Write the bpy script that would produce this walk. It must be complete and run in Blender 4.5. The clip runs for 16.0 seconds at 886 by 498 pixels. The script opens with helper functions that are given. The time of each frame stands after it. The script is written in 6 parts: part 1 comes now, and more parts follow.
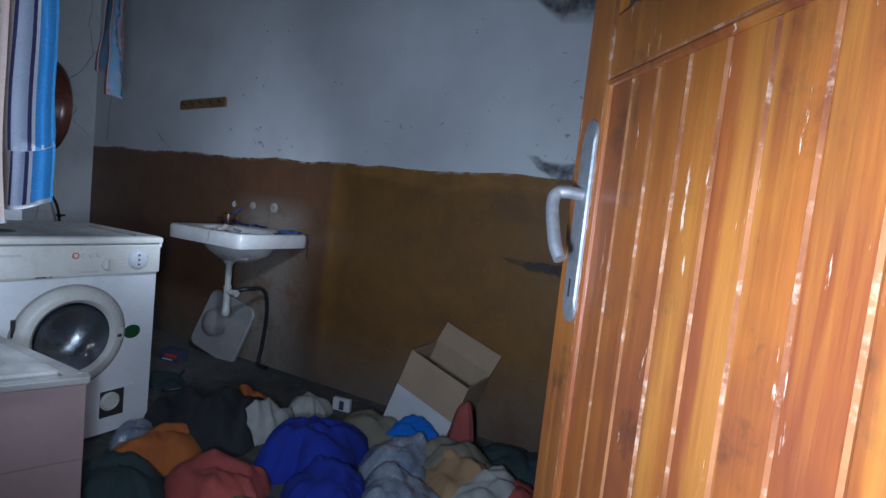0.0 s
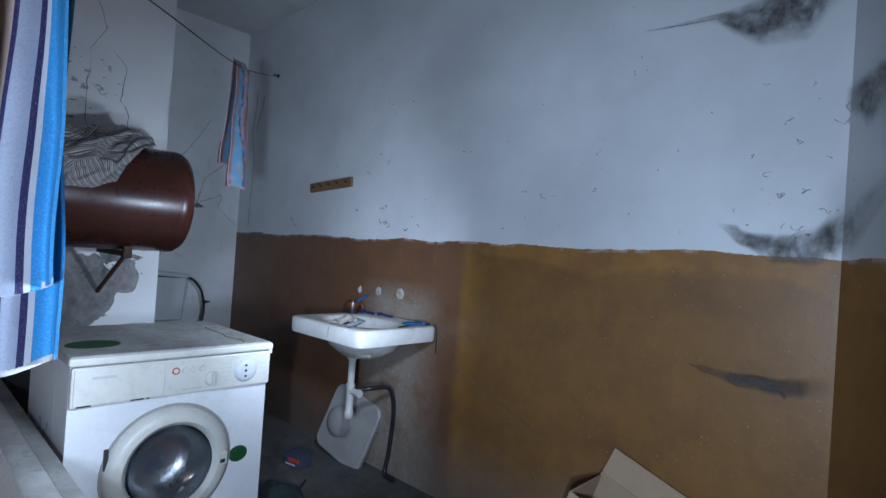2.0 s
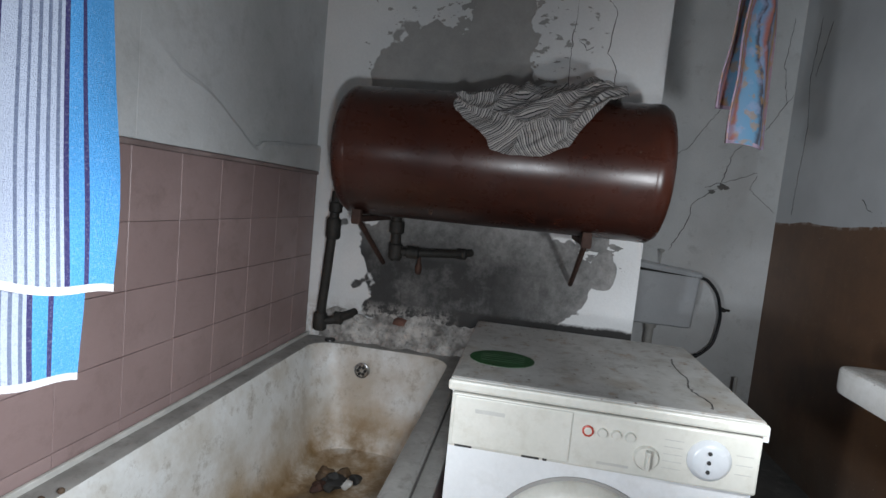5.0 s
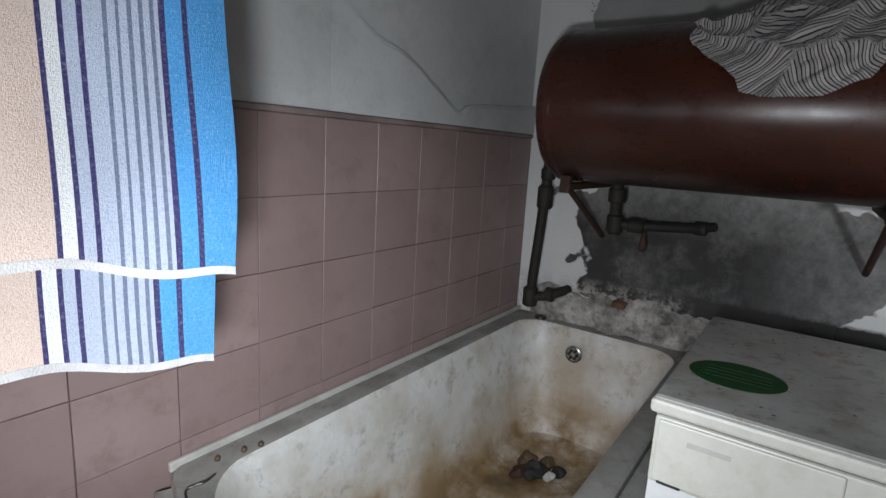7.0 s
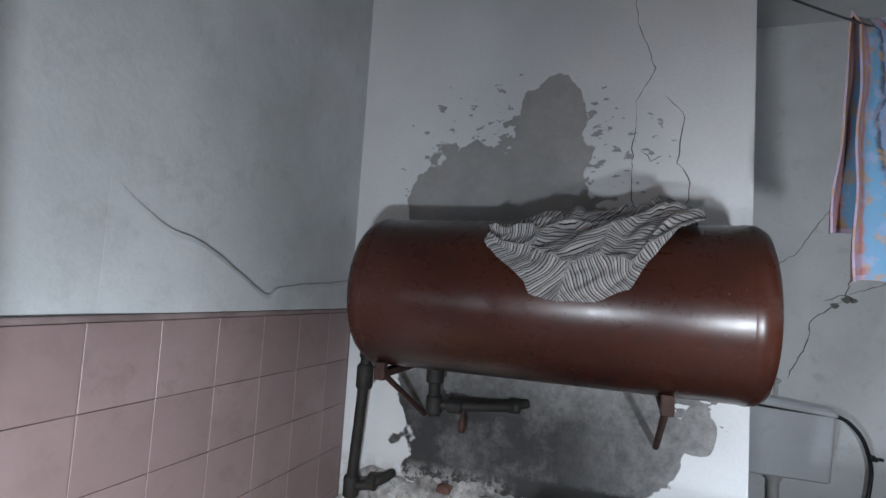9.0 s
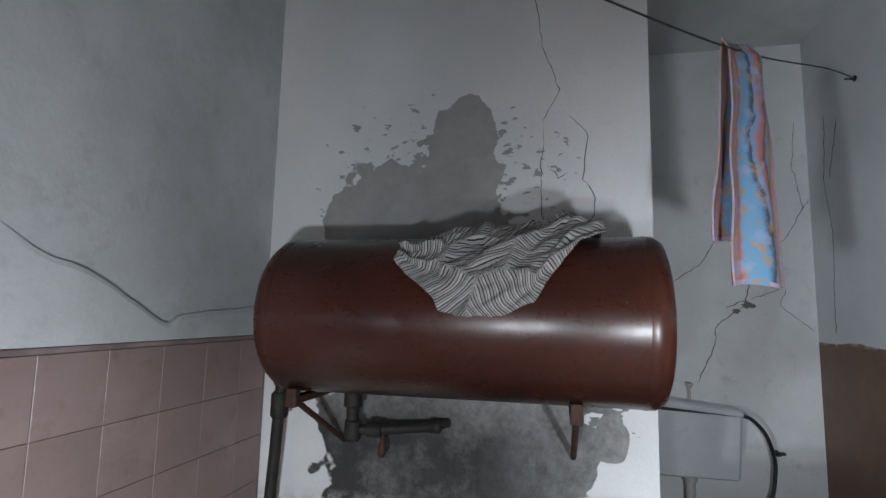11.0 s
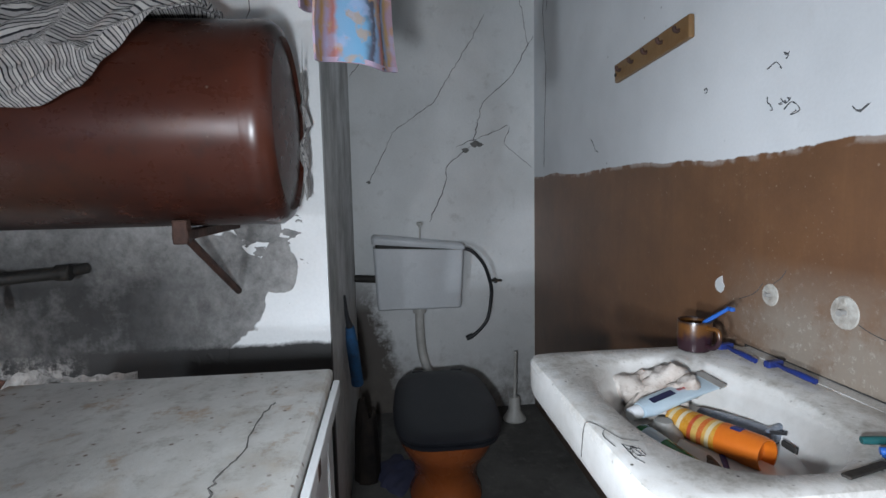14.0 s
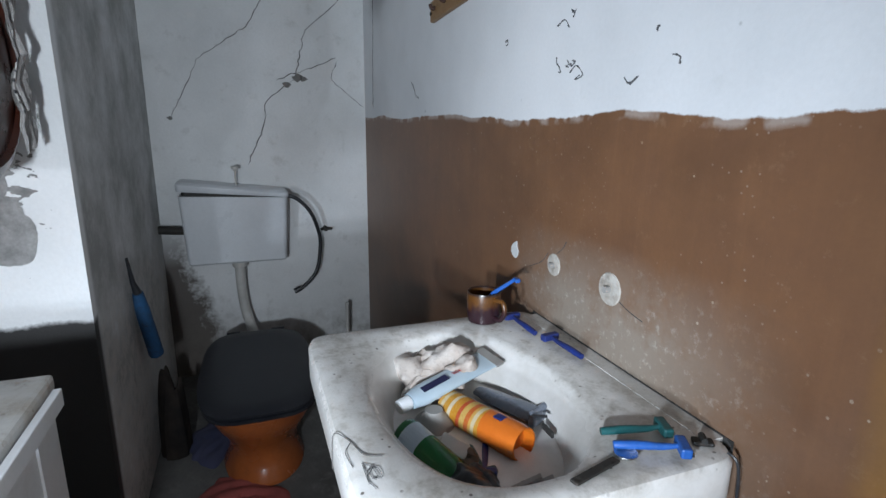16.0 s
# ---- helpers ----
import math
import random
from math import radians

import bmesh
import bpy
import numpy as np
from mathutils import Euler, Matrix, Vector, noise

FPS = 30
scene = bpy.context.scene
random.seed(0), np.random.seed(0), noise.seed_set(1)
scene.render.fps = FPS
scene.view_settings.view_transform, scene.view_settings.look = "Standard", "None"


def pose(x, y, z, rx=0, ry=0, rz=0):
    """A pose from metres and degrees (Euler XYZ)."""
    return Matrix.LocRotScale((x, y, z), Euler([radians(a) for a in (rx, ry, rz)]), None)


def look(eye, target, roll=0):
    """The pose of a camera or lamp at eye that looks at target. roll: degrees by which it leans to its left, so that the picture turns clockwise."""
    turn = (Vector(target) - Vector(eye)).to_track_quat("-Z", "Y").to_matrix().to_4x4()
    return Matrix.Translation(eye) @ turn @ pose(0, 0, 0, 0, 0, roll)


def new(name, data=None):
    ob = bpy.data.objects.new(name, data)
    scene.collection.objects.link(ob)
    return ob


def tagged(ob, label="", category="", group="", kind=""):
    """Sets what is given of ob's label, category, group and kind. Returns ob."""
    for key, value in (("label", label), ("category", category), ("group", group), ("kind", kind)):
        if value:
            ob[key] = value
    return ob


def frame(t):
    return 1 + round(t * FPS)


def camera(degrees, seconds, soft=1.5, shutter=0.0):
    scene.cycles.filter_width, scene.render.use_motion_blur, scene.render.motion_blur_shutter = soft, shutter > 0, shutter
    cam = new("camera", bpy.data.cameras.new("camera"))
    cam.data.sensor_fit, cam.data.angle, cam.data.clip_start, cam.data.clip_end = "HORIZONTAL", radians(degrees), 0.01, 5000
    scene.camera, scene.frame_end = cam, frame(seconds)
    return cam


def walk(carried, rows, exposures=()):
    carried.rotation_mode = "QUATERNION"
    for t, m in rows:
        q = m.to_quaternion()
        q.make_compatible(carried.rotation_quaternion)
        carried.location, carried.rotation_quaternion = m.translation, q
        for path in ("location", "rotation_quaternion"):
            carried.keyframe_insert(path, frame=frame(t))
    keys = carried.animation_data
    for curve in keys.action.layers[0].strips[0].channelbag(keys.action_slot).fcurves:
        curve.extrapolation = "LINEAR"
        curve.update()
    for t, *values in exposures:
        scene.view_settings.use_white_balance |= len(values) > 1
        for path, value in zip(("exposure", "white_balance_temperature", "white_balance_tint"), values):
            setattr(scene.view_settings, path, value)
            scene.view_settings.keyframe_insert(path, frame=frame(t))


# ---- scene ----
cam = camera(79.7, 16.0)
ROWS = [
    (0.0, 4.161, 0.804, 1.096, 85.41, -6.19, 28.80),
    (0.5, 4.064, 0.860, 1.163, 86.64, -5.38, 35.22),
    (1.0, 4.030, 0.945, 1.190, 87.35, -3.19, 38.94),
    (1.5, 4.000, 1.036, 1.165, 89.22, -3.10, 40.43),
    (2.0, 3.870, 1.177, 1.203, 90.51, -3.87, 43.44),
    (2.5, 3.708, 1.299, 1.234, 88.64, -4.33, 48.79),
    (3.0, 3.574, 1.408, 1.232, 86.81, -4.10, 53.17),
    (3.5, 3.442, 1.514, 1.244, 87.33, -5.00, 57.95),
    (4.0, 3.325, 1.541, 1.285, 89.69, -4.44, 67.67),
    (4.5, 3.234, 1.609, 1.258, 89.03, -4.64, 82.57),
    (5.0, 3.197, 1.666, 1.202, 84.84, -5.50, 99.43),
    (7.5, 2.965, 1.725, 1.218, 80.80, -2.27, 126.56),
    (8.0, 2.970, 1.780, 1.278, 87.53, -2.52, 122.20),
    (8.5, 2.917, 1.740, 1.360, 92.30, -4.30, 113.20),
    (11.0, 2.859, 1.804, 1.355, 96.97, -1.23, 102.27),
    (11.5, 2.863, 1.882, 1.274, 97.47, -0.03, 99.29),
    (12.0, 2.863, 1.917, 1.275, 97.56, 1.36, 98.05),
    (12.5, 2.870, 2.035, 1.317, 96.55, 1.88, 96.86),
    (13.0, 2.897, 2.150, 1.298, 94.09, 1.64, 92.54),
    (13.5, 2.869, 2.189, 1.245, 89.92, 0.41, 86.66),
    (14.0, 2.645, 2.261, 1.194, 83.90, 1.17, 84.10),
    (14.5, 2.592, 2.274, 1.178, 81.69, 1.85, 82.35),
    (15.0, 2.571, 2.292, 1.196, 81.54, 1.38, 78.05),
    (15.5, 2.585, 2.341, 1.219, 79.90, 0.60, 71.13),
    (16.0, 2.549, 2.452, 1.250, 76.43, -0.61, 69.78),
]
EXPOSURES = [(0.0, -1.45, 5250, 10), (0.5, -1.07, 4750, 10), (1.0, -0.86, 4780, 9), (1.5, -0.77, 4800, 8), (2.0, -0.52, 5150, 8), (2.5, -0.48, 5500, 9), (3.0, -0.54, 5580, 9), (3.5, -0.38, 5650, 9), (4.0, -0.3, 5750, 9), (4.5, -0.28, 6050, 9), (5.0, -0.5, 6350, 9), (7.5, -0.75, 6400, 9), (8.0, -0.4, 6300, 9), (8.5, 0.2, 6000, 9), (11.0, 0.03, 6200, 9), (11.5, 0.2, 6200, 9), (12.0, 0.4, 6200, 9), (13.0, 0.25, 6200, 9), (13.5, 0.1, 6150, 9), (14.0, 0.12, 6100, 9), (14.5, 0.14, 6000, 8), (15.5, 0.28, 5950, 8), (16.0, 0.32, 5950, 8)]
walk(cam, [(t, pose(x, y, z, rx, ry, rz)) for t, x, y, z, rx, ry, rz in ROWS], EXPOSURES)

# ---- light: the carried torch, standing where the walker lingers, and a dim sky beyond the door ----
world = bpy.data.worlds.new("world")
scene.world = world
world.use_nodes = True
world.node_tree.nodes["Background"].inputs[0].default_value = (0.6, 0.75, 1.0, 1)
world.node_tree.nodes["Background"].inputs[1].default_value = 0.002


def torch(name, place, aim, watts, cone, colour):
    lamp = bpy.data.lights.new(name, "SPOT")
    lamp.energy, lamp.shadow_soft_size, lamp.color = watts, 0.035, colour
    lamp.spot_size, lamp.spot_blend = radians(cone), 1.0
    ob = new(name, lamp)
    ob.matrix_world = look(place, aim)
    return ob


torch("torch_light", (3.02, 1.645, 1.094), (1.43, 0.48, 0.875), 42, 140, (0.90, 0.95, 1.0))
torch("torch_light", (2.66, 2.18, 1.10), (0.98, 2.72, 1.0), 54, 112, (0.92, 0.96, 1.0))
torch("torch_light", (3.952, 0.882, 1.064), (2.70, 2.44, 1.072), 78, 105, (0.86, 0.93, 1.0))
torch("torch_light", (4.074, 0.756, 0.965), (3.13, 2.51, 0.906), 125, 105, (0.86, 0.93, 1.0))
torch("torch_light", (4.10, 0.70, 1.08), (4.50, 1.31, 1.0), 180, 92, (0.98, 0.98, 1.0))
torch("torch_light", (3.0, 1.70, 1.14), (2.30, 1.0, 0.62), 50, 84, (0.90, 0.95, 1.0))

# ---- materials ----


def nodes_of(name):
    m = bpy.data.materials.new(name)
    m.use_nodes = True
    nt = m.node_tree
    return m, nt, nt.nodes["Principled BSDF"]


def link(nt, a, b):
    nt.links.new(a, b)


def noise_tex(nt, scale, detail=4.0, rough=0.55, coord=None):
    n = nt.nodes.new("ShaderNodeTexNoise")
    n.inputs["Scale"].default_value, n.inputs["Detail"].default_value, n.inputs["Roughness"].default_value = scale, detail, rough
    if coord is None:
        coord = nt.nodes.new("ShaderNodeNewGeometry").outputs["Position"]
    link(nt, coord, n.inputs["Vector"])
    return n.outputs["Fac"]


def ramp(nt, fac, lo, hi):
    n = nt.nodes.new("ShaderNodeMapRange")
    n.inputs["From Min"].default_value, n.inputs["From Max"].default_value = lo, hi
    link(nt, fac, n.inputs["Value"])
    return n.outputs["Result"]


def maths(nt, op, a, b=None):
    n = nt.nodes.new("ShaderNodeMath")
    n.operation = op
    for i, v in enumerate((a, b)):
        if v is None:
            continue
        if isinstance(v, (int, float)):
            n.inputs[i].default_value = v
        else:
            link(nt, v, n.inputs[i])
    return n.outputs[0]


def blend(nt, fac, a, b, mode="MIX"):
    n = nt.nodes.new("ShaderNodeMix")
    n.data_type, n.blend_type = "RGBA", mode
    if isinstance(fac, (int, float)):
        n.inputs[0].default_value = fac
    else:
        link(nt, fac, n.inputs[0])
    for i, v in ((6, a), (7, b)):
        if isinstance(v, tuple):
            n.inputs[i].default_value = (*v[:3], 1)
        else:
            link(nt, v, n.inputs[i])
    return n.outputs[2]


def bump(nt, bsdf, height, strength=0.3, dist=0.004):
    n = nt.nodes.new("ShaderNodeBump")
    n.inputs["Strength"].default_value, n.inputs["Distance"].default_value = strength, dist
    link(nt, height, n.inputs["Height"])
    link(nt, n.outputs["Normal"], bsdf.inputs["Normal"])


def axes(nt):
    g = nt.nodes.new("ShaderNodeNewGeometry")
    s = nt.nodes.new("ShaderNodeSeparateXYZ")
    link(nt, g.outputs["Position"], s.inputs[0])
    return s.outputs[0], s.outputs[1], s.outputs[2]


def grimy(name, a, b, rough=0.6, scale=6.0, metal=0.0, relief=0.25, fine=90.0, dirt=None, dirt_amount=0.5, own=False, shine=0.5):
    """A worn surface: base a, blotches b, finer specks of dirt and a fine relief."""
    m, nt, p = nodes_of(name)
    coord = nt.nodes.new("ShaderNodeTexCoord").outputs["Object"] if own else None
    big, small = noise_tex(nt, scale, 5, 0.6, coord), noise_tex(nt, fine, 3, 0.6, coord)
    col = blend(nt, ramp(nt, big, 0.35, 0.68), a, b)
    if dirt:
        mid = noise_tex(nt, scale * 4.3, 8, 0.72, coord)
        col = blend(nt, maths(nt, "MULTIPLY", ramp(nt, mid, 0.52, 0.72), dirt_amount), col, dirt)
    tint = blend(nt, 0.16, col, blend(nt, small, (0.2, 0.2, 0.2), (1, 1, 1)), "MULTIPLY")
    link(nt, tint, p.inputs["Base Color"])
    p.inputs["Metallic"].default_value = metal
    p.inputs["Specular IOR Level"].default_value = shine
    r = nt.nodes.new("ShaderNodeMapRange")
    r.inputs["To Min"].default_value, r.inputs["To Max"].default_value = max(0.05, rough - 0.12), min(1, rough + 0.15)
    link(nt, big, r.inputs["Value"])
    link(nt, r.outputs["Result"], p.inputs["Roughness"])
    bump(nt, p, maths(nt, "ADD", small, maths(nt, "MULTIPLY", big, 1.5)), relief)
    return m


WHITE, GREYED = (0.66, 0.67, 0.68), (0.52, 0.53, 0.54)


def sink_wall_paint():
    m, nt, p = nodes_of("two_tone_wall_paint")
    x, y, z = axes(nt)
    wob, rag = noise_tex(nt, 2.3, 3), noise_tex(nt, 28, 5, 0.7)
    line = maths(nt, "ADD", z, maths(nt, "ADD", maths(nt, "MULTIPLY", maths(nt, "SUBTRACT", wob, 0.5), 0.05), maths(nt, "MULTIPLY", maths(nt, "SUBTRACT", rag, 0.5), 0.016)))
    up = ramp(nt, line, 1.2605, 1.2635)
    big, fine, mid = noise_tex(nt, 1.6, 4), noise_tex(nt, 130, 3), noise_tex(nt, 7, 7, 0.7)
    white = blend(nt, ramp(nt, big, 0.35, 0.65), WHITE, GREYED)
    white = blend(nt, maths(nt, "MULTIPLY", ramp(nt, mid, 0.6, 0.8), 0.35), white, (0.36, 0.36, 0.34))
    fly = nt.nodes.new("ShaderNodeTexVoronoi")
    fly.inputs["Scale"].default_value = 19
    link(nt, nt.nodes.new("ShaderNodeNewGeometry").outputs["Position"], fly.inputs["Vector"])
    fleck = maths(nt, "MULTIPLY", ramp(nt, fly.outputs["Distance"], 0.085, 0.05), ramp(nt, noise_tex(nt, 3.1, 3), 0.5, 0.58))
    white = blend(nt, maths(nt, "MULTIPLY", fleck, 0.7), white, (0.16, 0.155, 0.15))
    # a lighter, repainted square
    rect = maths(nt, "MULTIPLY", ramp(nt, x, 2.08, 2.1), maths(nt, "MULTIPLY", ramp(nt, x, 2.62, 2.6), ramp(nt, z, 1.72, 1.70)))
    white = blend(nt, maths(nt, "MULTIPLY", rect, 0.07), white, (0.78, 0.79, 0.8))
    dark = blend(nt, ramp(nt, mid, 0.3, 0.75), (0.165, 0.081, 0.038), (0.118, 0.059, 0.032))
    ochre = blend(nt, ramp(nt, mid, 0.3, 0.75), (0.29, 0.145, 0.03), (0.20, 0.10, 0.027))
    side = maths(nt, "ADD", x, maths(nt, "MULTIPLY", maths(nt, "SUBTRACT", big, 0.5), 0.07))
    brown = blend(nt, ramp(nt, side, 2.25, 2.30), dark, ochre)
    tide = maths(nt, "ADD", maths(nt, "ADD", z, maths(nt, "MULTIPLY", maths(nt, "SUBTRACT", wob, 0.5), 0.22)), maths(nt, "MULTIPLY", x, 0.03))
    brown = blend(nt, maths(nt, "MULTIPLY", maths(nt, "MULTIPLY", ramp(nt, tide, 1.285, 1.255), ramp(nt, side, 2.25, 2.4)), 0.42), brown, (0.10, 0.052, 0.018))
    low = maths(nt, "ADD", z, maths(nt, "MULTIPLY", maths(nt, "SUBTRACT", big, 0.5), 0.5))
    brown = blend(nt, maths(nt, "MULTIPLY", ramp(nt, low, 0.5, 0.12), 0.75), brown, (0.13, 0.115, 0.1))
    mb = nt.nodes.new("ShaderNodeMapping")
    mb.inputs["Scale"].default_value = (34, 34, 2.2)
    link(nt, nt.nodes.new("ShaderNodeNewGeometry").outputs["Position"], mb.inputs["Vector"])
    streak = noise_tex(nt, 1.0, 6, 0.7, mb.outputs["Vector"])
    brown = blend(nt, maths(nt, "MULTIPLY", ramp(nt, streak, 0.48, 0.72), 0.15), brown, (0.26, 0.135, 0.06))
    brown = blend(nt, maths(nt, "MULTIPLY", ramp(nt, noise_tex(nt, 3.4, 6, 0.68), 0.46, 0.66), 0.5), brown, (0.09, 0.045, 0.022))
    brown = blend(nt, maths(nt, "MULTIPLY", ramp(nt, noise_tex(nt, 21, 6, 0.75), 0.58, 0.72), 0.3), brown, (0.3, 0.2, 0.12))
    # limescale round the tap holes and specks of white paint
    lime = maths(nt, "MULTIPLY", maths(nt, "MULTIPLY", ramp(nt, x, 1.52, 1.72), ramp(nt, x, 2.2, 1.95)), maths(nt, "MULTIPLY", ramp(nt, z, 1.06, 0.94), ramp(nt, mid, 0.28, 0.52)))
    brown = blend(nt, maths(nt, "MULTIPLY", lime, 0.85), brown, (0.26, 0.225, 0.185))
    rub = maths(nt, "MULTIPLY", lime, ramp(nt, noise_tex(nt, 55, 6, 0.75), 0.55, 0.66))
    brown = blend(nt, maths(nt, "MULTIPLY", rub, 0.8), brown, (0.42, 0.39, 0.34))
    vor = nt.nodes.new("ShaderNodeTexVoronoi")
    vor.inputs["Scale"].default_value = 42
    link(nt, nt.nodes.new("ShaderNodeNewGeometry").outputs["Position"], vor.inputs["Vector"])
    speck = maths(nt, "MULTIPLY", ramp(nt, vor.outputs["Distance"], 0.1, 0.07), ramp(nt, mid, 0.5, 0.57))
    brown = blend(nt, maths(nt, "MULTIPLY", speck, 0.75), brown, (0.4, 0.35, 0.28))
    edge = maths(nt, "MULTIPLY", ramp(nt, line, 1.248, 1.256), ramp(nt, noise_tex(nt, 14, 3), 0.48, 0.56))
    brown = blend(nt, maths(nt, "MULTIPLY", edge, 0.4), brown, (0.5, 0.46, 0.42))
    grit = nt.nodes.new("ShaderNodeTexVoronoi")
    grit.inputs["Scale"].default_value = 75
    link(nt, nt.nodes.new("ShaderNodeNewGeometry").outputs["Position"], grit.inputs["Vector"])
    dots = maths(nt, "MULTIPLY", ramp(nt, grit.outputs["Distance"], 0.13, 0.08), ramp(nt, noise_tex(nt, 4.5, 4), 0.5, 0.6))
    brown = blend(nt, maths(nt, "MULTIPLY", dots, 0.4), brown, (0.4, 0.36, 0.32))
    scuff = ramp(nt, noise_tex(nt, 46, 9, 0.8), 0.66, 0.76)
    brown = blend(nt, maths(nt, "MULTIPLY", scuff, 0.45), brown, (0.045, 0.03, 0.022))
    col = blend(nt, up, brown, white)
    link(nt, blend(nt, 0.12, col, blend(nt, fine, (0.2, 0.2, 0.2), (1, 1, 1)), "MULTIPLY"), p.inputs["Base Color"])
    r = nt.nodes.new("ShaderNodeMapRange")
    r.inputs["To Min"].default_value, r.inputs["To Max"].default_value = 0.42, 0.72
    link(nt, up, r.inputs["Value"])
    link(nt, r.outputs["Result"], p.inputs["Roughness"])
    bump(nt, p, maths(nt, "ADD", maths(nt, "MULTIPLY", fine, 0.5), maths(nt, "ADD", mid, maths(nt, "MULTIPLY", up, 0.6))), 0.14, 0.004)
    return m


def chimney_paint():
    """White paint with the plaster laid bare above and below the boiler, sooty below."""
    m, nt, p = nodes_of("peeling_white_paint")
    x, y, z = axes(nt)
    rag, mid, fine, big = noise_tex(nt, 9, 6, 0.65), noise_tex(nt, 24, 6, 0.75), noise_tex(nt, 120, 3), noise_tex(nt, 1.8, 3)

    def oval(cy, cz, ry, rz):
        a = maths(nt, "POWER", maths(nt, "DIVIDE", maths(nt, "SUBTRACT", y, cy), ry), 2.0)
        b = maths(nt, "POWER", maths(nt, "DIVIDE", maths(nt, "SUBTRACT", z, cz), rz), 2.0)
        return maths(nt, "SUBTRACT", 1.0, maths(nt, "SQRT", maths(nt, "ADD", a, b)))

    def most(*items):
        out = items[0]
        for i in items[1:]:
            out = maths(nt, "MAXIMUM", out, i)
        return out

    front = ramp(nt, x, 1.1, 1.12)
    lobe = noise_tex(nt, 8, 3, 0.5)
    jit = maths(nt, "MULTIPLY", maths(nt, "SUBTRACT", lobe, 0.5), 1.15)
    mf = nt.nodes.new("ShaderNodeMapping")
    mf.inputs["Rotation"].default_value, mf.inputs["Scale"].default_value = (radians(-38), 0, 0), (1, 13, 24)
    link(nt, nt.nodes.new("ShaderNodeNewGeometry").outputs["Position"], mf.inputs["Vector"])
    dash = noise_tex(nt, 1.6, 4, 0.55, mf.outputs["Vector"])
    bare_up = most(oval(1.32, 1.60, 0.36, 0.30), oval(1.48, 1.82, 0.15, 0.29))
    bare_low = most(oval(1.42, 0.95, 0.44, 0.34), oval(1.80, 0.93, 0.13, 0.2), oval(1.955, 0.99, 0.055, 0.085), oval(1.90, 1.11, 0.07, 0.05))
    bare = maths(nt, "ADD", most(bare_up, bare_low), jit)
    flakes = maths(nt, "MULTIPLY", ramp(nt, maths(nt, "ADD", most(oval(1.42, 1.80, 0.46, 0.30), oval(1.93, 1.06, 0.13, 0.17)), maths(nt, "MULTIPLY", maths(nt, "SUBTRACT", dash, 0.645), 4.2)), 0.1, 0.15), 1.0)
    mask = maths(nt, "MULTIPLY", front, maths(nt, "MAXIMUM", ramp(nt, bare, 0.06, 0.09), flakes))
    white = blend(nt, ramp(nt, big, 0.35, 0.65), (0.8, 0.81, 0.81), (0.69, 0.7, 0.7))
    # stains on the side face, whose grey also puts its shade into the colour
    side_dark = maths(nt, "MULTIPLY", maths(nt, "SUBTRACT", 1.0, front), ramp(nt, noise_tex(nt, 3.2, 6, 0.7), 0.3, 0.62))
    white = blend(nt, maths(nt, "MULTIPLY", side_dark, 0.75), white, (0.2, 0.2, 0.18))
    plaster = blend(nt, ramp(nt, rag, 0.3, 0.7), (0.30, 0.295, 0.285), (0.40, 0.39, 0.375))
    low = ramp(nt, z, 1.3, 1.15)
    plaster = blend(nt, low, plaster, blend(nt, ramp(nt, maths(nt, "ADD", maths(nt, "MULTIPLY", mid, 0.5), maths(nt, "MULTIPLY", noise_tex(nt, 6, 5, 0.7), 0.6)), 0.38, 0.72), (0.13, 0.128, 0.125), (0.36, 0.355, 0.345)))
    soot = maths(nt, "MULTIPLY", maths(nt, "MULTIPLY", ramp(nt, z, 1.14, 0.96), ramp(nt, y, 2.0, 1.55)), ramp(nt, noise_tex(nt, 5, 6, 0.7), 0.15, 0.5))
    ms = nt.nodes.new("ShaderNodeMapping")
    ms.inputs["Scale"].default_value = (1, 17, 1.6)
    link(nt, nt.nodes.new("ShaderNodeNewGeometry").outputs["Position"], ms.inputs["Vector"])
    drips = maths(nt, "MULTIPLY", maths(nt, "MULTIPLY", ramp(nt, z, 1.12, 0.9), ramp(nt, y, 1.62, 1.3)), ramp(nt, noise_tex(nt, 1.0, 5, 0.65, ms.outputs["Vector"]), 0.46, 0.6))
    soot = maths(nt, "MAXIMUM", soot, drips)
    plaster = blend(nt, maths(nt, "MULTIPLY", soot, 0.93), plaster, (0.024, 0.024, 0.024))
    col = blend(nt, mask, white, plaster)
    crust = maths(nt, "MULTIPLY", ramp(nt, z, 0.78, 0.72), ramp(nt, mid, 0.45, 0.55))
    col = blend(nt, maths(nt, "MULTIPLY", crust, 0.8), col, (0.55, 0.53, 0.5))
    # shade of the gap behind the machine, painted as a near-black strip
    gap_shade = maths(nt, "MULTIPLY", ramp(nt, maths(nt, "ADD", z, maths(nt, "MULTIPLY", maths(nt, "SUBTRACT", mid, 0.5), 0.03)), 0.785, 0.772), ramp(nt, y, 1.36, 1.44))
    col = blend(nt, maths(nt, "MULTIPLY", gap_shade, front), col, (0.035, 0.034, 0.033))
    link(nt, blend(nt, 0.15, col, blend(nt, fine, (0.2, 0.2, 0.2), (1, 1, 1)), "MULTIPLY"), p.inputs["Base Color"])
    p.inputs["Roughness"].default_value = 0.75
    bump(nt, p, maths(nt, "ADD", maths(nt, "MULTIPLY", fine, 0.4), maths(nt, "SUBTRACT", maths(nt, "MULTIPLY", rag, 0.6), maths(nt, "MULTIPLY", mask, 1.2))), 0.5, 0.004)
    return m


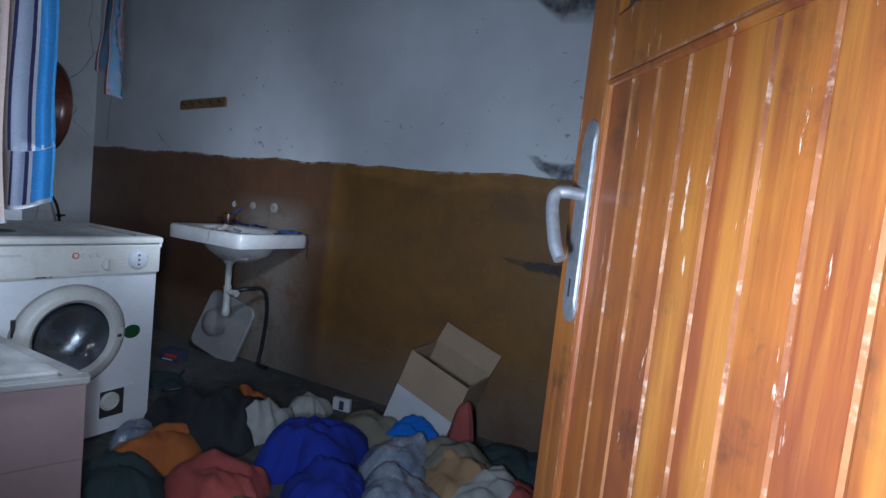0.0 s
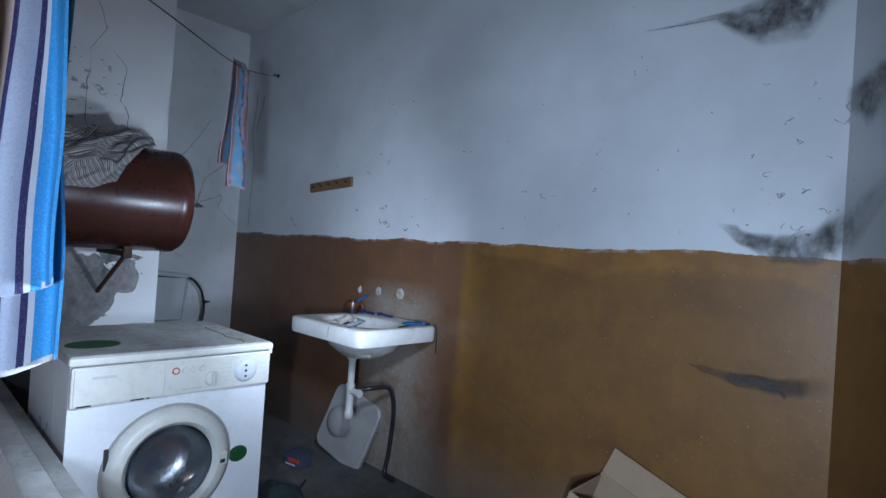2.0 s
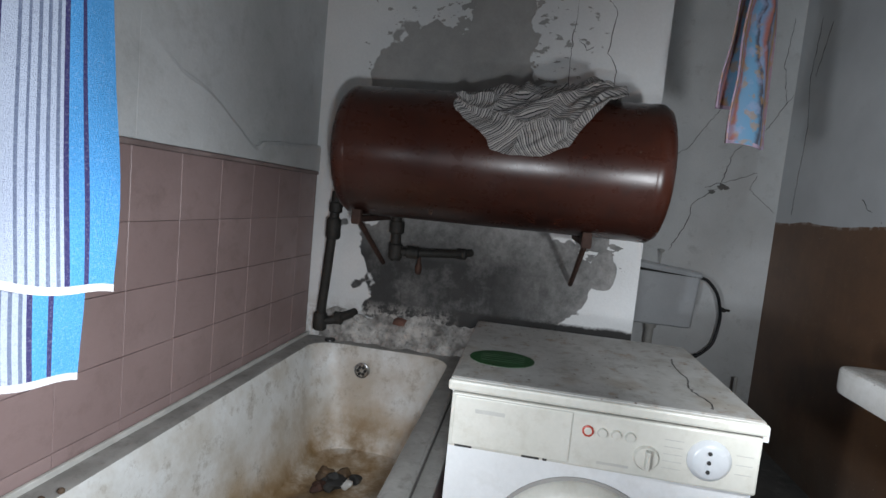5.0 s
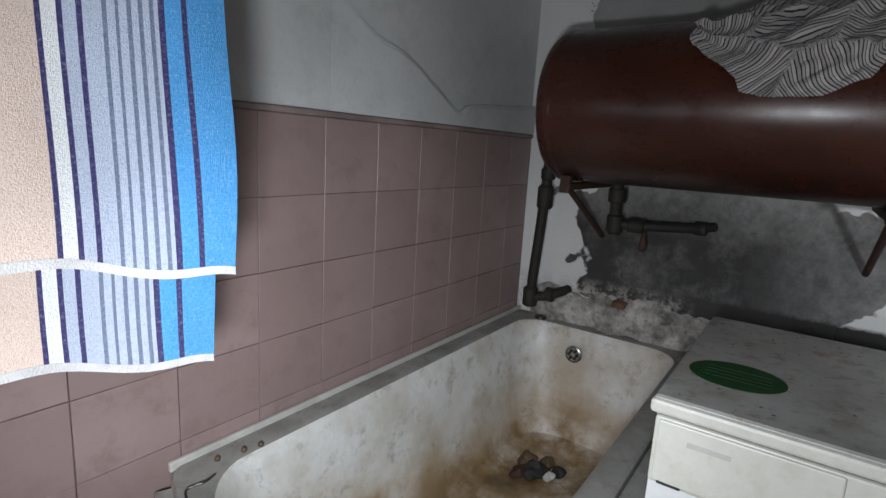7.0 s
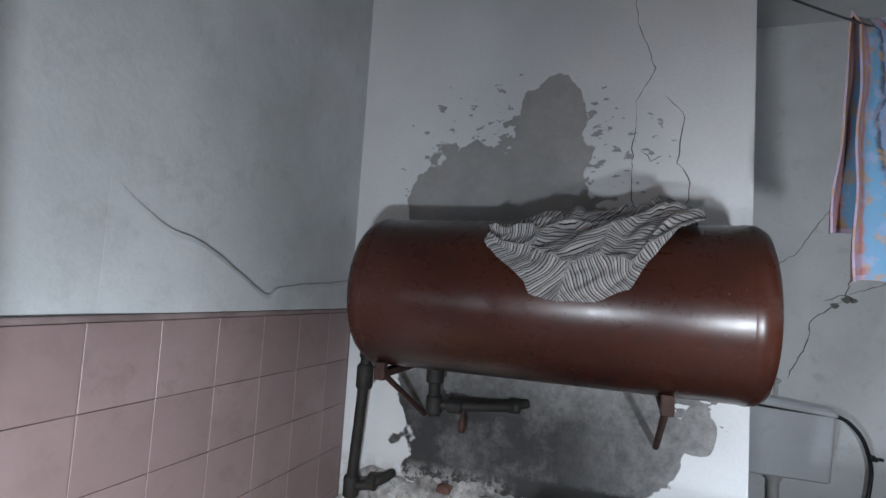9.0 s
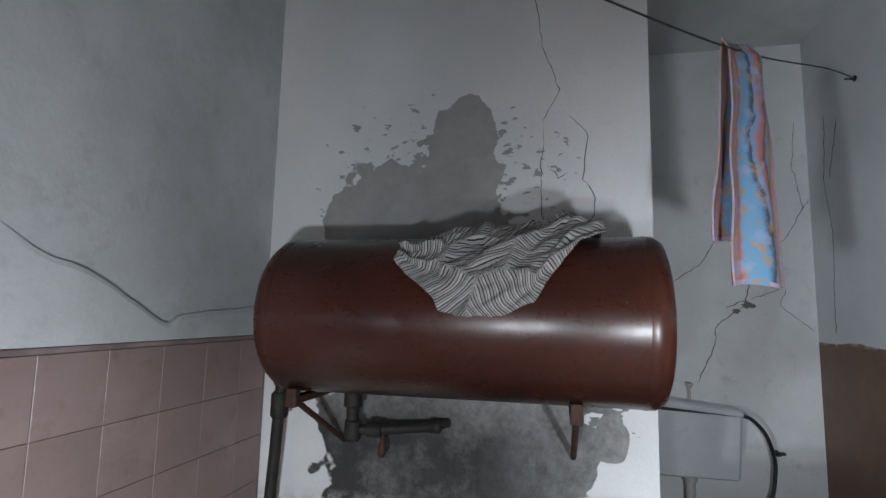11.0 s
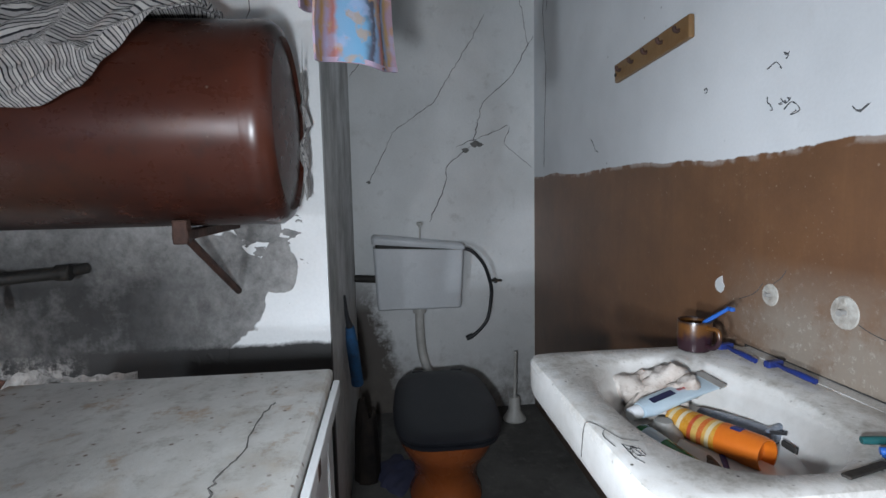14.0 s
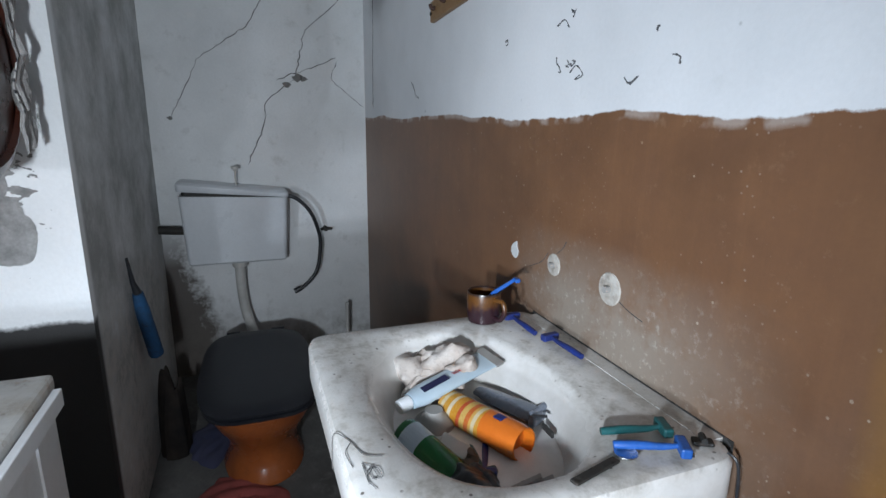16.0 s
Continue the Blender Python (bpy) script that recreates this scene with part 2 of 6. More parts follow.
def striped(name, stops, width, own_axis=0, rough=0.9, weave=900.0, turn=None):
    """Woven stripes across one own axis; stops are (place 0..1, colour) in hard steps."""
    m, nt, p = nodes_of(name)
    c = nt.nodes.new("ShaderNodeTexCoord").outputs["UV"]
    s = nt.nodes.new("ShaderNodeSeparateXYZ")
    link(nt, c, s.inputs[0])
    f = maths(nt, "FRACT", maths(nt, "MULTIPLY", s.outputs[own_axis], 1.0 / width))
    r = nt.nodes.new("ShaderNodeValToRGB")
    r.color_ramp.interpolation = "CONSTANT"
    els = r.color_ramp.elements
    els[0].position, els[0].color = 0.0, (*stops[0][1], 1)
    els.remove(els[1])
    for at, colour in stops[1:]:
        els.new(at).color = (*colour, 1)
    link(nt, f, r.inputs[0])
    big, fine = noise_tex(nt, 9, 4), noise_tex(nt, weave, 2)
    pile = noise_tex(nt, 380, 4, 0.7)
    col = blend(nt, maths(nt, "MULTIPLY", big, 0.3), r.outputs[0], (0.12, 0.11, 0.1), "MULTIPLY")
    col = blend(nt, maths(nt, "MULTIPLY", ramp(nt, pile, 0.52, 0.75), 0.22), col, (0.55, 0.56, 0.58))
    col = blend(nt, maths(nt, "MULTIPLY", ramp(nt, pile, 0.48, 0.3), 0.3), col, (0.25, 0.25, 0.27), "MULTIPLY")
    link(nt, col, p.inputs["Base Color"])
    p.inputs["Roughness"].default_value = rough
    p.inputs["Specular IOR Level"].default_value = 0.15
    bump(nt, p, maths(nt, "ADD", fine, pile), 0.6, 0.003)
    return m


def lid_enamel():
    """Chalky white enamel: brown rings and smears, rust specks and scuffs."""
    m, nt, p = nodes_of("dusty_appliance_top")
    big, mid, fine = noise_tex(nt, 5, 6, 0.65), noise_tex(nt, 26, 8, 0.75), noise_tex(nt, 150, 4, 0.7)
    col = blend(nt, ramp(nt, big, 0.35, 0.65), (0.56, 0.555, 0.53), (0.40, 0.39, 0.365))
    col = blend(nt, maths(nt, "MULTIPLY", ramp(nt, noise_tex(nt, 8, 5, 0.6), 0.56, 0.68), 0.45), col, (0.34, 0.27, 0.19))
    col = blend(nt, maths(nt, "MULTIPLY", ramp(nt, mid, 0.5, 0.66), 0.65), col, (0.24, 0.22, 0.19))
    col = blend(nt, maths(nt, "MULTIPLY", ramp(nt, noise_tex(nt, 13, 7, 0.7), 0.57, 0.68), 0.55), col, (0.33, 0.19, 0.08))
    fly = nt.nodes.new("ShaderNodeTexVoronoi")
    fly.inputs["Scale"].default_value = 48
    link(nt, nt.nodes.new("ShaderNodeNewGeometry").outputs["Position"], fly.inputs["Vector"])
    spots = maths(nt, "MULTIPLY", ramp(nt, fly.outputs["Distance"], 0.19, 0.1), ramp(nt, noise_tex(nt, 12, 4), 0.46, 0.54))
    col = blend(nt, maths(nt, "MULTIPLY", spots, 0.9), col, (0.1, 0.06, 0.035))
    link(nt, blend(nt, 0.2, col, blend(nt, fine, (0.2, 0.2, 0.2), (1, 1, 1)), "MULTIPLY"), p.inputs["Base Color"])
    p.inputs["Roughness"].default_value = 0.5
    bump(nt, p, maths(nt, "ADD", mid, fine), 0.2, 0.002)
    return m


def tank_paint():
    """Red-brown gloss paint: dark blotches, a darker underside, brush lines along the tank and rubbed patches."""
    m, nt, p = nodes_of("red_brown_boiler_paint")
    x, y, z = axes(nt)
    c = nt.nodes.new("ShaderNodeNewGeometry").outputs["Position"]
    mp = nt.nodes.new("ShaderNodeMapping")
    mp.inputs["Scale"].default_value = (26, 9, 26)
    link(nt, c, mp.inputs["Vector"])
    brush, big, mid = noise_tex(nt, 1.5, 4, 0.6, mp.outputs["Vector"]), noise_tex(nt, 3.6, 5, 0.65), noise_tex(nt, 15, 8, 0.75)
    col = blend(nt, ramp(nt, big, 0.3, 0.7), (0.064, 0.0185, 0.0105), (0.040, 0.012, 0.0078))
    col = blend(nt, maths(nt, "MULTIPLY", ramp(nt, brush, 0.5, 0.8), 0.2), col, (0.09, 0.026, 0.015))
    col = blend(nt, maths(nt, "MULTIPLY", ramp(nt, mid, 0.55, 0.72), 0.75), col, (0.02, 0.009, 0.007))
    dust = maths(nt, "MULTIPLY", ramp(nt, z, 1.47, 1.55), ramp(nt, mid, 0.3, 0.6))
    col = blend(nt, maths(nt, "MULTIPLY", dust, 0.8), col, (0.045, 0.036, 0.03))
    # darker towards the bottom of the tank, broken up by the noise
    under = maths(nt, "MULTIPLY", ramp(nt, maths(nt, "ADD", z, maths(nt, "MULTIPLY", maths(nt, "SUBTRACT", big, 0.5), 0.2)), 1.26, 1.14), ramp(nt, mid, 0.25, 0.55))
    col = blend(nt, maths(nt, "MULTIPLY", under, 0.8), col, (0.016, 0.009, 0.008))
    nick = nt.nodes.new("ShaderNodeTexVoronoi")
    nick.inputs["Scale"].default_value = 34
    link(nt, c, nick.inputs["Vector"])
    chips = maths(nt, "MULTIPLY", ramp(nt, nick.outputs["Distance"], 0.1, 0.06), ramp(nt, noise_tex(nt, 6, 4), 0.54, 0.6))
    col = blend(nt, maths(nt, "MULTIPLY", chips, 0.6), col, (0.2, 0.15, 0.12))
    link(nt, col, p.inputs["Base Color"])
    p.inputs["Specular IOR Level"].default_value = 0.45
    r = nt.nodes.new("ShaderNodeMapRange")
    r.inputs["To Min"].default_value, r.inputs["To Max"].default_value = 0.14, 0.44
    link(nt, maths(nt, "ADD", maths(nt, "MULTIPLY", mid, 0.6), maths(nt, "MULTIPLY", brush, 0.4)), r.inputs["Value"])
    link(nt, r.outputs["Result"], p.inputs["Roughness"])
    bump(nt, p, maths(nt, "ADD", brush, maths(nt, "MULTIPLY", mid, 0.8)), 0.06, 0.003)
    return m


M_SINKWALL, M_CHIM = sink_wall_paint(), chimney_paint()
M_WALL = grimy("grey_white_wall_paint", (0.60, 0.61, 0.61), (0.45, 0.46, 0.455), 0.75, 2.2, dirt=(0.3, 0.3, 0.28), dirt_amount=0.4)
M_CEIL = grimy("ceiling_paint", (0.6, 0.6, 0.59), (0.45, 0.45, 0.44), 0.85, 2.0)
M_CRACK = grimy("crack_shadow", (0.06, 0.055, 0.05), (0.12, 0.115, 0.11), 0.95, 30)
M_FLOOR = grimy("dirty_concrete", (0.11, 0.107, 0.10), (0.055, 0.053, 0.05), 0.85, 4.0, dirt=(0.2, 0.19, 0.175), dirt_amount=0.5, relief=0.6, fine=60)
M_TILE = grimy("dull_pink_tile", (0.35, 0.255, 0.245), (0.26, 0.185, 0.175), 0.42, 3.4, dirt=(0.14, 0.10, 0.09), dirt_amount=0.5, relief=0.12)
M_GROUT = grimy("dirty_grout", (0.29, 0.222, 0.21), (0.16, 0.118, 0.11), 0.9, 7)
M_RIM = grimy("grimy_tub_rim", (0.33, 0.32, 0.30), (0.2, 0.195, 0.18), 0.5, 8, dirt=(0.1, 0.09, 0.08), dirt_amount=0.6, relief=0.15)
M_RUST = grimy("rusty_sludge", (0.16, 0.10, 0.05), (0.07, 0.045, 0.03), 0.6, 14)
M_TANK = tank_paint()
M_IRON = grimy("old_iron_pipe", (0.016, 0.016, 0.015), (0.036, 0.033, 0.028), 0.65, 20, metal=0.2, relief=0.6, dirt=(0.09, 0.05, 0.03), dirt_amount=0.4)
M_RUSTY = grimy("rusty_iron", (0.075, 0.034, 0.022), (0.035, 0.02, 0.016), 0.75, 25, metal=0.2, relief=0.5)
M_APPL = grimy("white_appliance_enamel", (0.76, 0.77, 0.78), (0.68, 0.69, 0.69), 0.3, 3, dirt=(0.4, 0.37, 0.31), dirt_amount=0.22, relief=0.04)
M_LID = lid_enamel()
M_IVORY = grimy("ivory_plastic", (0.62, 0.61, 0.555), (0.55, 0.54, 0.48), 0.4, 6, dirt=(0.35, 0.3, 0.22), dirt_amount=0.3, relief=0.05)
M_GREEN = grimy("green_sticker", (0.014, 0.085, 0.02), (0.012, 0.06, 0.016), 0.45, 12)
M_GREENTEXT = grimy("dark_green_print", (0.012, 0.06, 0.014), (0.012, 0.06, 0.014), 0.5, 12)
M_DARK = grimy("dark_recess", (0.02, 0.02, 0.02), (0.035, 0.033, 0.03), 0.7, 12)
M_BLACK = grimy("black_plastic", (0.013, 0.014, 0.017), (0.022, 0.023, 0.026), 0.4, 10)
M_CHROME = grimy("tarnished_chrome", (0.6, 0.6, 0.6), (0.4, 0.39, 0.37), 0.25, 20, metal=1.0)
M_ORANGE = grimy("orange_brown_ceramic", (0.30, 0.085, 0.022), (0.24, 0.065, 0.018), 0.25, 5, dirt=(0.1, 0.04, 0.02), dirt_amount=0.3, relief=0.04)
M_SEAT = grimy("black_toilet_seat", (0.010, 0.011, 0.015), (0.018, 0.019, 0.023), 0.42, 9, relief=0.1, shine=0.4)
M_CISTERN = grimy("white_plastic_cistern", (0.62, 0.64, 0.66), (0.54, 0.56, 0.58), 0.3, 4, relief=0.03)
M_PVC = grimy("grey_white_pipe", (0.55, 0.54, 0.51), (0.42, 0.41, 0.38), 0.4, 12)
M_GREYP = grimy("grey_plastic", (0.33, 0.32, 0.30), (0.25, 0.24, 0.23), 0.5, 8, relief=0.1)
M_RACK = grimy("varnished_rack_wood", (0.20, 0.115, 0.045), (0.15, 0.08, 0.03), 0.45, 12)
M_CARD = grimy("cardboard", (0.36, 0.26, 0.165), (0.31, 0.22, 0.14), 0.9, 6, relief=0.1)
M_CARDW = grimy("white_printed_card", (0.55, 0.55, 0.55), (0.46, 0.46, 0.46), 0.7, 5)


def wood():
    m, nt, p = nodes_of("orange_varnished_wood")
    c = nt.nodes.new("ShaderNodeTexCoord").outputs["Object"]
    mp = nt.nodes.new("ShaderNodeMapping")
    mp.inputs["Scale"].default_value = (14, 14, 0.8)
    link(nt, c, mp.inputs["Vector"])
    grain = noise_tex(nt, 2.4, 6, 0.65, mp.outputs["Vector"])
    big = noise_tex(nt, 3.0, 4, 0.6, c)
    info = nt.nodes.new("ShaderNodeObjectInfo").outputs["Random"]
    col = blend(nt, ramp(nt, grain, 0.32, 0.68), (0.30, 0.092, 0.018), (0.13, 0.034, 0.011))
    col = blend(nt, maths(nt, "MULTIPLY", ramp(nt, info, 0.35, 1.0), 0.5), col, (0.40, 0.155, 0.018))
    col = blend(nt, maths(nt, "MULTIPLY", ramp(nt, big, 0.48, 0.66), 0.75), col, (0.15, 0.042, 0.02))
    mq = nt.nodes.new("ShaderNodeMapping")
    mq.inputs["Scale"].default_value, mq.inputs["Rotation"].default_value = (75, 75, 9), (0.0, 0.5, 0.0)
    link(nt, c, mq.inputs["Vector"])
    scratch = maths(nt, "MULTIPLY", ramp(nt, noise_tex(nt, 1.0, 7, 0.7, mq.outputs["Vector"]), 0.625, 0.655), ramp(nt, noise_tex(nt, 5, 3, 0.6, c), 0.40, 0.52))
    col = blend(nt, maths(nt, "MULTIPLY", scratch, 0.95), col, (0.72, 0.6, 0.48))
    soil = noise_tex(nt, 11, 7, 0.75, c)
    col = blend(nt, maths(nt, "MULTIPLY", ramp(nt, soil, 0.56, 0.68), 0.7), col, (0.05, 0.024, 0.016))
    # yellower varnish streaks, with the torch's hot spot put into their colour
    torch_tint = noise_tex(nt, 1.7, 4, 0.6, mp.outputs["Vector"])
    col = blend(nt, maths(nt, "MULTIPLY", ramp(nt, torch_tint, 0.5, 0.66), 0.55), col, (0.42, 0.185, 0.03))
    link(nt, col, p.inputs["Base Color"])
    p.inputs["Roughness"].default_value = 0.36
    p.inputs["Specular IOR Level"].default_value = 0.75
    bump(nt, p, maths(nt, "ADD", grain, big), 0.4, 0.004)
    return m


M_WOOD = wood()


def glass(name, tint=(0.9, 0.93, 0.92), rough=0.1):
    m, nt, p = nodes_of(name)
    p.inputs["Base Color"].default_value = (*tint, 1)
    p.inputs["Transmission Weight"].default_value = 1.0
    p.inputs["Roughness"].default_value = rough
    return m


M_GLASS = glass("smoky_drum_glass", (0.82, 0.84, 0.86), 0.04)
M_PANE = glass("door_glass", (0.6, 0.65, 0.65), 0.35)

# ---- mesh tools ----


def part(name, bm, material, parent=None, label="", smooth=False):
    me = bpy.data.meshes.new(name)
    bmesh.ops.recalc_face_normals(bm, faces=bm.faces[:])
    bm.to_mesh(me)
    bm.free()
    for m in material if isinstance(material, (list, tuple)) else [material]:
        me.materials.append(m)
    if smooth:
        me.shade_smooth()
        me.set_sharp_from_angle(angle=radians(40))
    ob = new(name, me)
    if parent is not None:
        ob.parent = parent
    return tagged(ob, label)


def thing(name, label, category, place=(0, 0, 0), turn=0.0, group="", kind=""):
    ob = new(name)
    ob.location, ob.rotation_euler = place, (0, 0, radians(turn))
    return tagged(ob, label, category, group, kind)


def box(x0, y0, z0, x1, y1, z1, bev=0.0, seg=2):
    bm = bmesh.new()
    bmesh.ops.create_cube(bm, size=1)
    for v in bm.verts:
        v.co = Vector(((x0 + x1) / 2 + v.co.x * (x1 - x0), (y0 + y1) / 2 + v.co.y * (y1 - y0), (z0 + z1) / 2 + v.co.z * (z1 - z0)))
    if bev:
        bmesh.ops.bevel(bm, geom=bm.edges[:], offset=bev, segments=seg, affect="EDGES", profile=0.5)
    return bm


def prism(points, z0, z1):
    """An upright block over a ground outline."""
    bm = bmesh.new()
    lo, hi = [bm.verts.new((x, y, z0)) for x, y in points], [bm.verts.new((x, y, z1)) for x, y in points]
    bm.faces.new(lo), bm.faces.new(hi)
    for i in range(len(points)):
        j = (i + 1) % len(points)
        bm.faces.new((lo[i], lo[j], hi[j], hi[i]))
    return bm


def loft(rings, cap=True, closed=True, last=False):
    """A skin through rings of as many points each."""
    bm = bmesh.new()
    rows = [[bm.verts.new(p) for p in ring] for ring in rings]
    n = len(rows[0])
    for a, b in zip(rows, rows[1:]):
        for i in range(n if closed else n - 1):
            j = (i + 1) % n
            bm.faces.new((a[i], a[j], b[j], b[i]))
    if cap:
        bm.faces.new(rows[0])
    if cap or last:
        bm.faces.new(rows[-1])
    return bm


def turned(profile, seg=32, axis="z", at=(0, 0, 0), cap=True):
    """A lathe of (radius, height) about an axis."""
    rings = []
    for r, h in profile:
        ring = []
        for i in range(seg):
            a = 2 * math.pi * i / seg
            c, s = r * math.cos(a), r * math.sin(a)
            p = {"z": (c, s, h), "y": (c, h, s), "x": (h, c, s)}[axis]
            ring.append(Vector(p) + Vector(at))
        rings.append(ring)
    return loft(rings, cap)


def tube(points, radius, seg=10):
    """A round pipe along a path."""
    pts = [Vector(p) for p in points]
    rings, up = [], Vector((0.0, 0.13, 1.0)).normalized()
    for i, p in enumerate(pts):
        d = (pts[min(i + 1, len(pts) - 1)] - pts[max(i - 1, 0)]).normalized()
        if abs(d.dot(up)) > 0.95:
            up = Vector((1, 0.1, 0)).normalized()
        s = d.cross(up).normalized()
        u = s.cross(d)
        r = radius[i] if isinstance(radius, (list, tuple)) else radius
        rings.append([p + (s * math.cos(a) + u * math.sin(a)) * r for a in [2 * math.pi * k / seg for k in range(seg)]])
        up = u
    return loft(rings)


def curve_path(points, steps=8):
    """Rounds a path through its points."""
    pts = [Vector(p) for p in points]
    out = []
    for i in range(len(pts) - 1):
        a, b, c, d = pts[max(i - 1, 0)], pts[i], pts[i + 1], pts[min(i + 2, len(pts) - 1)]
        for k in range(steps):
            t = k / steps
            out.append(0.5 * ((2 * b) + (c - a) * t + (2 * a - 5 * b + 4 * c - d) * t * t + (3 * b - a - 3 * c + d) * t ** 3))
    return out + [pts[-1]]


def rounded(w, d, r, n=6):
    """A rounded oblong about the origin, as (x, y)."""
    out = []
    for cx, cy, a0 in ((w / 2 - r, d / 2 - r, 0), (-w / 2 + r, d / 2 - r, 90), (-w / 2 + r, -d / 2 + r, 180), (w / 2 - r, -d / 2 + r, 270)):
        for k in range(n + 1):
            a = radians(a0 + 90 * k / n)
            out.append((cx + r * math.cos(a), cy + r * math.sin(a)))
    return out


def sheet(nu, nv, where, thick=0.0, uv=None):
    """A grid where(u, v) -> place, with u, v in 0..1, given thickness and a UV."""
    bm = bmesh.new()
    lay = bm.loops.layers.uv.new("uv")
    vs = [[bm.verts.new(where(i / nu, j / nv)) for j in range(nv + 1)] for i in range(nu + 1)]
    for i in range(nu):
        for j in range(nv):
            f = bm.faces.new((vs[i][j], vs[i + 1][j], vs[i + 1][j + 1], vs[i][j + 1]))
            for l, (a, b) in zip(f.loops, ((i, j), (i + 1, j), (i + 1, j + 1), (i, j + 1))):
                l[lay].uv = (a / nu, b / nv) if uv is None else uv(a / nu, b / nv)
    if thick:
        bmesh.ops.recalc_face_normals(bm, faces=bm.faces[:])
        bmesh.ops.solidify(bm, geom=bm.faces[:], thickness=thick)
    return bm


# ---- the room ----
GROUND, TOP = 0.07, 2.75
floor = tagged(part("floor", box(-0.2, -1.6, -0.1, 5.6, 3.2, GROUND), M_FLOOR), "dirty dark grey concrete floor", "floor", kind="structure")
ceiling = tagged(part("ceiling", box(-0.3, -1.7, TOP, 5.7, 3.3, TOP + 0.12), M_CEIL), "greyed white ceiling", "ceiling", kind="structure")
wall_north = tagged(part("wall_north", box(-0.2, 3.0, -0.1, 3.95, 3.2, TOP), M_SINKWALL), "white wall with brown oil-painted lower half", "wall", kind="structure")


def damp_wall():
    """Greyed wall paint with a black wet run in the corner by the chimney and scuffs near the floor."""
    m, nt, p = nodes_of("damp_greyed_wall_paint")
    x, y, z = axes(nt)
    big, mid, fine = noise_tex(nt, 2.2, 5, 0.6), noise_tex(nt, 11, 8, 0.72), noise_tex(nt, 110, 3)
    col = blend(nt, ramp(nt, big, 0.35, 0.68), (0.74, 0.75, 0.75), (0.6, 0.61, 0.605))
    col = blend(nt, maths(nt, "MULTIPLY", ramp(nt, mid, 0.56, 0.74), 0.4), col, (0.3, 0.29, 0.27))
    run = maths(nt, "ADD", maths(nt, "ADD", maths(nt, "MULTIPLY", y, 3.2), z), maths(nt, "MULTIPLY", maths(nt, "SUBTRACT", mid, 0.5), 1.3))
    wet = maths(nt, "MULTIPLY", ramp(nt, run, 7.75, 7.45), ramp(nt, z, 0.85, 0.6))
    col = blend(nt, maths(nt, "MULTIPLY", wet, 0.92), col, (0.05, 0.036, 0.026))
    foot = maths(nt, "MULTIPLY", ramp(nt, z, 0.42, 0.15), ramp(nt, mid, 0.35, 0.6))
    col = blend(nt, maths(nt, "MULTIPLY", foot, 0.7), col, (0.14, 0.12, 0.1))
    link(nt, blend(nt, 0.16, col, blend(nt, fine, (0.2, 0.2, 0.2), (1, 1, 1)), "MULTIPLY"), p.inputs["Base Color"])
    p.inputs["Roughness"].default_value = 0.75
    bump(nt, p, maths(nt, "ADD", mid, maths(nt, "MULTIPLY", fine, 0.5)), 0.3, 0.004)
    return m


M_DAMP = damp_wall()
wall_west = tagged(part("wall_west", box(-0.2, 2.0, -0.1, 0.0, 3.0, TOP), M_DAMP), "cracked greyed white wall behind the toilet", "wall", kind="structure")
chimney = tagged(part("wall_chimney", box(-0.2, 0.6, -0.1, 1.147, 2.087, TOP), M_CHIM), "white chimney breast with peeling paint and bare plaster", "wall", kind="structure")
wall_south = tagged(part("wall_south", box(1.147, 0.6, -0.1, 3.6, 0.795, TOP), M_WALL), "greyed white wall above pink tiles", "wall", kind="structure")
wall_east = tagged(part("wall_east", prism(((3.66, 3.0), (4.72, 1.10), (4.90, 1.16), (3.90, 3.1)), -0.1, TOP), M_SINKWALL), "white wall with brown lower half and cobwebs", "wall", kind="structure")
wall_door = tagged(part("wall_door", prism(((3.6, 0.6), (4.66, 0.9), (4.70, 1.10), (3.6, 0.795)), 2.1, TOP), M_WALL), "wall above the doorway", "wall", kind="structure")
tagged(part("wall_jamb", prism(((4.472, 0.842), (4.66, 0.9), (4.70, 1.10), (4.445, 1.03)), -0.1, 2.1), M_WALL), "wall beside the doorway", "wall", kind="structure")
tagged(part("wall_porch_west", box(3.4, -1.6, -0.1, 3.6, 0.6, TOP), M_WALL), "plain passage wall", "wall", kind="structure")
tagged(part("wall_porch_east", prism(((4.66, 0.9), (4.70, -1.6), (4.9, -1.6), (4.9, 1.16), (4.70, 1.10)), -0.1, TOP), M_WALL), "plain passage wall", "wall", kind="structure")
tagged(part("wall_porch_south", box(3.4, -1.75, -0.1, 4.9, -1.6, TOP), M_WALL), "plain passage wall", "wall", kind="structure")

# ---- tiles and trims of the room ----


def tile_mesh(w, h, t=0.006, bev=0.0009):
    bm = box(-w / 2, -t, -h / 2, w / 2, 0, h / 2)
    front = [e for e in bm.edges if all(v.co.y > -1e-5 for v in e.verts)]
    bmesh.ops.bevel(bm, geom=front, offset=bev, segments=1, affect="EDGES")
    me = bpy.data.meshes.new("tile")
    bmesh.ops.recalc_face_normals(bm, faces=bm.faces[:])
    bm.to_mesh(me)
    bm.free()
    me.materials.append(M_TILE)
    return me


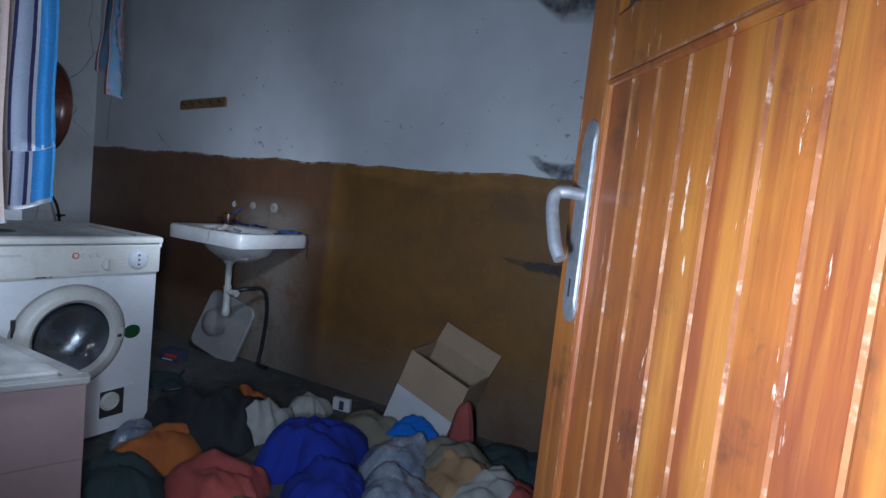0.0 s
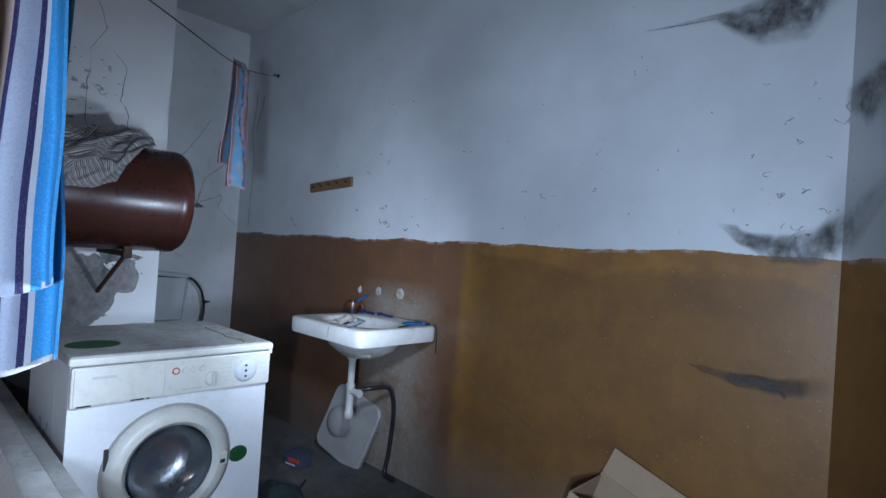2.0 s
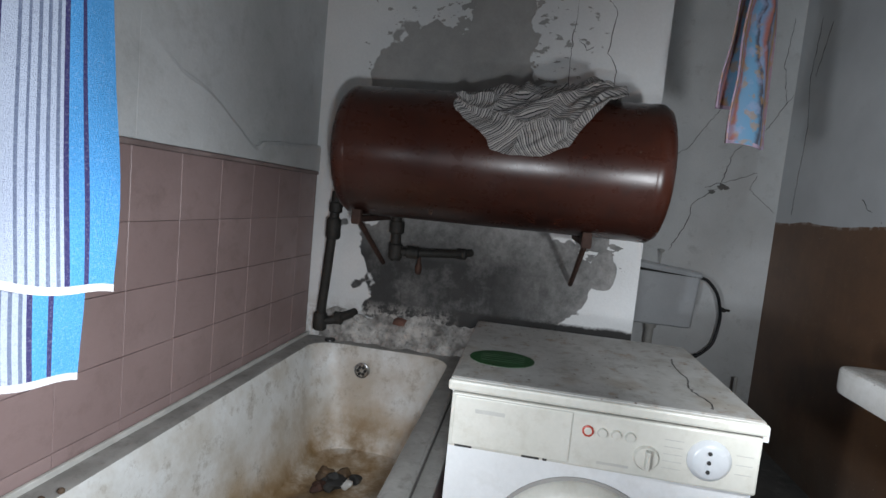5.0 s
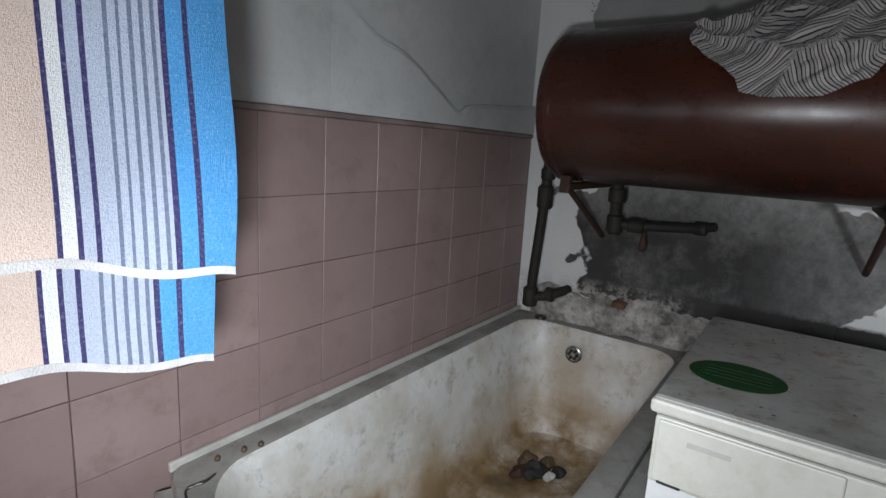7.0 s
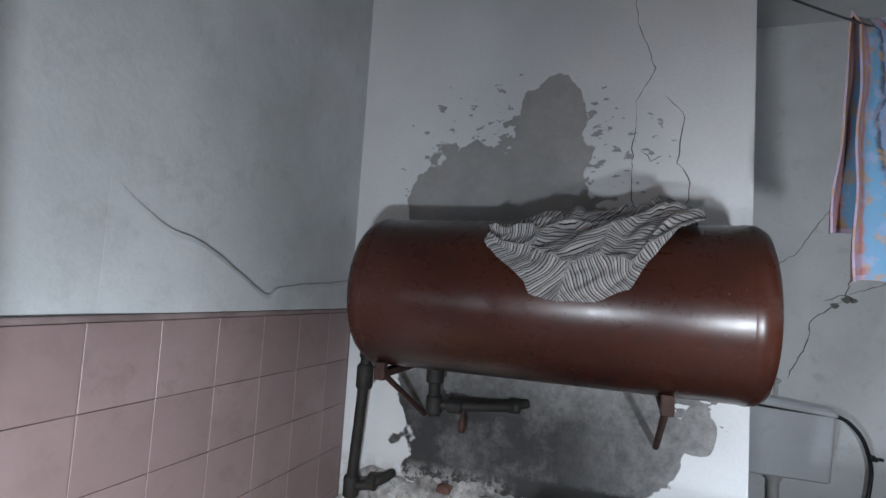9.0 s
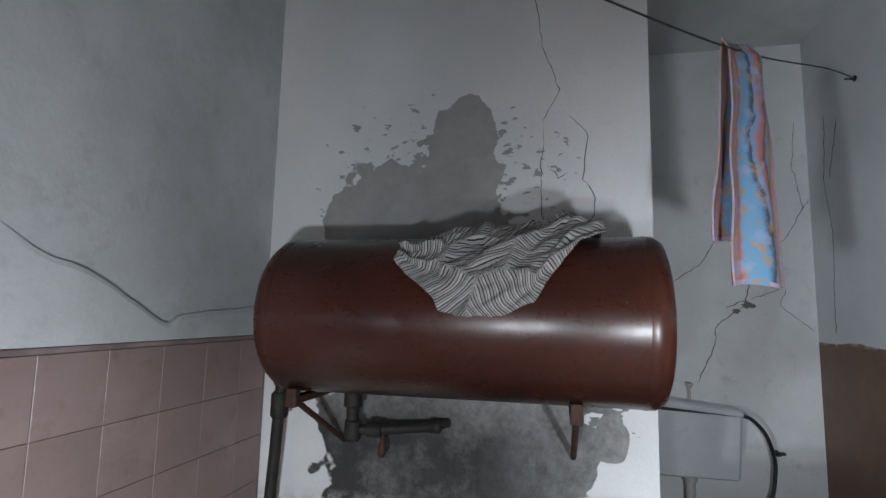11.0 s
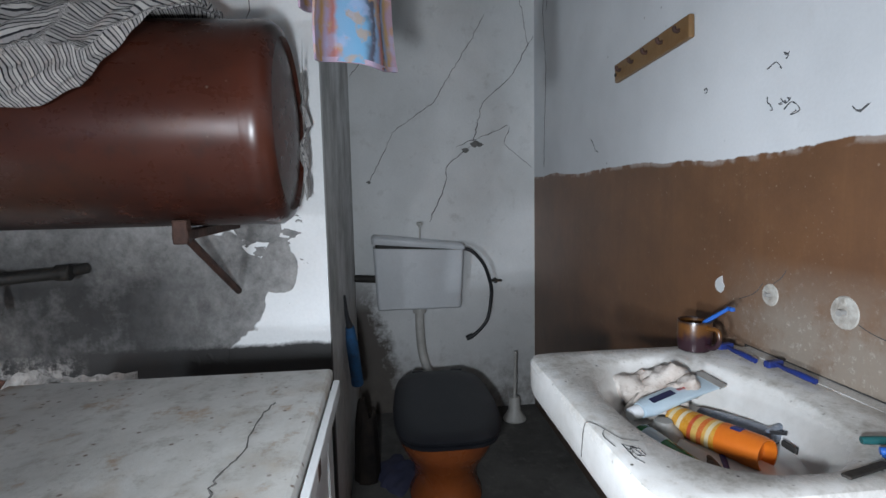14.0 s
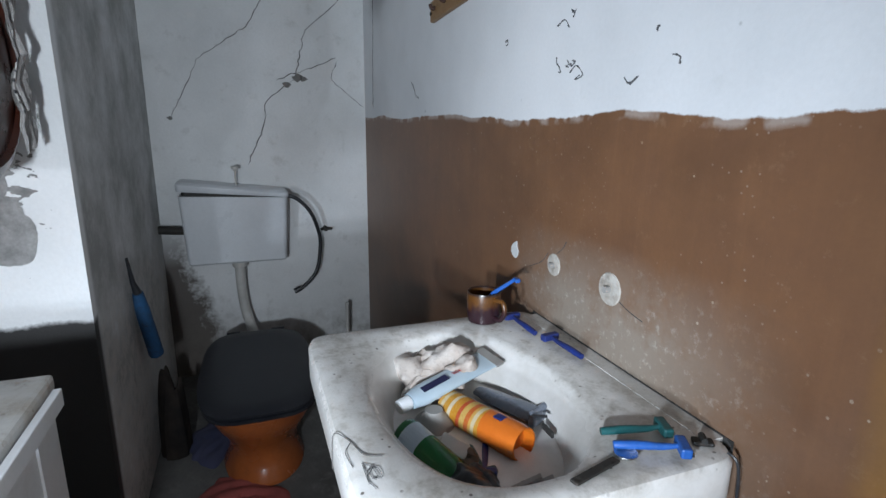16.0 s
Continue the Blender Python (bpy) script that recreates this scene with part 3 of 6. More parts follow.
def tiling(parent, columns, rows, place, turn):
    """Tiles in a grid; columns and rows are (start, end) spans, place(u, v) gives the middle's place."""
    rnd = random.Random(5)
    shared = {}
    for u0, u1 in columns:
        for v0, v1 in rows:
            key = (round(u1 - u0, 3), round(v1 - v0, 3))
            if key not in shared:
                shared[key] = tile_mesh(key[0] - 0.0014, key[1] - 0.0014)
            ob = new("tile", shared[key])
            ob.parent = parent
            ob.location = Vector(place((u0 + u1) / 2, (v0 + v1) / 2))
            ob.rotation_euler = (radians(rnd.uniform(-0.35, 0.35)), radians(rnd.uniform(-0.3, 0.3)), radians(turn + rnd.uniform(-0.4, 0.4)))


nt_tile = M_TILE.node_tree
tint_in = nt_tile.nodes["Principled BSDF"].inputs["Base Color"].links[0].from_socket
rand_tile = nt_tile.nodes.new("ShaderNodeObjectInfo").outputs["Random"]
link(nt_tile, blend(nt_tile, maths(nt_tile, "MULTIPLY", rand_tile, 0.75), tint_in, (0.235, 0.165, 0.158)), nt_tile.nodes["Principled BSDF"].inputs["Base Color"])

part("tile_bed", box(1.149, 0.796, 0.3, 3.58, 0.803, 1.262), M_GROUT, wall_south)
xs = [1.169] + [1.311 + 0.1715 * i for i in range(14)] + [3.578]
spans = list(zip(xs, xs[1:]))
zs = [0.545, 0.645, 0.79, 0.938, 1.092, 1.258]
tiling(wall_south, spans, list(zip(zs, zs[1:])), lambda u, v: (u, 0.809, v), 0)
part("tile_trim", box(1.149, 0.7965, 1.2585, 3.58, 0.811, 1.272, 0.004), M_GROUT, wall_south)


def crack(parent, points, plane, at, width=0.0022, seed=1):
    """A jagged hairline along a wall; points are (along, up)."""
    rnd = random.Random(seed)
    out = []
    for (a, b), (c, d) in zip(points, points[1:]):
        n = max(2, int(math.hypot(c - a, d - b) / 0.018))
        for k in range(n):
            f = k / n
            out.append((a + (c - a) * f + rnd.uniform(-1, 1) * 0.005, b + (d - b) * f + rnd.uniform(-1, 1) * 0.005))
    out.append(points[-1])
    path = [(at, u, v) if plane == "x" else (u, at, v) for u, v in out]
    radii = [width * rnd.uniform(0.35, 1.0) for _ in path]
    radii[0] = radii[-1] = width * 0.2
    return part("crack", tube(path, radii, 5), M_CRACK, parent)


crack(chimney, ((1.72, 2.70), (1.729, 2.437), (1.751, 2.252), (1.807, 2.102), (1.756, 1.996), (1.749, 1.818), (1.757, 1.64)), "x", 1.1465, 0.0019, 2)
crack(chimney, ((1.834, 2.012), (1.894, 1.952), (1.88, 1.796), (1.918, 1.725), (1.90, 1.62)), "x", 1.1465, 0.0018, 3)
crack(chimney, ((1.76, 1.86), (1.80, 1.80), (1.84, 1.82)), "x", 1.1465, 0.0016, 4)
for n, pts in enumerate((((2.75, 2.05), (2.691, 1.94), (2.495, 1.633), (2.294, 1.49), (2.174, 1.25)), ((2.995, 1.95), (2.877, 1.745), (2.736, 1.632), (2.689, 1.428), (2.557, 1.324), (2.549, 1.231), (2.464, 1.049)),
                         ((2.874, 1.509), (2.844, 1.427), (2.99, 1.31)), ((2.25, 1.985), (2.156, 1.833), (2.095, 1.75)), ((2.95, 2.35), (2.93, 2.1), (2.97, 1.9)), ((2.6, 1.42), (2.72, 1.46), (2.87, 1.52)))):
    crack(wall_west, pts, "x", 0.0002, 0.0019 if n != 1 else 0.0025, 10 + n)
for n, pts in enumerate((((0.19, 2.3), (0.15, 2.0), (0.2, 1.75), (0.18, 1.5), (0.17, 1.3)), ((0.3, 2.25), (0.24, 2.1), (0.2, 2.0)), ((0.75, 1.38), (0.80, 1.33), (0.83, 1.32)), ((2.206, 0.702), (2.425, 0.627), (2.577, 0.577), (2.77, 0.51)))):
    crack(wall_north, pts, "y", 2.9998, 0.0023, 30 + n)


def flake(parent, u, v, size, plane, at, seed):
    """A chip in the plaster: a ragged shallow plate of darker fill."""
    rnd = random.Random(seed)
    ring = [(u + size * rnd.uniform(0.5, 1.0) * math.cos(a), v + size * 0.7 * rnd.uniform(0.5, 1.0) * math.sin(a)) for a in [2 * math.pi * i / 11 for i in range(11)]]
    rings = [[(at + d, p, q) if plane == "x" else (p, at - d, q) for p, q in ring] for d in (-0.001, 0.0022)]
    return part("plaster_chip", loft(rings), M_PLASTER, parent)


M_PLASTER = grimy("bare_plaster", (0.2, 0.195, 0.185), (0.14, 0.135, 0.13), 0.9, 40, relief=0.6)
for n, (u, v, s) in enumerate(((2.65, 1.40, 0.022), (2.70, 1.43, 0.03), (2.725, 1.425, 0.02), (2.17, 1.25, 0.014))):
    flake(wall_west, u, v, s, "x", 0.0, n)

# the plaster lip of the wall above the tiles, where old paint has come away
lip = curve_path([(2.14, 0.797, 1.545), (2.072, 0.797, 1.497), (1.995, 0.797, 1.456), (1.902, 0.797, 1.434), (1.764, 0.797, 1.369), (1.654, 0.797, 1.316), (1.60, 0.797, 1.335), (1.515, 0.797, 1.345), (1.3, 0.797, 1.36), (1.15, 0.797, 1.375)], 5)
rings = []
for q in lip:
    d = 0.016 * min(1.0, max(0.0, (2.14 - q[0]) / 0.22))
    j = 0.004 * noise.noise(Vector((q[0] * 30, 2, 5)))
    rings.append([(q[0], 0.794, 1.273), (q[0], 0.7955 + d, 1.273), (q[0], 0.7955 + d, q[2] - 0.012 + j), (q[0], 0.7955 + d * 0.75, q[2] + j), (q[0], 0.794, q[2] + 0.001 + j)])
part("plaster_layer", loft(rings), M_WALL, wall_south)

# the broken plaster ledge along the foot of the chimney
M_LEDGE = grimy("broken_plaster", (0.62, 0.60, 0.57), (0.14, 0.13, 0.12), 0.9, 13, dirt=(0.05, 0.045, 0.04), dirt_amount=0.85, relief=0.8, fine=140)
M_BRICK = grimy("crumbling_brick", (0.2, 0.10, 0.075), (0.12, 0.06, 0.045), 0.95, 30, relief=0.8)


def ledge_at(u, v):
    y = 0.86 + 0.70 * u
    ragged = 0.035 * noise.noise(Vector((y * 9, 0, 2))) + 0.02 * noise.noise(Vector((y * 31, 0, 4)))
    z = 0.604 + (0.115 + ragged) * v
    lump = 0.03 * noise.noise(Vector((y * 14, z * 16, 1))) + 0.014 * noise.noise(Vector((y * 44, z * 44, 3)))
    return (1.149 + max(0.001, (0.04 + lump) * (1 - v ** 3)) * min(1.0, 6 * u, 6 * (1 - u)), y, z)


part("plaster_ledge", sheet(90, 22, ledge_at, 0.004), M_LEDGE, chimney)
rnd = random.Random(77)
for k in range(16):
    y, s = rnd.uniform(0.98, 1.42), rnd.uniform(0.012, 0.032)
    bm = bmesh.new()
    bmesh.ops.create_icosphere(bm, subdivisions=2, radius=s)
    for v in bm.verts:
        v.co *= 1 + 0.45 * noise.noise(v.co * 40 + Vector((k * 3.1, 0, 0)))
        v.co.x *= 0.7
        v.co.z *= 0.6
    bmesh.ops.translate(bm, verts=bm.verts, vec=(1.178 + rnd.uniform(-0.012, 0.012), y, 0.62 + s * 0.3 + (rnd.uniform(0.02, 0.08) if k % 2 else 0)))
    part("plaster_lump", bm, M_BRICK if k in (3, 8) else M_LEDGE, chimney)

# scribbles and flies' marks on the white paint
rnd = random.Random(11)
M_MARK = grimy("dark_smear", (0.05, 0.05, 0.055), (0.1, 0.1, 0.1), 0.9, 60)


def mark(x, z, size, seed):
    """A dark scribble or smear; the far ones by the corner are finer."""
    r = random.Random(seed)
    p = [(x, 2.9995, z)]
    for _ in range(4):
        p.append((p[-1][0] + r.uniform(-1, 1) * size, 2.9995, p[-1][2] + r.uniform(-1, 1) * size * 0.7))
    path = curve_path(p, 4)
    part("mark", tube(path, [(0.0019 if x < 2.0 else 0.0011) * r.uniform(0.25, 1) for _ in path], 5), M_MARK, wall_north)


SPOTS = ((2.232, 1.68, 0.02), (2.27, 1.675, 0.012), (2.691, 1.452, 0.025), (2.66, 1.47, 0.015), (2.72, 1.46, 0.012), (2.892, 1.477, 0.018), (1.705, 1.426, 0.012), (1.70, 1.345, 0.016), (1.72, 1.35, 0.01), (1.92, 1.38, 0.01),
         (1.95, 1.34, 0.01), (2.475, 1.332, 0.014), (3.507, 1.654, 0.03), (3.55, 1.60, 0.02), (3.66, 1.70, 0.03), (3.558, 1.461, 0.02), (3.60, 1.40, 0.03), (3.52, 1.36, 0.015), (1.698, 1.98, 0.006), (1.86, 1.97, 0.004),
         (3.03, 1.89, 0.006), (2.0, 1.46, 0.006), (2.48, 1.70, 0.006), (2.60, 1.38, 0.008), (3.2, 1.6, 0.006), (2.35, 1.47, 0.006), (2.2, 1.40, 0.01), (1.55, 1.62, 0.012), (2.9, 1.62, 0.01), (1.70, 1.66, 0.012), (1.45, 1.42, 0.014), (3.46, 1.78, 0.016), (3.42, 1.56, 0.012), (3.57, 1.76, 0.022), (3.50, 1.44, 0.016), (3.61, 1.55, 0.02), (3.38, 1.40, 0.012), (3.58, 1.33, 0.016), (3.30, 1.72, 0.008), (3.47, 1.50, 0.02), (2.59, 1.489, 0.02), (1.66, 1.365, 0.016), (1.638, 1.711, 0.014), (1.868, 1.306, 0.022), (1.66, 1.42, 0.026), (1.706, 1.335, 0.026), (3.51, 1.445, 0.03), (3.536, 1.353, 0.03), (3.63, 1.65, 0.04), (3.57, 1.34, 0.03))
for i, (x, z, s) in enumerate(SPOTS):
    mark(x, z, s * (0.95 if x < 2.0 else 0.7), 100 + i)

# old tap holes over the basin
M_LIME = grimy("limescale", (0.46, 0.44, 0.40), (0.30, 0.27, 0.23), 0.9, 60, relief=0.6)
for x, z, r in ((1.692, 0.981, 0.022), (1.863, 0.984, 0.028)):
    ring = part("tap_hole", turned([(r, 0), (r * 0.95, 0.002), (r * 0.45, 0.003), (r * 0.3, 0.0015)], 22, "y", (0, 0, 0)), M_LIME, wall_north)
    ring.location, ring.rotation_euler = (x, 3.0, z), (0, 0, radians(180))
    part("tap_stub", turned([(r * 0.2, -0.004), (r * 0.2, 0.007), (r * 0.08, 0.007)], 12, "y"), M_GREYP, wall_north).location = (x, 2.992, z)
for u, v, w in (((1.89, 0.97), (1.915, 0.962), (1.945, 0.957)), ((1.60, 0.955), (1.645, 0.975), (1.67, 1.0)), ((1.70, 1.005), (1.72, 1.02), (1.73, 1.035))):
    part("scratch", tube(curve_path([(q[0], 2.9995, q[1]) for q in (u, v, w)], 5), 0.0007, 5), M_MARK, wall_north)
part("paint_dab", loft([[(1.533 + 0.018 * random.Random(i).uniform(0.6, 1) * math.cos(i * 0.57), y, 0.974 + 0.024 * random.Random(i).uniform(0.6, 1) * math.sin(i * 0.57)) for i in range(11)] for y in (3.001, 2.998)]), M_WALL, wall_north)


def web_material():
    m, nt, p = nodes_of("dusty_cobweb")
    p.inputs["Base Color"].default_value = (0.075, 0.07, 0.065, 1)
    p.inputs["Roughness"].default_value = 1.0
    a = ramp(nt, noise_tex(nt, 17, 5, 0.65), 0.22, 0.66)
    s = nt.nodes.new("ShaderNodeSeparateXYZ")
    link(nt, nt.nodes.new("ShaderNodeTexCoord").outputs["UV"], s.inputs[0])
    thin = maths(nt, "MULTIPLY", ramp(nt, maths(nt, "PINGPONG", s.outputs[0], 0.5), 0.02, 0.3), ramp(nt, maths(nt, "PINGPONG", s.outputs[1], 0.5), 0.0, 0.26))
    link(nt, maths(nt, "MULTIPLY", maths(nt, "MULTIPLY", a, thin), 0.95), p.inputs["Alpha"])
    return m


M_WEB = web_material()


def cobweb(stations, seed):
    """A sagging dusty sheet across the corner: stations are (x, y, top, bottom)."""
    n = len(stations) - 1

    def where(u, v):
        k = min(int(u * n), n - 1)
        f = u * n - k
        f = f * f * (3 - 2 * f)
        x, y, top, low = [p + (q - p) * f for p, q in zip(stations[k], stations[k + 1])]
        z = top + (low - top) * v
        return (x, y - 0.012 * math.sin(math.pi * v) + 0.008 * noise.noise(Vector((u * 6, v * 4, seed))), z + 0.012 * noise.noise(Vector((u * 9, v * 3, seed + 4))))

    ob = part("cobweb", sheet(40, 12, where), M_WEB, smooth=True)
    return tagged(ob, "dusty grey cobweb in the wall corner", "cobweb", "cobwebs")


cobweb(((3.05, 2.996, 2.045, 2.035), (3.30, 2.994, 2.04, 2.00), (3.42, 2.985, 2.05, 1.90), (3.56, 2.95, 2.12, 1.87), (3.64, 2.86, 2.42, 1.92), (3.70, 2.80, 2.20, 1.95), (3.78, 2.74, 1.95, 1.84)), 3)
cobweb(((3.33, 2.996, 1.375, 1.350), (3.40, 2.992, 1.345, 1.295), (3.50, 2.975, 1.325, 1.235), (3.62, 2.90, 1.34, 1.235), (3.70, 2.82, 1.40, 1.27), (3.80, 2.70, 1.50, 1.44)), 5)
cobweb(((3.66, 2.93, 1.72, 1.66), (3.72, 2.84, 1.74, 1.58), (3.80, 2.70, 1.76, 1.70)), 6)
cobweb(((3.28, 2.996, 0.905, 0.90), (3.40, 2.992, 0.90, 0.86), (3.55, 2.97, 0.91, 0.85), (3.68, 2.86, 0.95, 0.90)), 8)

# ---- washing machine ----
wm = thing("washing_machine", "white front-loading washing machine with dusty ivory top", "washing machine", (2.14, 1.8425, GROUND))


def wbox(name, y0, z0, y1, z1, x0, x1, m, bev=0.004, parent=None, label=""):
    return part(name, box(x0 - 2.14, y0 - 1.8425, z0 - GROUND, x1 - 2.14, y1 - 1.8425, z1 - GROUND, bev), m, parent or wm, label)


wbox("body", 1.549, GROUND + 0.015, 2.136, 0.822, 1.612, 1.985, M_APPL, 0.004)


def front_ring(x, grow=None):
    """Round the front of the machine: its outline, or the round mouth of the drum."""
    corners = ((1.549, GROUND + 0.015), (2.136, GROUND + 0.015), (2.136, 0.822), (1.549, 0.822))
    out = []
    for (a, b), (c, d) in zip(corners, corners[1:] + corners[:1]):
        for k in range(12):
            y, z = a + (c - a) * k / 12, b + (d - b) * k / 12
            if grow:
                h = math.hypot(y - 1.828, z - 0.487)
                y, z = 1.828 + (y - 1.828) * grow / h, 0.487 + (z - 0.487) * grow / h
            out.append((x - 2.14, y - 1.8425, z - GROUND))
    return out


part("front", loft([front_ring(1.986, 0.128), front_ring(1.986), front_ring(2.14), front_ring(2.14, 0.128), front_ring(1.986, 0.128)], cap=False), M_APPL, wm)
wbox("top", 1.543, 0.824, 2.142, 0.853, 1.606, 2.158, M_LID, 0.008, label="dusty stained ivory top")
wbox("top_edge", 1.541, 0.826, 2.144, 0.849, 2.150, 2.164, M_IVORY, 0.006)
panel = wbox("control_panel", 1.55, 0.708, 2.138, 0.821, 2.120, 2.157, M_IVORY, 0.005, label="ivory control panel")
drawer = wbox("detergent_drawer", 1.556, 0.714, 1.792, 0.817, 2.150, 2.1605, M_IVORY, 0.003)
M_FAINT = grimy("faded_grey_print", (0.50, 0.495, 0.46), (0.44, 0.435, 0.41), 0.5, 20)
for y0, y1 in ((1.565, 1.60), (1.70, 1.735), (1.742, 1.75)):
    wbox("chipped_edge", y0, 0.7115, y1, 0.7155, 2.1600, 2.1612, M_DARK, 0, drawer)
wbox("name_strip", 1.60, 0.786, 1.66, 0.794, 2.1598, 2.1612, M_FAINT, 0, drawer)
wbox("printed_line", 1.845, 0.722, 1.905, 0.727, 2.1565, 2.1578, M_FAINT, 0, panel)
for k in range(5):
    wbox("printed_line", 1.965, 0.735 + 0.014 * k, 2.0, 0.7365 + 0.014 * k, 2.1565, 2.1576, M_FAINT, 0, panel)
for k in range(3):
    wbox("printed_line", 2.095, 0.745 + 0.018 * k, 2.125, 0.7465 + 0.018 * k, 2.1565, 2.1576, M_FAINT, 0, panel)


def wdisc(name, y, z, profile, m, parent, seg=28, label="", cap=True):
    return part(name, turned(profile, seg, "x", (2.157 - 2.14, y - 1.8425, z - GROUND), cap), m, parent, label, smooth=True)


M_RED = grimy("red_ring_light", (0.5, 0.06, 0.03), (0.42, 0.05, 0.03), 0.35, 20)
wdisc("lamp_ring", 1.822, 0.785, [(0.011, -0.004), (0.011, 0.004), (0.008, 0.005), (0.0075, 0.003)], M_RED, panel)
wdisc("lamp_lens", 1.822, 0.785, [(0.0075, 0), (0.0075, 0.0035), (0.003, 0.0045)], M_IVORY, panel)
for y in (1.850, 1.876, 1.902):
    wdisc("push_button", y, 0.785, [(0.010, -0.003), (0.010, 0.001), (0.0085, 0.0065), (0.004, 0.0072)], M_IVORY, panel)
knob = wdisc("temperature_knob", 1.935, 0.750, [(0.024, -0.004), (0.024, 0.003), (0.021, 0.008), (0.008, 0.009)], M_IVORY, panel)
part("grip", box(0.02, 1.935 - 0.004 - 1.8425, 0.75 - 0.019 - GROUND, 0.04, 1.935 + 0.004 - 1.8425, 0.75 + 0.019 - GROUND, 0.002), M_IVORY, knob)
dial = wdisc("programme_dial", 2.048, 0.764, [(0.040, -0.004), (0.040, 0.002), (0.034, 0.009), (0.030, 0.012), (0.010, 0.012)], M_CISTERN, panel)
for dz in (-0.018, 0.0, 0.018):
    wdisc("dial_mark", 2.044, 0.764 + dz, [(0.0038, 0.010), (0.0038, 0.0145), (0.001, 0.015)], M_DARK, dial, 10)
M_DRUM = grimy("drum_steel", (0.34, 0.345, 0.36), (0.2, 0.205, 0.21), 0.22, 8, metal=0.95, relief=0.2)
port = wdisc("porthole_ring", 1.828, 0.487, [(0.186, -0.02), (0.186, -0.012), (0.178, 0.004), (0.160, 0.016), (0.142, 0.016), (0.130, 0.004), (0.126, -0.02)], M_IVORY, wm, 56, "ivory porthole ring", False)
wdisc("door_seal", 1.828, 0.487, [(0.193, -0.018), (0.193, -0.013), (0.186, -0.012)], M_GREYP, wm, 56, "", False)
gl = wdisc("glass", 1.828, 0.487, [(0.126, 0.002), (0.12, 0.001), (0.112, -0.01), (0.09, -0.028), (0.05, -0.04), (0.001, -0.044), (0.001, -0.048), (0.05, -0.044), (0.092, -0.033), (0.116, -0.014), (0.126, 0.002)], M_GLASS, port, 48, "", False)
gl.visible_shadow = False
wdisc("drum", 1.828, 0.487, [(0.126, -0.006), (0.125, -0.06), (0.118, -0.1), (0.10, -0.125), (0.06, -0.14), (0.001, -0.146)], M_DRUM, port, 48, "", False)
wbox("latch", 1.968, 0.462, 1.998, 0.505, 2.155, 2.176, M_IVORY, 0.003, port)
wbox("latch_slot", 1.974, 0.47, 1.99, 0.482, 2.1755, 2.177, M_DARK, 0, port)
wbox("hinge", 1.645, 0.515, 1.656, 0.575, 2.138, 2.152, M_DARK, 0.002)
st = part("sticker", turned([(0.033, -0.0005), (0.033, 0.0006), (0.005, 0.0008)], 28, "x"), M_GREEN, wm, "oval green sticker")
st.location, st.scale = (0.0015, 2.050 - 1.8425, 0.474 - GROUND), (1, 1, 0.82)
for dz in (-0.006, 0.003):
    wbox("sticker_print", 2.03, 0.474 + dz, 2.07, 0.4765 + dz, 2.1423, 2.1428, M_GREENTEXT, 0)
st2 = part("sticker", turned([(0.075, -0.0005), (0.075, 0.0007), (0.01, 0.0009)], 36, "z"), M_GREEN, wm, "round green sticker on top")
st2.location, st2.scale = (1.985 - 2.14, 1.638 - 1.8425, 0.8533 - GROUND), (0.85, 1, 1)
st2.rotation_euler = (0, 0, radians(12))
for k in range(4):
    wbox("sticker_print", 1.59, 0.8541, 1.69, 0.8545, 1.955 + 0.016 * k, 1.961 + 0.016 * k, M_GREENTEXT, 0)
wbox("filter_frame", 1.932, 0.142, 2.070, 0.262, 2.139, 2.146, M_APPL, 0.002)
wbox("filter_recess", 1.940, 0.150, 2.030, 0.254, 2.1445, 2.1468, M_DARK, 0.0)
wdisc("filter_cap", 1.975, 0.212, [(0.036, -0.011), (0.036, -0.004), (0.030, 0.002), (0.026, -0.003), (0.006, -0.002)], M_IVORY, wm, 24)
wbox("side_rib", 2.1355, 0.20, 2.1395, 0.79, 1.70, 1.706, M_APPL, 0)
wbox("lid_rail", 2.1445, 0.806, 2.1565, 0.836, 1.63, 2.135, M_APPL, 0.002, label="white metal rail with a rust spot")
wbox("rust_spot", 2.1545, 0.808, 2.1572, 0.832, 1.93, 1.955, M_RUSTY, 0.001)
wbox("side_strip", 2.136, 0.10, 2.1405, 0.815, 2.098, 2.124, M_RIM, 0.001)
scr = curve_path([(1.775, 2.066, 0.8535), (1.79, 2.06, 0.8535), (1.86, 2.053, 0.8535), (1.945, 2.057, 0.8535), (1.987, 2.046, 0.8535), (2.03, 2.043, 0.8535), (2.09, 2.06, 0.8535), (2.13, 2.05, 0.8535)], 5)
part("hairline_crack", tube([(p.x - 2.14 + 0.004 * noise.noise(Vector((i * 0.9, 3, 1))), p.y - 1.8425 + 0.006 * noise.noise(Vector((i * 0.9, 1, 7))), p.z - GROUND) for i, p in enumerate(scr)], [0.0024 * (0.35 + abs(noise.noise(Vector((i * 0.7, 9, 2)))) * 1.3) for i in range(len(scr))], 5), M_CRACK, wm)
for y in (1.59, 2.09):
    for x in (1.66, 2.10):
        part("foot", turned([(0.02, 0), (0.02, 0.012), (0.012, 0.02)], 12, "z", (x - 2.14, y - 1.8425, 0)), M_BLACK, wm)

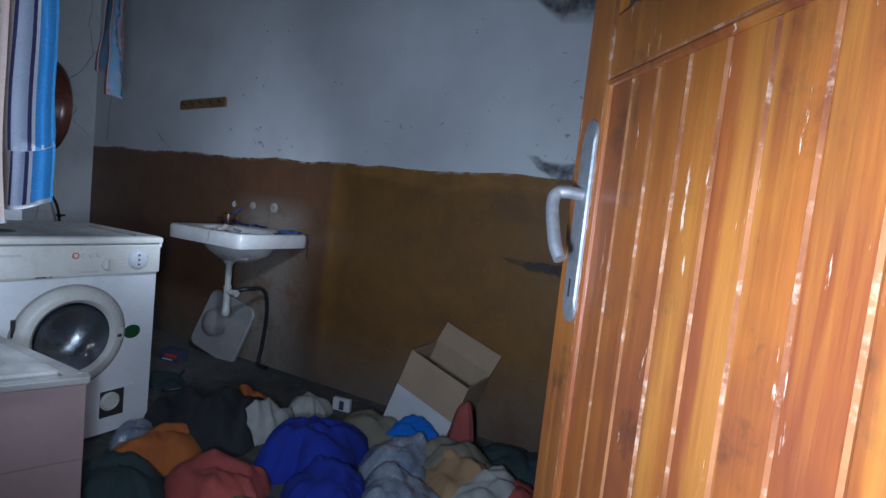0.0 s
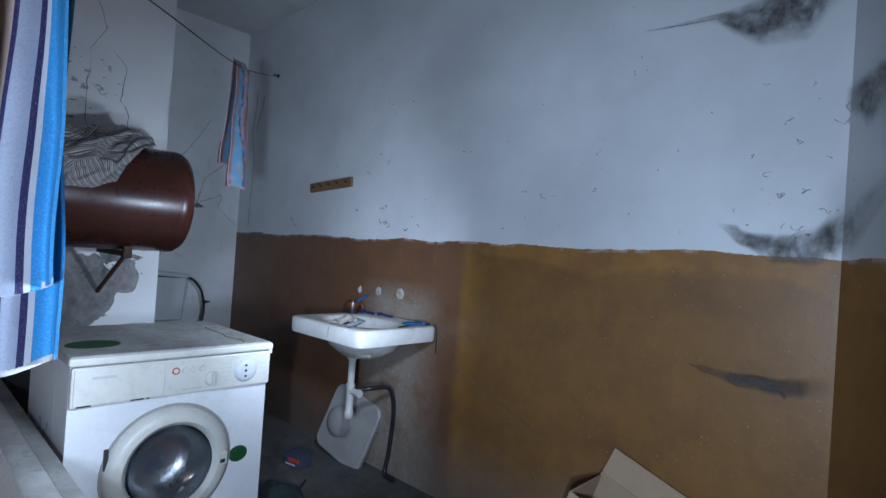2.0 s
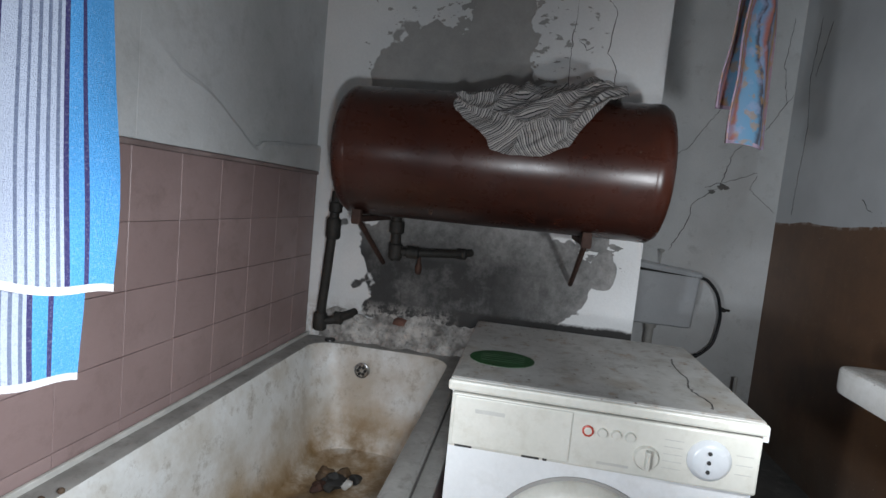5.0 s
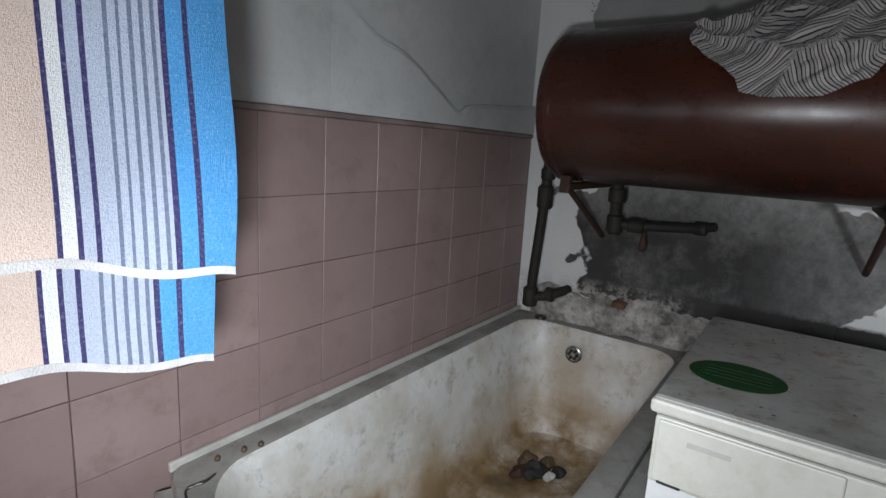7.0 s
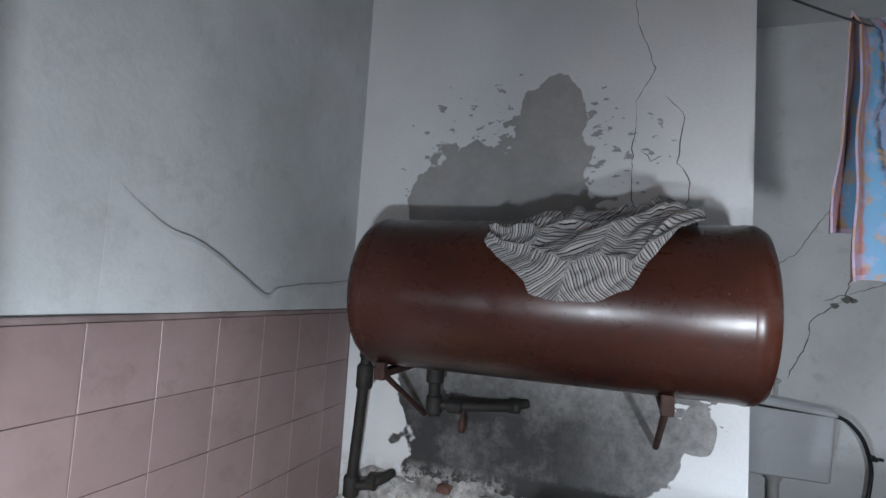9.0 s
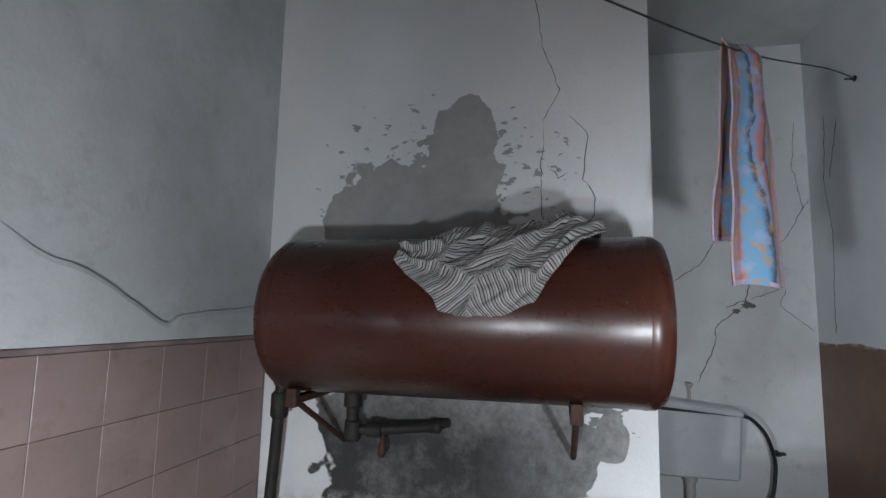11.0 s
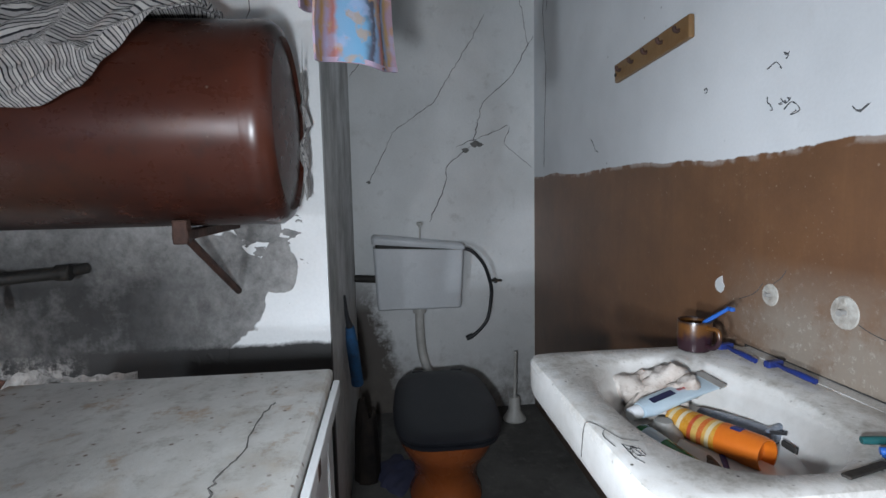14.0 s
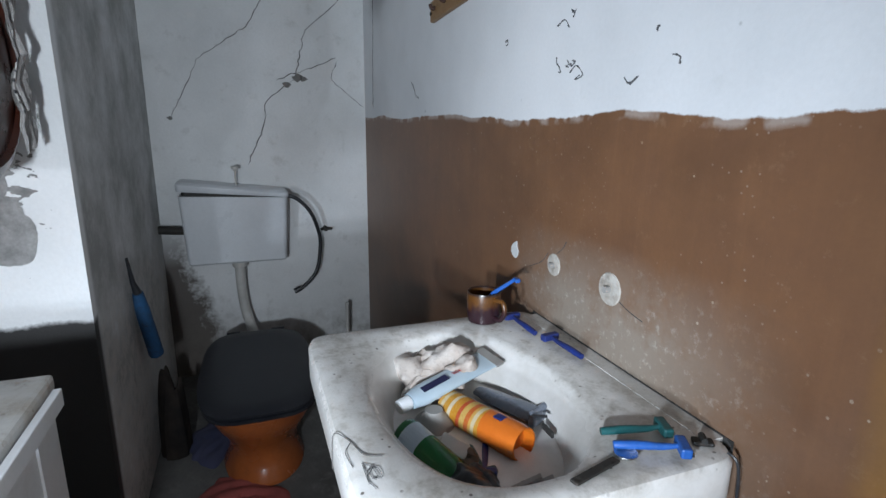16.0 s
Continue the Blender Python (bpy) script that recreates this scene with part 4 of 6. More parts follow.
# ---- boiler with its brackets, pipes and rag ----
BX, BZ, BR = 1.432, 1.346, 0.214
boiler = thing("boiler", "red-brown painted horizontal hot water tank on iron brackets", "boiler", (BX, 1.508, BZ))
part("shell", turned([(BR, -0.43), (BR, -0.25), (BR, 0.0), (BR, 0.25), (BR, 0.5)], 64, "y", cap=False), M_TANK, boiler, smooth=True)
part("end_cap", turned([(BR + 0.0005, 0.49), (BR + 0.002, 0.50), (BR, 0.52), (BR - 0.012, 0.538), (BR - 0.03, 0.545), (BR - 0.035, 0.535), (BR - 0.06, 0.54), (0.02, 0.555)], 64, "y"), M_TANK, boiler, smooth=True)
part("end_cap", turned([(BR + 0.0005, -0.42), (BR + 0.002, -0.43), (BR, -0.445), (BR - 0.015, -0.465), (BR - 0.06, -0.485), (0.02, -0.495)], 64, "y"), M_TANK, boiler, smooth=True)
for y in (-0.40, 0.335):
    br = part("bracket", box(1.15 - BX, y - 0.016, 1.108 - BZ, 1.535 - BX, y + 0.016, 1.128 - BZ, 0.003), M_RUSTY, boiler)
    part("bracket_arm", tube([(1.50 - BX, y, 1.112 - BZ), (1.15 - BX, y, 0.935 - BZ)], 0.009, 8), M_RUSTY, br)
    part("bracket_lug", box(1.508 - BX, y - 0.015, 1.10 - BZ, 1.536 - BX, y + 0.015, 1.15 - BZ, 0.004), M_RUSTY, br)


def fitting(points, r, parent, m=M_IRON, name="pipe"):
    return part(name, tube(points, r, 14), m, parent, smooth=True)


def collar(p, axis, r, h, parent):
    return part("coupling", turned([(r * 0.8, -h), (r, -h * 0.8), (r, h * 0.8), (r * 0.8, h)], 14, axis, p), M_IRON, parent, smooth=True)


pw = thing("water_pipe", "old dark iron water pipes with valve under the boiler", "pipe", (1.25, 1.0, 0.66))
O = Vector((1.25, 1.0, 0.66))


def rel(*pts):
    return [Vector(p) - O for p in pts]


fitting(rel((1.285, 0.945, 1.20), (1.282, 0.94, 1.10), (1.262, 0.92, 0.90), (1.25, 0.905, 0.76), (1.245, 0.90, 0.67)), 0.018, pw)
collar(rel((1.283, 0.94, 1.06))[0], "z", 0.028, 0.04, pw)
collar(rel((1.284, 0.944, 1.14))[0], "z", 0.025, 0.02, pw)
collar(rel((1.246, 0.90, 0.69))[0], "z", 0.027, 0.035, pw)
fitting(rel((1.246, 0.90, 0.69), (1.236, 0.955, 0.70), (1.215, 0.99, 0.715), (1.16, 1.01, 0.722)), 0.017, pw)
collar(rel((1.228, 0.968, 0.706))[0], "y", 0.025, 0.016, pw)
fitting(rel((1.30, 1.185, 1.16), (1.285, 1.185, 1.08), (1.28, 1.188, 0.965)), 0.019, pw)
collar(rel((1.285, 1.186, 1.09))[0], "z", 0.028, 0.024, pw)
collar(rel((1.281, 1.187, 1.0))[0], "z", 0.026, 0.03, pw)
fitting(rel((1.281, 1.187, 1.0), (1.26, 1.27, 1.0), (1.21, 1.42, 1.008), (1.15, 1.455, 1.012)), 0.015, pw)
collar(rel((1.265, 1.25, 1.0))[0], "y", 0.023, 0.025, pw)
collar(rel((1.20, 1.425, 1.008))[0], "y", 0.021, 0.02, pw)
part("valve_handle", turned([(0.008, -0.05), (0.013, -0.04), (0.013, -0.02), (0.007, -0.005), (0.007, 0.02)], 12, "z", rel((1.258, 1.275, 0.97))[0]), M_RUSTY, pw, "rusty red valve spindle", smooth=True)

M_RAG = striped("grey_striped_cotton", ((0.0, (0.44, 0.42, 0.41)), (0.24, (0.03, 0.03, 0.035)), (0.36, (0.62, 0.6, 0.57)), (0.60, (0.10, 0.10, 0.105)), (0.68, (0.5, 0.48, 0.46)), (0.88, (0.04, 0.04, 0.045))), 0.019, 0, weave=500)


FACETS = ((0.08, 0.5, -12), (0.25, 0.85, 14), (0.24, 0.3, -4), (0.42, 0.6, 22), (0.55, 0.92, -38), (0.56, 0.35, 6), (0.72, 0.7, 30), (0.80, 0.2, -25), (0.95, 0.5, 55))
RAG_TOP = ((1.41, 58), (1.47, 62), (1.55, 86), (1.62, 104), (1.91, 116))
RAG_LOW = ((1.41, 37), (1.45, 27), (1.52, 12), (1.53, 5), (1.60, 0), (1.68, 2), (1.75, 10), (1.79, 30), (1.84, 45), (1.91, 60))


def along(table, y):
    """Reads a table of (place, value) between its rows."""
    for (a, p), (b, q) in zip(table, table[1:]):
        if y <= b:
            return p + (q - p) * max(0.0, (y - a) / (b - a))
    return table[-1][1]


def rag_facet(u, v):
    """The fold that a place of the rag lies in: its turn, and how near the crease is."""
    near = sorted((math.hypot(u - a, v - b), turn) for a, b, turn in FACETS)
    return near[0][1], near[1][0] - near[0][0]


def rag_flat(u, v):
    """Along the boiler, and the angle round it."""
    y = 1.41 + 0.50 * u
    top, low = along(RAG_TOP, y), along(RAG_LOW, y)
    return y, top + (low - top) * v


def rag_at(u, v):
    """u along the boiler, v from the top round the front; the folds run from the knot down to the loose end."""
    y, ang = rag_flat(u, v)
    p, q = y - 1.9, BR * radians(ang - 75)
    s, d = 0.61 * p - 0.79 * q, -0.79 * p - 0.61 * q
    fold = 0.03 * abs(noise.noise(Vector((s * 13, d * 3.5, 3.3)))) + 0.02 * abs(noise.noise(Vector((s * 31, d * 9, 9.1)))) + 0.008 * noise.noise(Vector((s * 60, d * 22, 2.1)))
    crease = 0.016 * max(0.0, 1 - rag_facet(u, v)[1] / 0.08)
    knot = 0.045 * math.exp(-((y - 1.84) / 0.06) ** 2 - ((ang - 84) / 28) ** 2)
    r = BR + 0.006 + fold + crease + knot
    a = radians(ang + 3 * noise.noise(Vector((u * 6, v * 3, 1))))
    return (BX + r * math.cos(a), y + 0.014 * noise.noise(Vector((u * 4, v * 6, 6))), BZ + r * math.sin(a))


def rag_uv(u, v):
    y, ang = rag_flat(u, v)
    p, q = y - 1.9, BR * radians(ang - 75)
    turn = radians(rag_facet(u, v)[0] * 1.6) - 1.0
    return (0.5 + p * math.sin(turn) + q * math.cos(turn) + 0.012 * noise.noise(Vector((u * 6, v * 5, 4))), v)


tagged(part("rag", sheet(96, 72, rag_at, 0.003, rag_uv), M_RAG, smooth=True), "crumpled grey striped cotton rag draped over the boiler", "rag")
tagged(part("rag", sheet(10, 12, lambda u, v: (1.245 + 0.05 * u + 0.012 * noise.noise(Vector((u * 5, v * 5, 2))), 2.062 + 0.018 * noise.noise(Vector((u * 3, v * 6, 7))), 1.50 - 0.30 * v - 0.02 * u), 0.003, lambda u, v: (u * 0.4 + 0.1 * v, v)), M_RAG, smooth=True),
       "striped rag end hanging behind the boiler", "rag")

# ---- bath ----


def tub_enamel():
    m, nt, p = nodes_of("rust_stained_bath_enamel")
    x, y, z = axes(nt)
    mid, big, fine = noise_tex(nt, 7, 6, 0.65), noise_tex(nt, 2.5, 4), noise_tex(nt, 90, 3)
    col = blend(nt, ramp(nt, mid, 0.35, 0.7), (0.78, 0.79, 0.78), (0.64, 0.63, 0.59))
    down = maths(nt, "ADD", z, maths(nt, "MULTIPLY", maths(nt, "SUBTRACT", big, 0.5), 0.5))
    col = blend(nt, maths(nt, "MULTIPLY", ramp(nt, down, 0.46, 0.22), ramp(nt, mid, 0.2, 0.6)), col, (0.42, 0.26, 0.10))
    col = blend(nt, maths(nt, "MULTIPLY", ramp(nt, down, 0.32, 0.17), ramp(nt, mid, 0.4, 0.65)), col, (0.12, 0.07, 0.035))
    col = blend(nt, maths(nt, "MULTIPLY", ramp(nt, noise_tex(nt, 16, 7, 0.75), 0.54, 0.7), 0.6), col, (0.2, 0.15, 0.09))
    col = blend(nt, maths(nt, "MULTIPLY", ramp(nt, noise_tex(nt, 3.4, 6, 0.7), 0.46, 0.64), 0.45), col, (0.36, 0.27, 0.16))
    link(nt, blend(nt, 0.12, col, blend(nt, fine, (0.2, 0.2, 0.2), (1, 1, 1)), "MULTIPLY"), p.inputs["Base Color"])
    p.inputs["Roughness"].default_value = 0.42
    bump(nt, p, mid, 0.08, 0.003)
    return m


M_TUB = tub_enamel()
TX0, TX1, TY0, TY1, TZ = 1.152, 2.80, 0.815, 1.485, 0.605
W, D = TX1 - TX0, TY1 - TY0
bath = thing("bathtub", "white enamelled bathtub stained with rust and dirt", "bathtub", ((TX0 + TX1) / 2, (TY0 + TY1) / 2, GROUND))


def tub_ring(w, d, r, z, shift=0.0):
    """A ring of the bath, whose foot end stands askew."""
    out = []
    for x, y in rounded(w, d, r, 7):
        x = x + shift
        out.append((x - 0.26 * (0.5 - y / D) * (x / W + 0.5), y, z - GROUND))
    return out


rim = loft([tub_ring(W - 0.012, D - 0.012, 0.028, TZ - 0.035), tub_ring(W, D, 0.03, TZ - 0.028), tub_ring(W, D, 0.03, TZ - 0.006), tub_ring(W - 0.012, D - 0.012, 0.028, TZ), tub_ring(W - 0.10, D - 0.09, 0.09, TZ + 0.002), tub_ring(W - 0.13, D - 0.12, 0.10, TZ - 0.006)], cap=False)
part("rim", rim, M_RIM, bath, "grimy grey rim", smooth=True)
part("basin", loft([tub_ring(W - 0.13, D - 0.12, 0.10, TZ - 0.006), tub_ring(W - 0.15, D - 0.14, 0.11, TZ - 0.03), tub_ring(W - 0.20, D - 0.18, 0.13, TZ - 0.16, -0.01), tub_ring(W - 0.28, D - 0.22, 0.14, TZ - 0.30, -0.02), tub_ring(W - 0.38, D - 0.29, 0.14, TZ - 0.385, -0.03), tub_ring(W - 0.55, D - 0.42, 0.11, TZ - 0.405, -0.03), tub_ring(0.3, 0.05, 0.02, TZ - 0.41, -0.1)], cap=False, last=True), M_TUB, bath, smooth=True)
ov = part("overflow", turned([(0.031, -0.004), (0.031, 0.003), (0.026, 0.006), (0.024, 0.003), (0.004, 0.003)], 24, "x"), M_CHROME, bath, "chrome overflow rosette", smooth=True)
ov.location = (1.243 - bath.location.x, 1.085 - bath.location.y, 0.515 - GROUND)
for k in range(6):
    a = radians(60 * k)
    h = part("overflow_hole", turned([(0.0062, 0.002), (0.0062, 0.0068), (0.002, 0.007)], 8, "x"), M_DARK, ov)
    h.location = (0, 0.0145 * math.cos(a), 0.0145 * math.sin(a))
hp = part("tap_bore", turned([(0.022, -0.002), (0.02, 0.006), (0.008, 0.007)], 16, "z"), M_BLACK, bath, smooth=True)
hp.location = (1.20 - bath.location.x, 0.93 - bath.location.y, TZ - GROUND)
# debris in the bath
for i, (x, y, s, m) in enumerate(((1.50, 1.06, 0.027, M_RUST), (1.545, 1.11, 0.034, M_DARK), (1.53, 1.15, 0.018, M_PVC), (1.58, 1.07, 0.022, M_RUSTY), (1.47, 1.12, 0.024, M_RUST), (1.49, 1.17, 0.02, M_DARK))):
    bm = bmesh.new()
    bmesh.ops.create_icosphere(bm, subdivisions=3, radius=s)
    for v in bm.verts:
        v.co *= 1 + 0.8 * noise.noise(v.co * 45 + Vector((i, 0, 0)))
        v.co.z = v.co.z * 0.75
    ob = tagged(part("debris", bm, m, smooth=True), "dark crumpled debris in the bath", "debris", "debris in the bath")
    ob.location = (x, y, 0.205 + s * 0.5)
for i, (x, y) in enumerate(((2.42, 0.87), (2.39, 0.88), (2.47, 0.86))):
    bm = bmesh.new()
    bmesh.ops.create_icosphere(bm, subdivisions=2, radius=0.006)
    for v in bm.verts:
        v.co *= 1 + 0.4 * noise.noise(v.co * 60 + Vector((i, 3, 0)))
    tagged(part("grit", bm, M_RUST, smooth=True), "crumb of dirt on the bath rim", "debris", "crumbs on the rim").location = (x, y, TZ + 0.005)
wirebit = curve_path([(2.50, 0.90, TZ + 0.006), (2.53, 0.92, TZ + 0.016), (2.56, 0.91, TZ + 0.01), (2.57, 0.95, TZ + 0.006), (2.55, 1.0, TZ + 0.006), (2.50, 1.04, TZ - 0.02)], 5)
tagged(part("wire_scrap", tube(wirebit, 0.002, 6), M_BLACK), "thin black wire scrap on the bath rim", "wire")

panel_end = tagged(part("bath_panel_end", box(2.802, 0.80, GROUND, 2.82, 1.505, 0.572), M_GROUT), "masonry end panel of the bath with pink tiles", "bath panel", kind="structure")
panel_side = tagged(part("bath_panel_side", box(1.15, 1.506, GROUND, 2.82, 1.520, 0.572), M_GROUT), "masonry side panel of the bath with pink tiles", "bath panel", kind="structure")
part("ledge", box(2.802, 0.80, 0.574, 2.834, 1.530, 0.592, 0.003), M_RIM, panel_end)
part("ledge", box(1.15, 1.488, 0.574, 2.80, 1.530, 0.591, 0.003), M_RIM, panel_side)
askew = Matrix.Translation((2.82, 1.505, 0)) @ Matrix.Rotation(radians(-21.0), 4, "Z") @ Matrix.Translation((-2.82, -1.505, 0))
panel_end.matrix_world = askew
part("seal", box(1.15, 0.812, 0.598, 2.54, 0.822, 0.618, 0.003), M_PVC, wall_south)
zz = [GROUND + 0.002, 0.19, 0.381, 0.572]
yy = [0.80, 0.99, 1.18, 1.35, 1.524]
tiling(panel_end, list(zip(yy, yy[1:])), list(zip(zz, zz[1:])), lambda u, v: (2.826, u, v), -90)
xx = [1.152 + 0.278 * i for i in range(7)]
tiling(panel_side, list(zip(xx, xx[1:])), list(zip(zz, zz[1:])), lambda u, v: (u, 1.526, v), 0)

# ---- basin ----
SX, SY, SZ = 1.875, 2.765, 0.862
sink = thing("washbasin", "white ceramic washbasin with grime, cracked rim", "washbasin", (SX, SY, SZ))


def oval_ring(cx, cy, rx, ry, z, n=96, p=2.0):
    out = []
    for k in range(n):
        a = 2 * math.pi * (k + 0.5) / n
        c, s = math.cos(a), math.sin(a)
        out.append((cx + rx * math.copysign(abs(c) ** (2 / p), c), cy + ry * math.copysign(abs(s) ** (2 / p), s), z))
    return out


def basin_glaze():
    """White glaze: grime, rust specks and scum on the rim, a cleaner hollow."""
    m, nt, p = nodes_of("grimy_white_glaze")
    x, y, z = axes(nt)
    mid, fine, big = noise_tex(nt, 38, 8, 0.75), noise_tex(nt, 170, 4, 0.7), noise_tex(nt, 9, 5, 0.65)
    col = blend(nt, ramp(nt, big, 0.35, 0.7), (0.72, 0.71, 0.69), (0.6, 0.585, 0.555))
    rim = ramp(nt, z, 0.845, 0.86)
    grime = maths(nt, "MULTIPLY", maths(nt, "ADD", maths(nt, "MULTIPLY", rim, 0.75), 0.12), ramp(nt, maths(nt, "ADD", mid, maths(nt, "MULTIPLY", big, 0.55)), 0.68, 0.98))
    col = blend(nt, grime, col, (0.3, 0.275, 0.235))
    fly = nt.nodes.new("ShaderNodeTexVoronoi")
    fly.inputs["Scale"].default_value = 60
    link(nt, nt.nodes.new("ShaderNodeNewGeometry").outputs["Position"], fly.inputs["Vector"])
    spots = maths(nt, "MULTIPLY", maths(nt, "MULTIPLY", rim, ramp(nt, fly.outputs["Distance"], 0.17, 0.1)), ramp(nt, noise_tex(nt, 14, 4), 0.48, 0.56))
    col = blend(nt, maths(nt, "MULTIPLY", spots, 0.9), col, (0.07, 0.055, 0.04))
    scum = maths(nt, "MULTIPLY", ramp(nt, z, 0.76, 0.73), ramp(nt, mid, 0.4, 0.6))
    col = blend(nt, maths(nt, "MULTIPLY", scum, 0.6), col, (0.25, 0.2, 0.14))
    link(nt, blend(nt, 0.1, col, blend(nt, fine, (0.2, 0.2, 0.2), (1, 1, 1)), "MULTIPLY"), p.inputs["Base Color"])
    r = nt.nodes.new("ShaderNodeMapRange")
    r.inputs["To Min"].default_value, r.inputs["To Max"].default_value = 0.22, 0.65
    link(nt, maths(nt, "ADD", grime, 0.0), r.inputs["Value"])
    link(nt, r.outputs["Result"], p.inputs["Roughness"])
    bump(nt, p, maths(nt, "ADD", mid, fine), 0.12, 0.002)
    return m


M_BASIN = basin_glaze()
M_SEALANT = grimy("black_mould_joint", (0.02, 0.02, 0.02), (0.05, 0.048, 0.045), 0.9, 40)
part("joint", box(-0.25, 0.2332, -0.02, 0.25, 0.2348, 0.0022), M_SEALANT, sink)
SWX, SWY = 0.274, 0.232
part("bowl", loft([oval_ring(0, 0, SWX - 0.02, SWY - 0.02, -0.075, p=15), oval_ring(0, 0, SWX - 0.003, SWY - 0.003, -0.072, p=15), oval_ring(0, 0, SWX, SWY, -0.06, p=15), oval_ring(0, 0, SWX, SWY, -0.012, p=15), oval_ring(0, 0, SWX - 0.004, SWY - 0.004, -0.003, p=15), oval_ring(0, 0, SWX - 0.012, SWY - 0.012, 0.0, p=14),
                   oval_ring(0.01, -0.02, 0.222, 0.152, -0.002, p=2.6), oval_ring(0.01, -0.02, 0.214, 0.145, -0.008, p=2.4), oval_ring(0.01, -0.02, 0.198, 0.13, -0.03), oval_ring(0.01, -0.015, 0.18, 0.115, -0.075), oval_ring(0.01, -0.01, 0.14, 0.088, -0.12), oval_ring(0.01, -0.005, 0.07, 0.045, -0.146), oval_ring(0.01, 0, 0.02, 0.018, -0.152)], cap=False, last=True), M_BASIN, sink, smooth=True)
part("back_ledge", box(-0.235, 0.205, -0.03, 0.235, 0.233, 0.0004), M_BASIN, sink)
part("underside", loft([oval_ring(0, 0, 0.215, 0.16, -0.074), oval_ring(0, 0, 0.19, 0.135, -0.12), oval_ring(0, 0, 0.11, 0.085, -0.165), oval_ring(-0.02, 0.0, 0.04, 0.04, -0.172)]), M_BASIN, sink, smooth=True)
part("drain", turned([(0.022, -0.004), (0.022, 0.002), (0.016, 0.003), (0.012, -0.001)], 18, "z", (0.01, 0, -0.151)), M_CHROME, sink, smooth=True)
part("overflow_slot", box(0.055, 0.078, -0.062, 0.085, 0.083, -0.052, 0.002), M_DARK, sink)
for n, pts in enumerate((((0.05, -0.2335, -0.06), (0.06, -0.2335, -0.01), (0.065, -0.228, 0.0005), (0.09, -0.215, 0.0008), (0.12, -0.205, 0.0008), (0.13, -0.185, 0.0008)), ((0.09, -0.215, 0.0008), (0.11, -0.225, 0.0008), (0.14, -0.222, 0.0008)))):
    path = curve_path(pts, 6)
    part("hairline_crack", tube(path, 0.0006, 5), M_CRACK, sink)
trap_pipe = tagged(part("waste_pipe", turned([(0.034, 0.0), (0.036, -0.012), (0.024, -0.03), (0.017, -0.04), (0.0165, -0.15), (0.021, -0.152), (0.021, -0.17), (0.019, -0.175), (0.0185, -0.28), (0.022, -0.285), (0.022, -0.31), (0.016, -0.318)], 24, "z"), M_PVC, smooth=True), "grey-white plastic waste pipe under the basin", "waste pipe")
trap_pipe.location = (1.80, 2.775, 0.695)
wb = part("branch", turned([(0.016, 0.0), (0.016, 0.05), (0.019, 0.052), (0.019, 0.065)], 16, "x"), M_PVC, trap_pipe, smooth=True)
wb.location = (0.01, 0, -0.185)
hose = curve_path([(1.86, 2.785, 0.525), (1.90, 2.83, 0.535), (1.91, 2.93, 0.52), (1.90, 2.975, 0.40), (1.88, 2.98, 0.2), (1.87, 2.97, 0.10), (1.89, 2.955, 0.082), (1.96, 2.95, 0.082)], 6)
tagged(part("drain_hose", tube(hose, 0.011, 10), M_BLACK, smooth=True), "black rubber drain hose against the wall", "hose")

# ---- things in and on the basin ----
Z = SZ


def mug_glaze():
    """Plum-black glaze with an amber drip running down from the rim."""
    m, nt, p = nodes_of("dripped_mug_glaze")
    c = nt.nodes.new("ShaderNodeTexCoord").outputs["Object"]
    sep = nt.nodes.new("ShaderNodeSeparateXYZ")
    link(nt, c, sep.inputs[0])
    drip = maths(nt, "ADD", sep.outputs[2], maths(nt, "MULTIPLY", maths(nt, "SUBTRACT", noise_tex(nt, 45, 4, 0.6, c), 0.5), 0.05))
    col = blend(nt, ramp(nt, drip, 0.028, 0.05), (0.022, 0.008, 0.012), (0.10, 0.04, 0.008))
    col = blend(nt, ramp(nt, sep.outputs[2], 0.061, 0.066), col, (0.02, 0.01, 0.008))
    link(nt, col, p.inputs["Base Color"])
    p.inputs["Roughness"].default_value = 0.3
    bump(nt, p, noise_tex(nt, 60, 3, 0.5, c), 0.1, 0.002)
    return m


M_CUP = mug_glaze()
cup = thing("mug", "dark brown glazed mug with amber drips", "mug", (1.638, 2.878, Z))
cup.scale = (0.9, 0.9, 0.92)
part("body", turned([(0.03, 0.0), (0.034, 0.002), (0.037, 0.02), (0.037, 0.064), (0.036, 0.068), (0.033, 0.066), (0.032, 0.012), (0.005, 0.01)], 32, "z"), M_CUP, cup, smooth=True)
part("handle", tube(curve_path([(0.034, 0.01, 0.055), (0.055, 0.018, 0.056), (0.062, 0.02, 0.036), (0.05, 0.016, 0.016), (0.034, 0.01, 0.016)], 6), 0.0055, 10), M_CUP, cup, smooth=True)
M_BLUE = grimy("bright_blue_plastic", (0.018, 0.10, 0.40), (0.018, 0.08, 0.30), 0.4, 30, own=True)
M_NAVY = grimy("deep_blue_plastic", (0.012, 0.028, 0.17), (0.012, 0.02, 0.10), 0.4, 30, own=True)
M_TEAL = grimy("teal_plastic", (0.01, 0.085, 0.085), (0.01, 0.06, 0.065), 0.4, 30, own=True)
tb = thing("toothbrush", "blue plastic toothbrush standing in the mug", "toothbrush", (1.638, 2.878, Z))
part("handle", tube([(0.0, -0.015, 0.012), (0.018, 0.012, 0.062), (0.04, 0.045, 0.092)], [0.004, 0.0045, 0.0035], 8), M_BLUE, tb, smooth=True)
part("head", box(0.036, 0.042, 0.088, 0.052, 0.052, 0.096, 0.002), M_BLUE, tb)


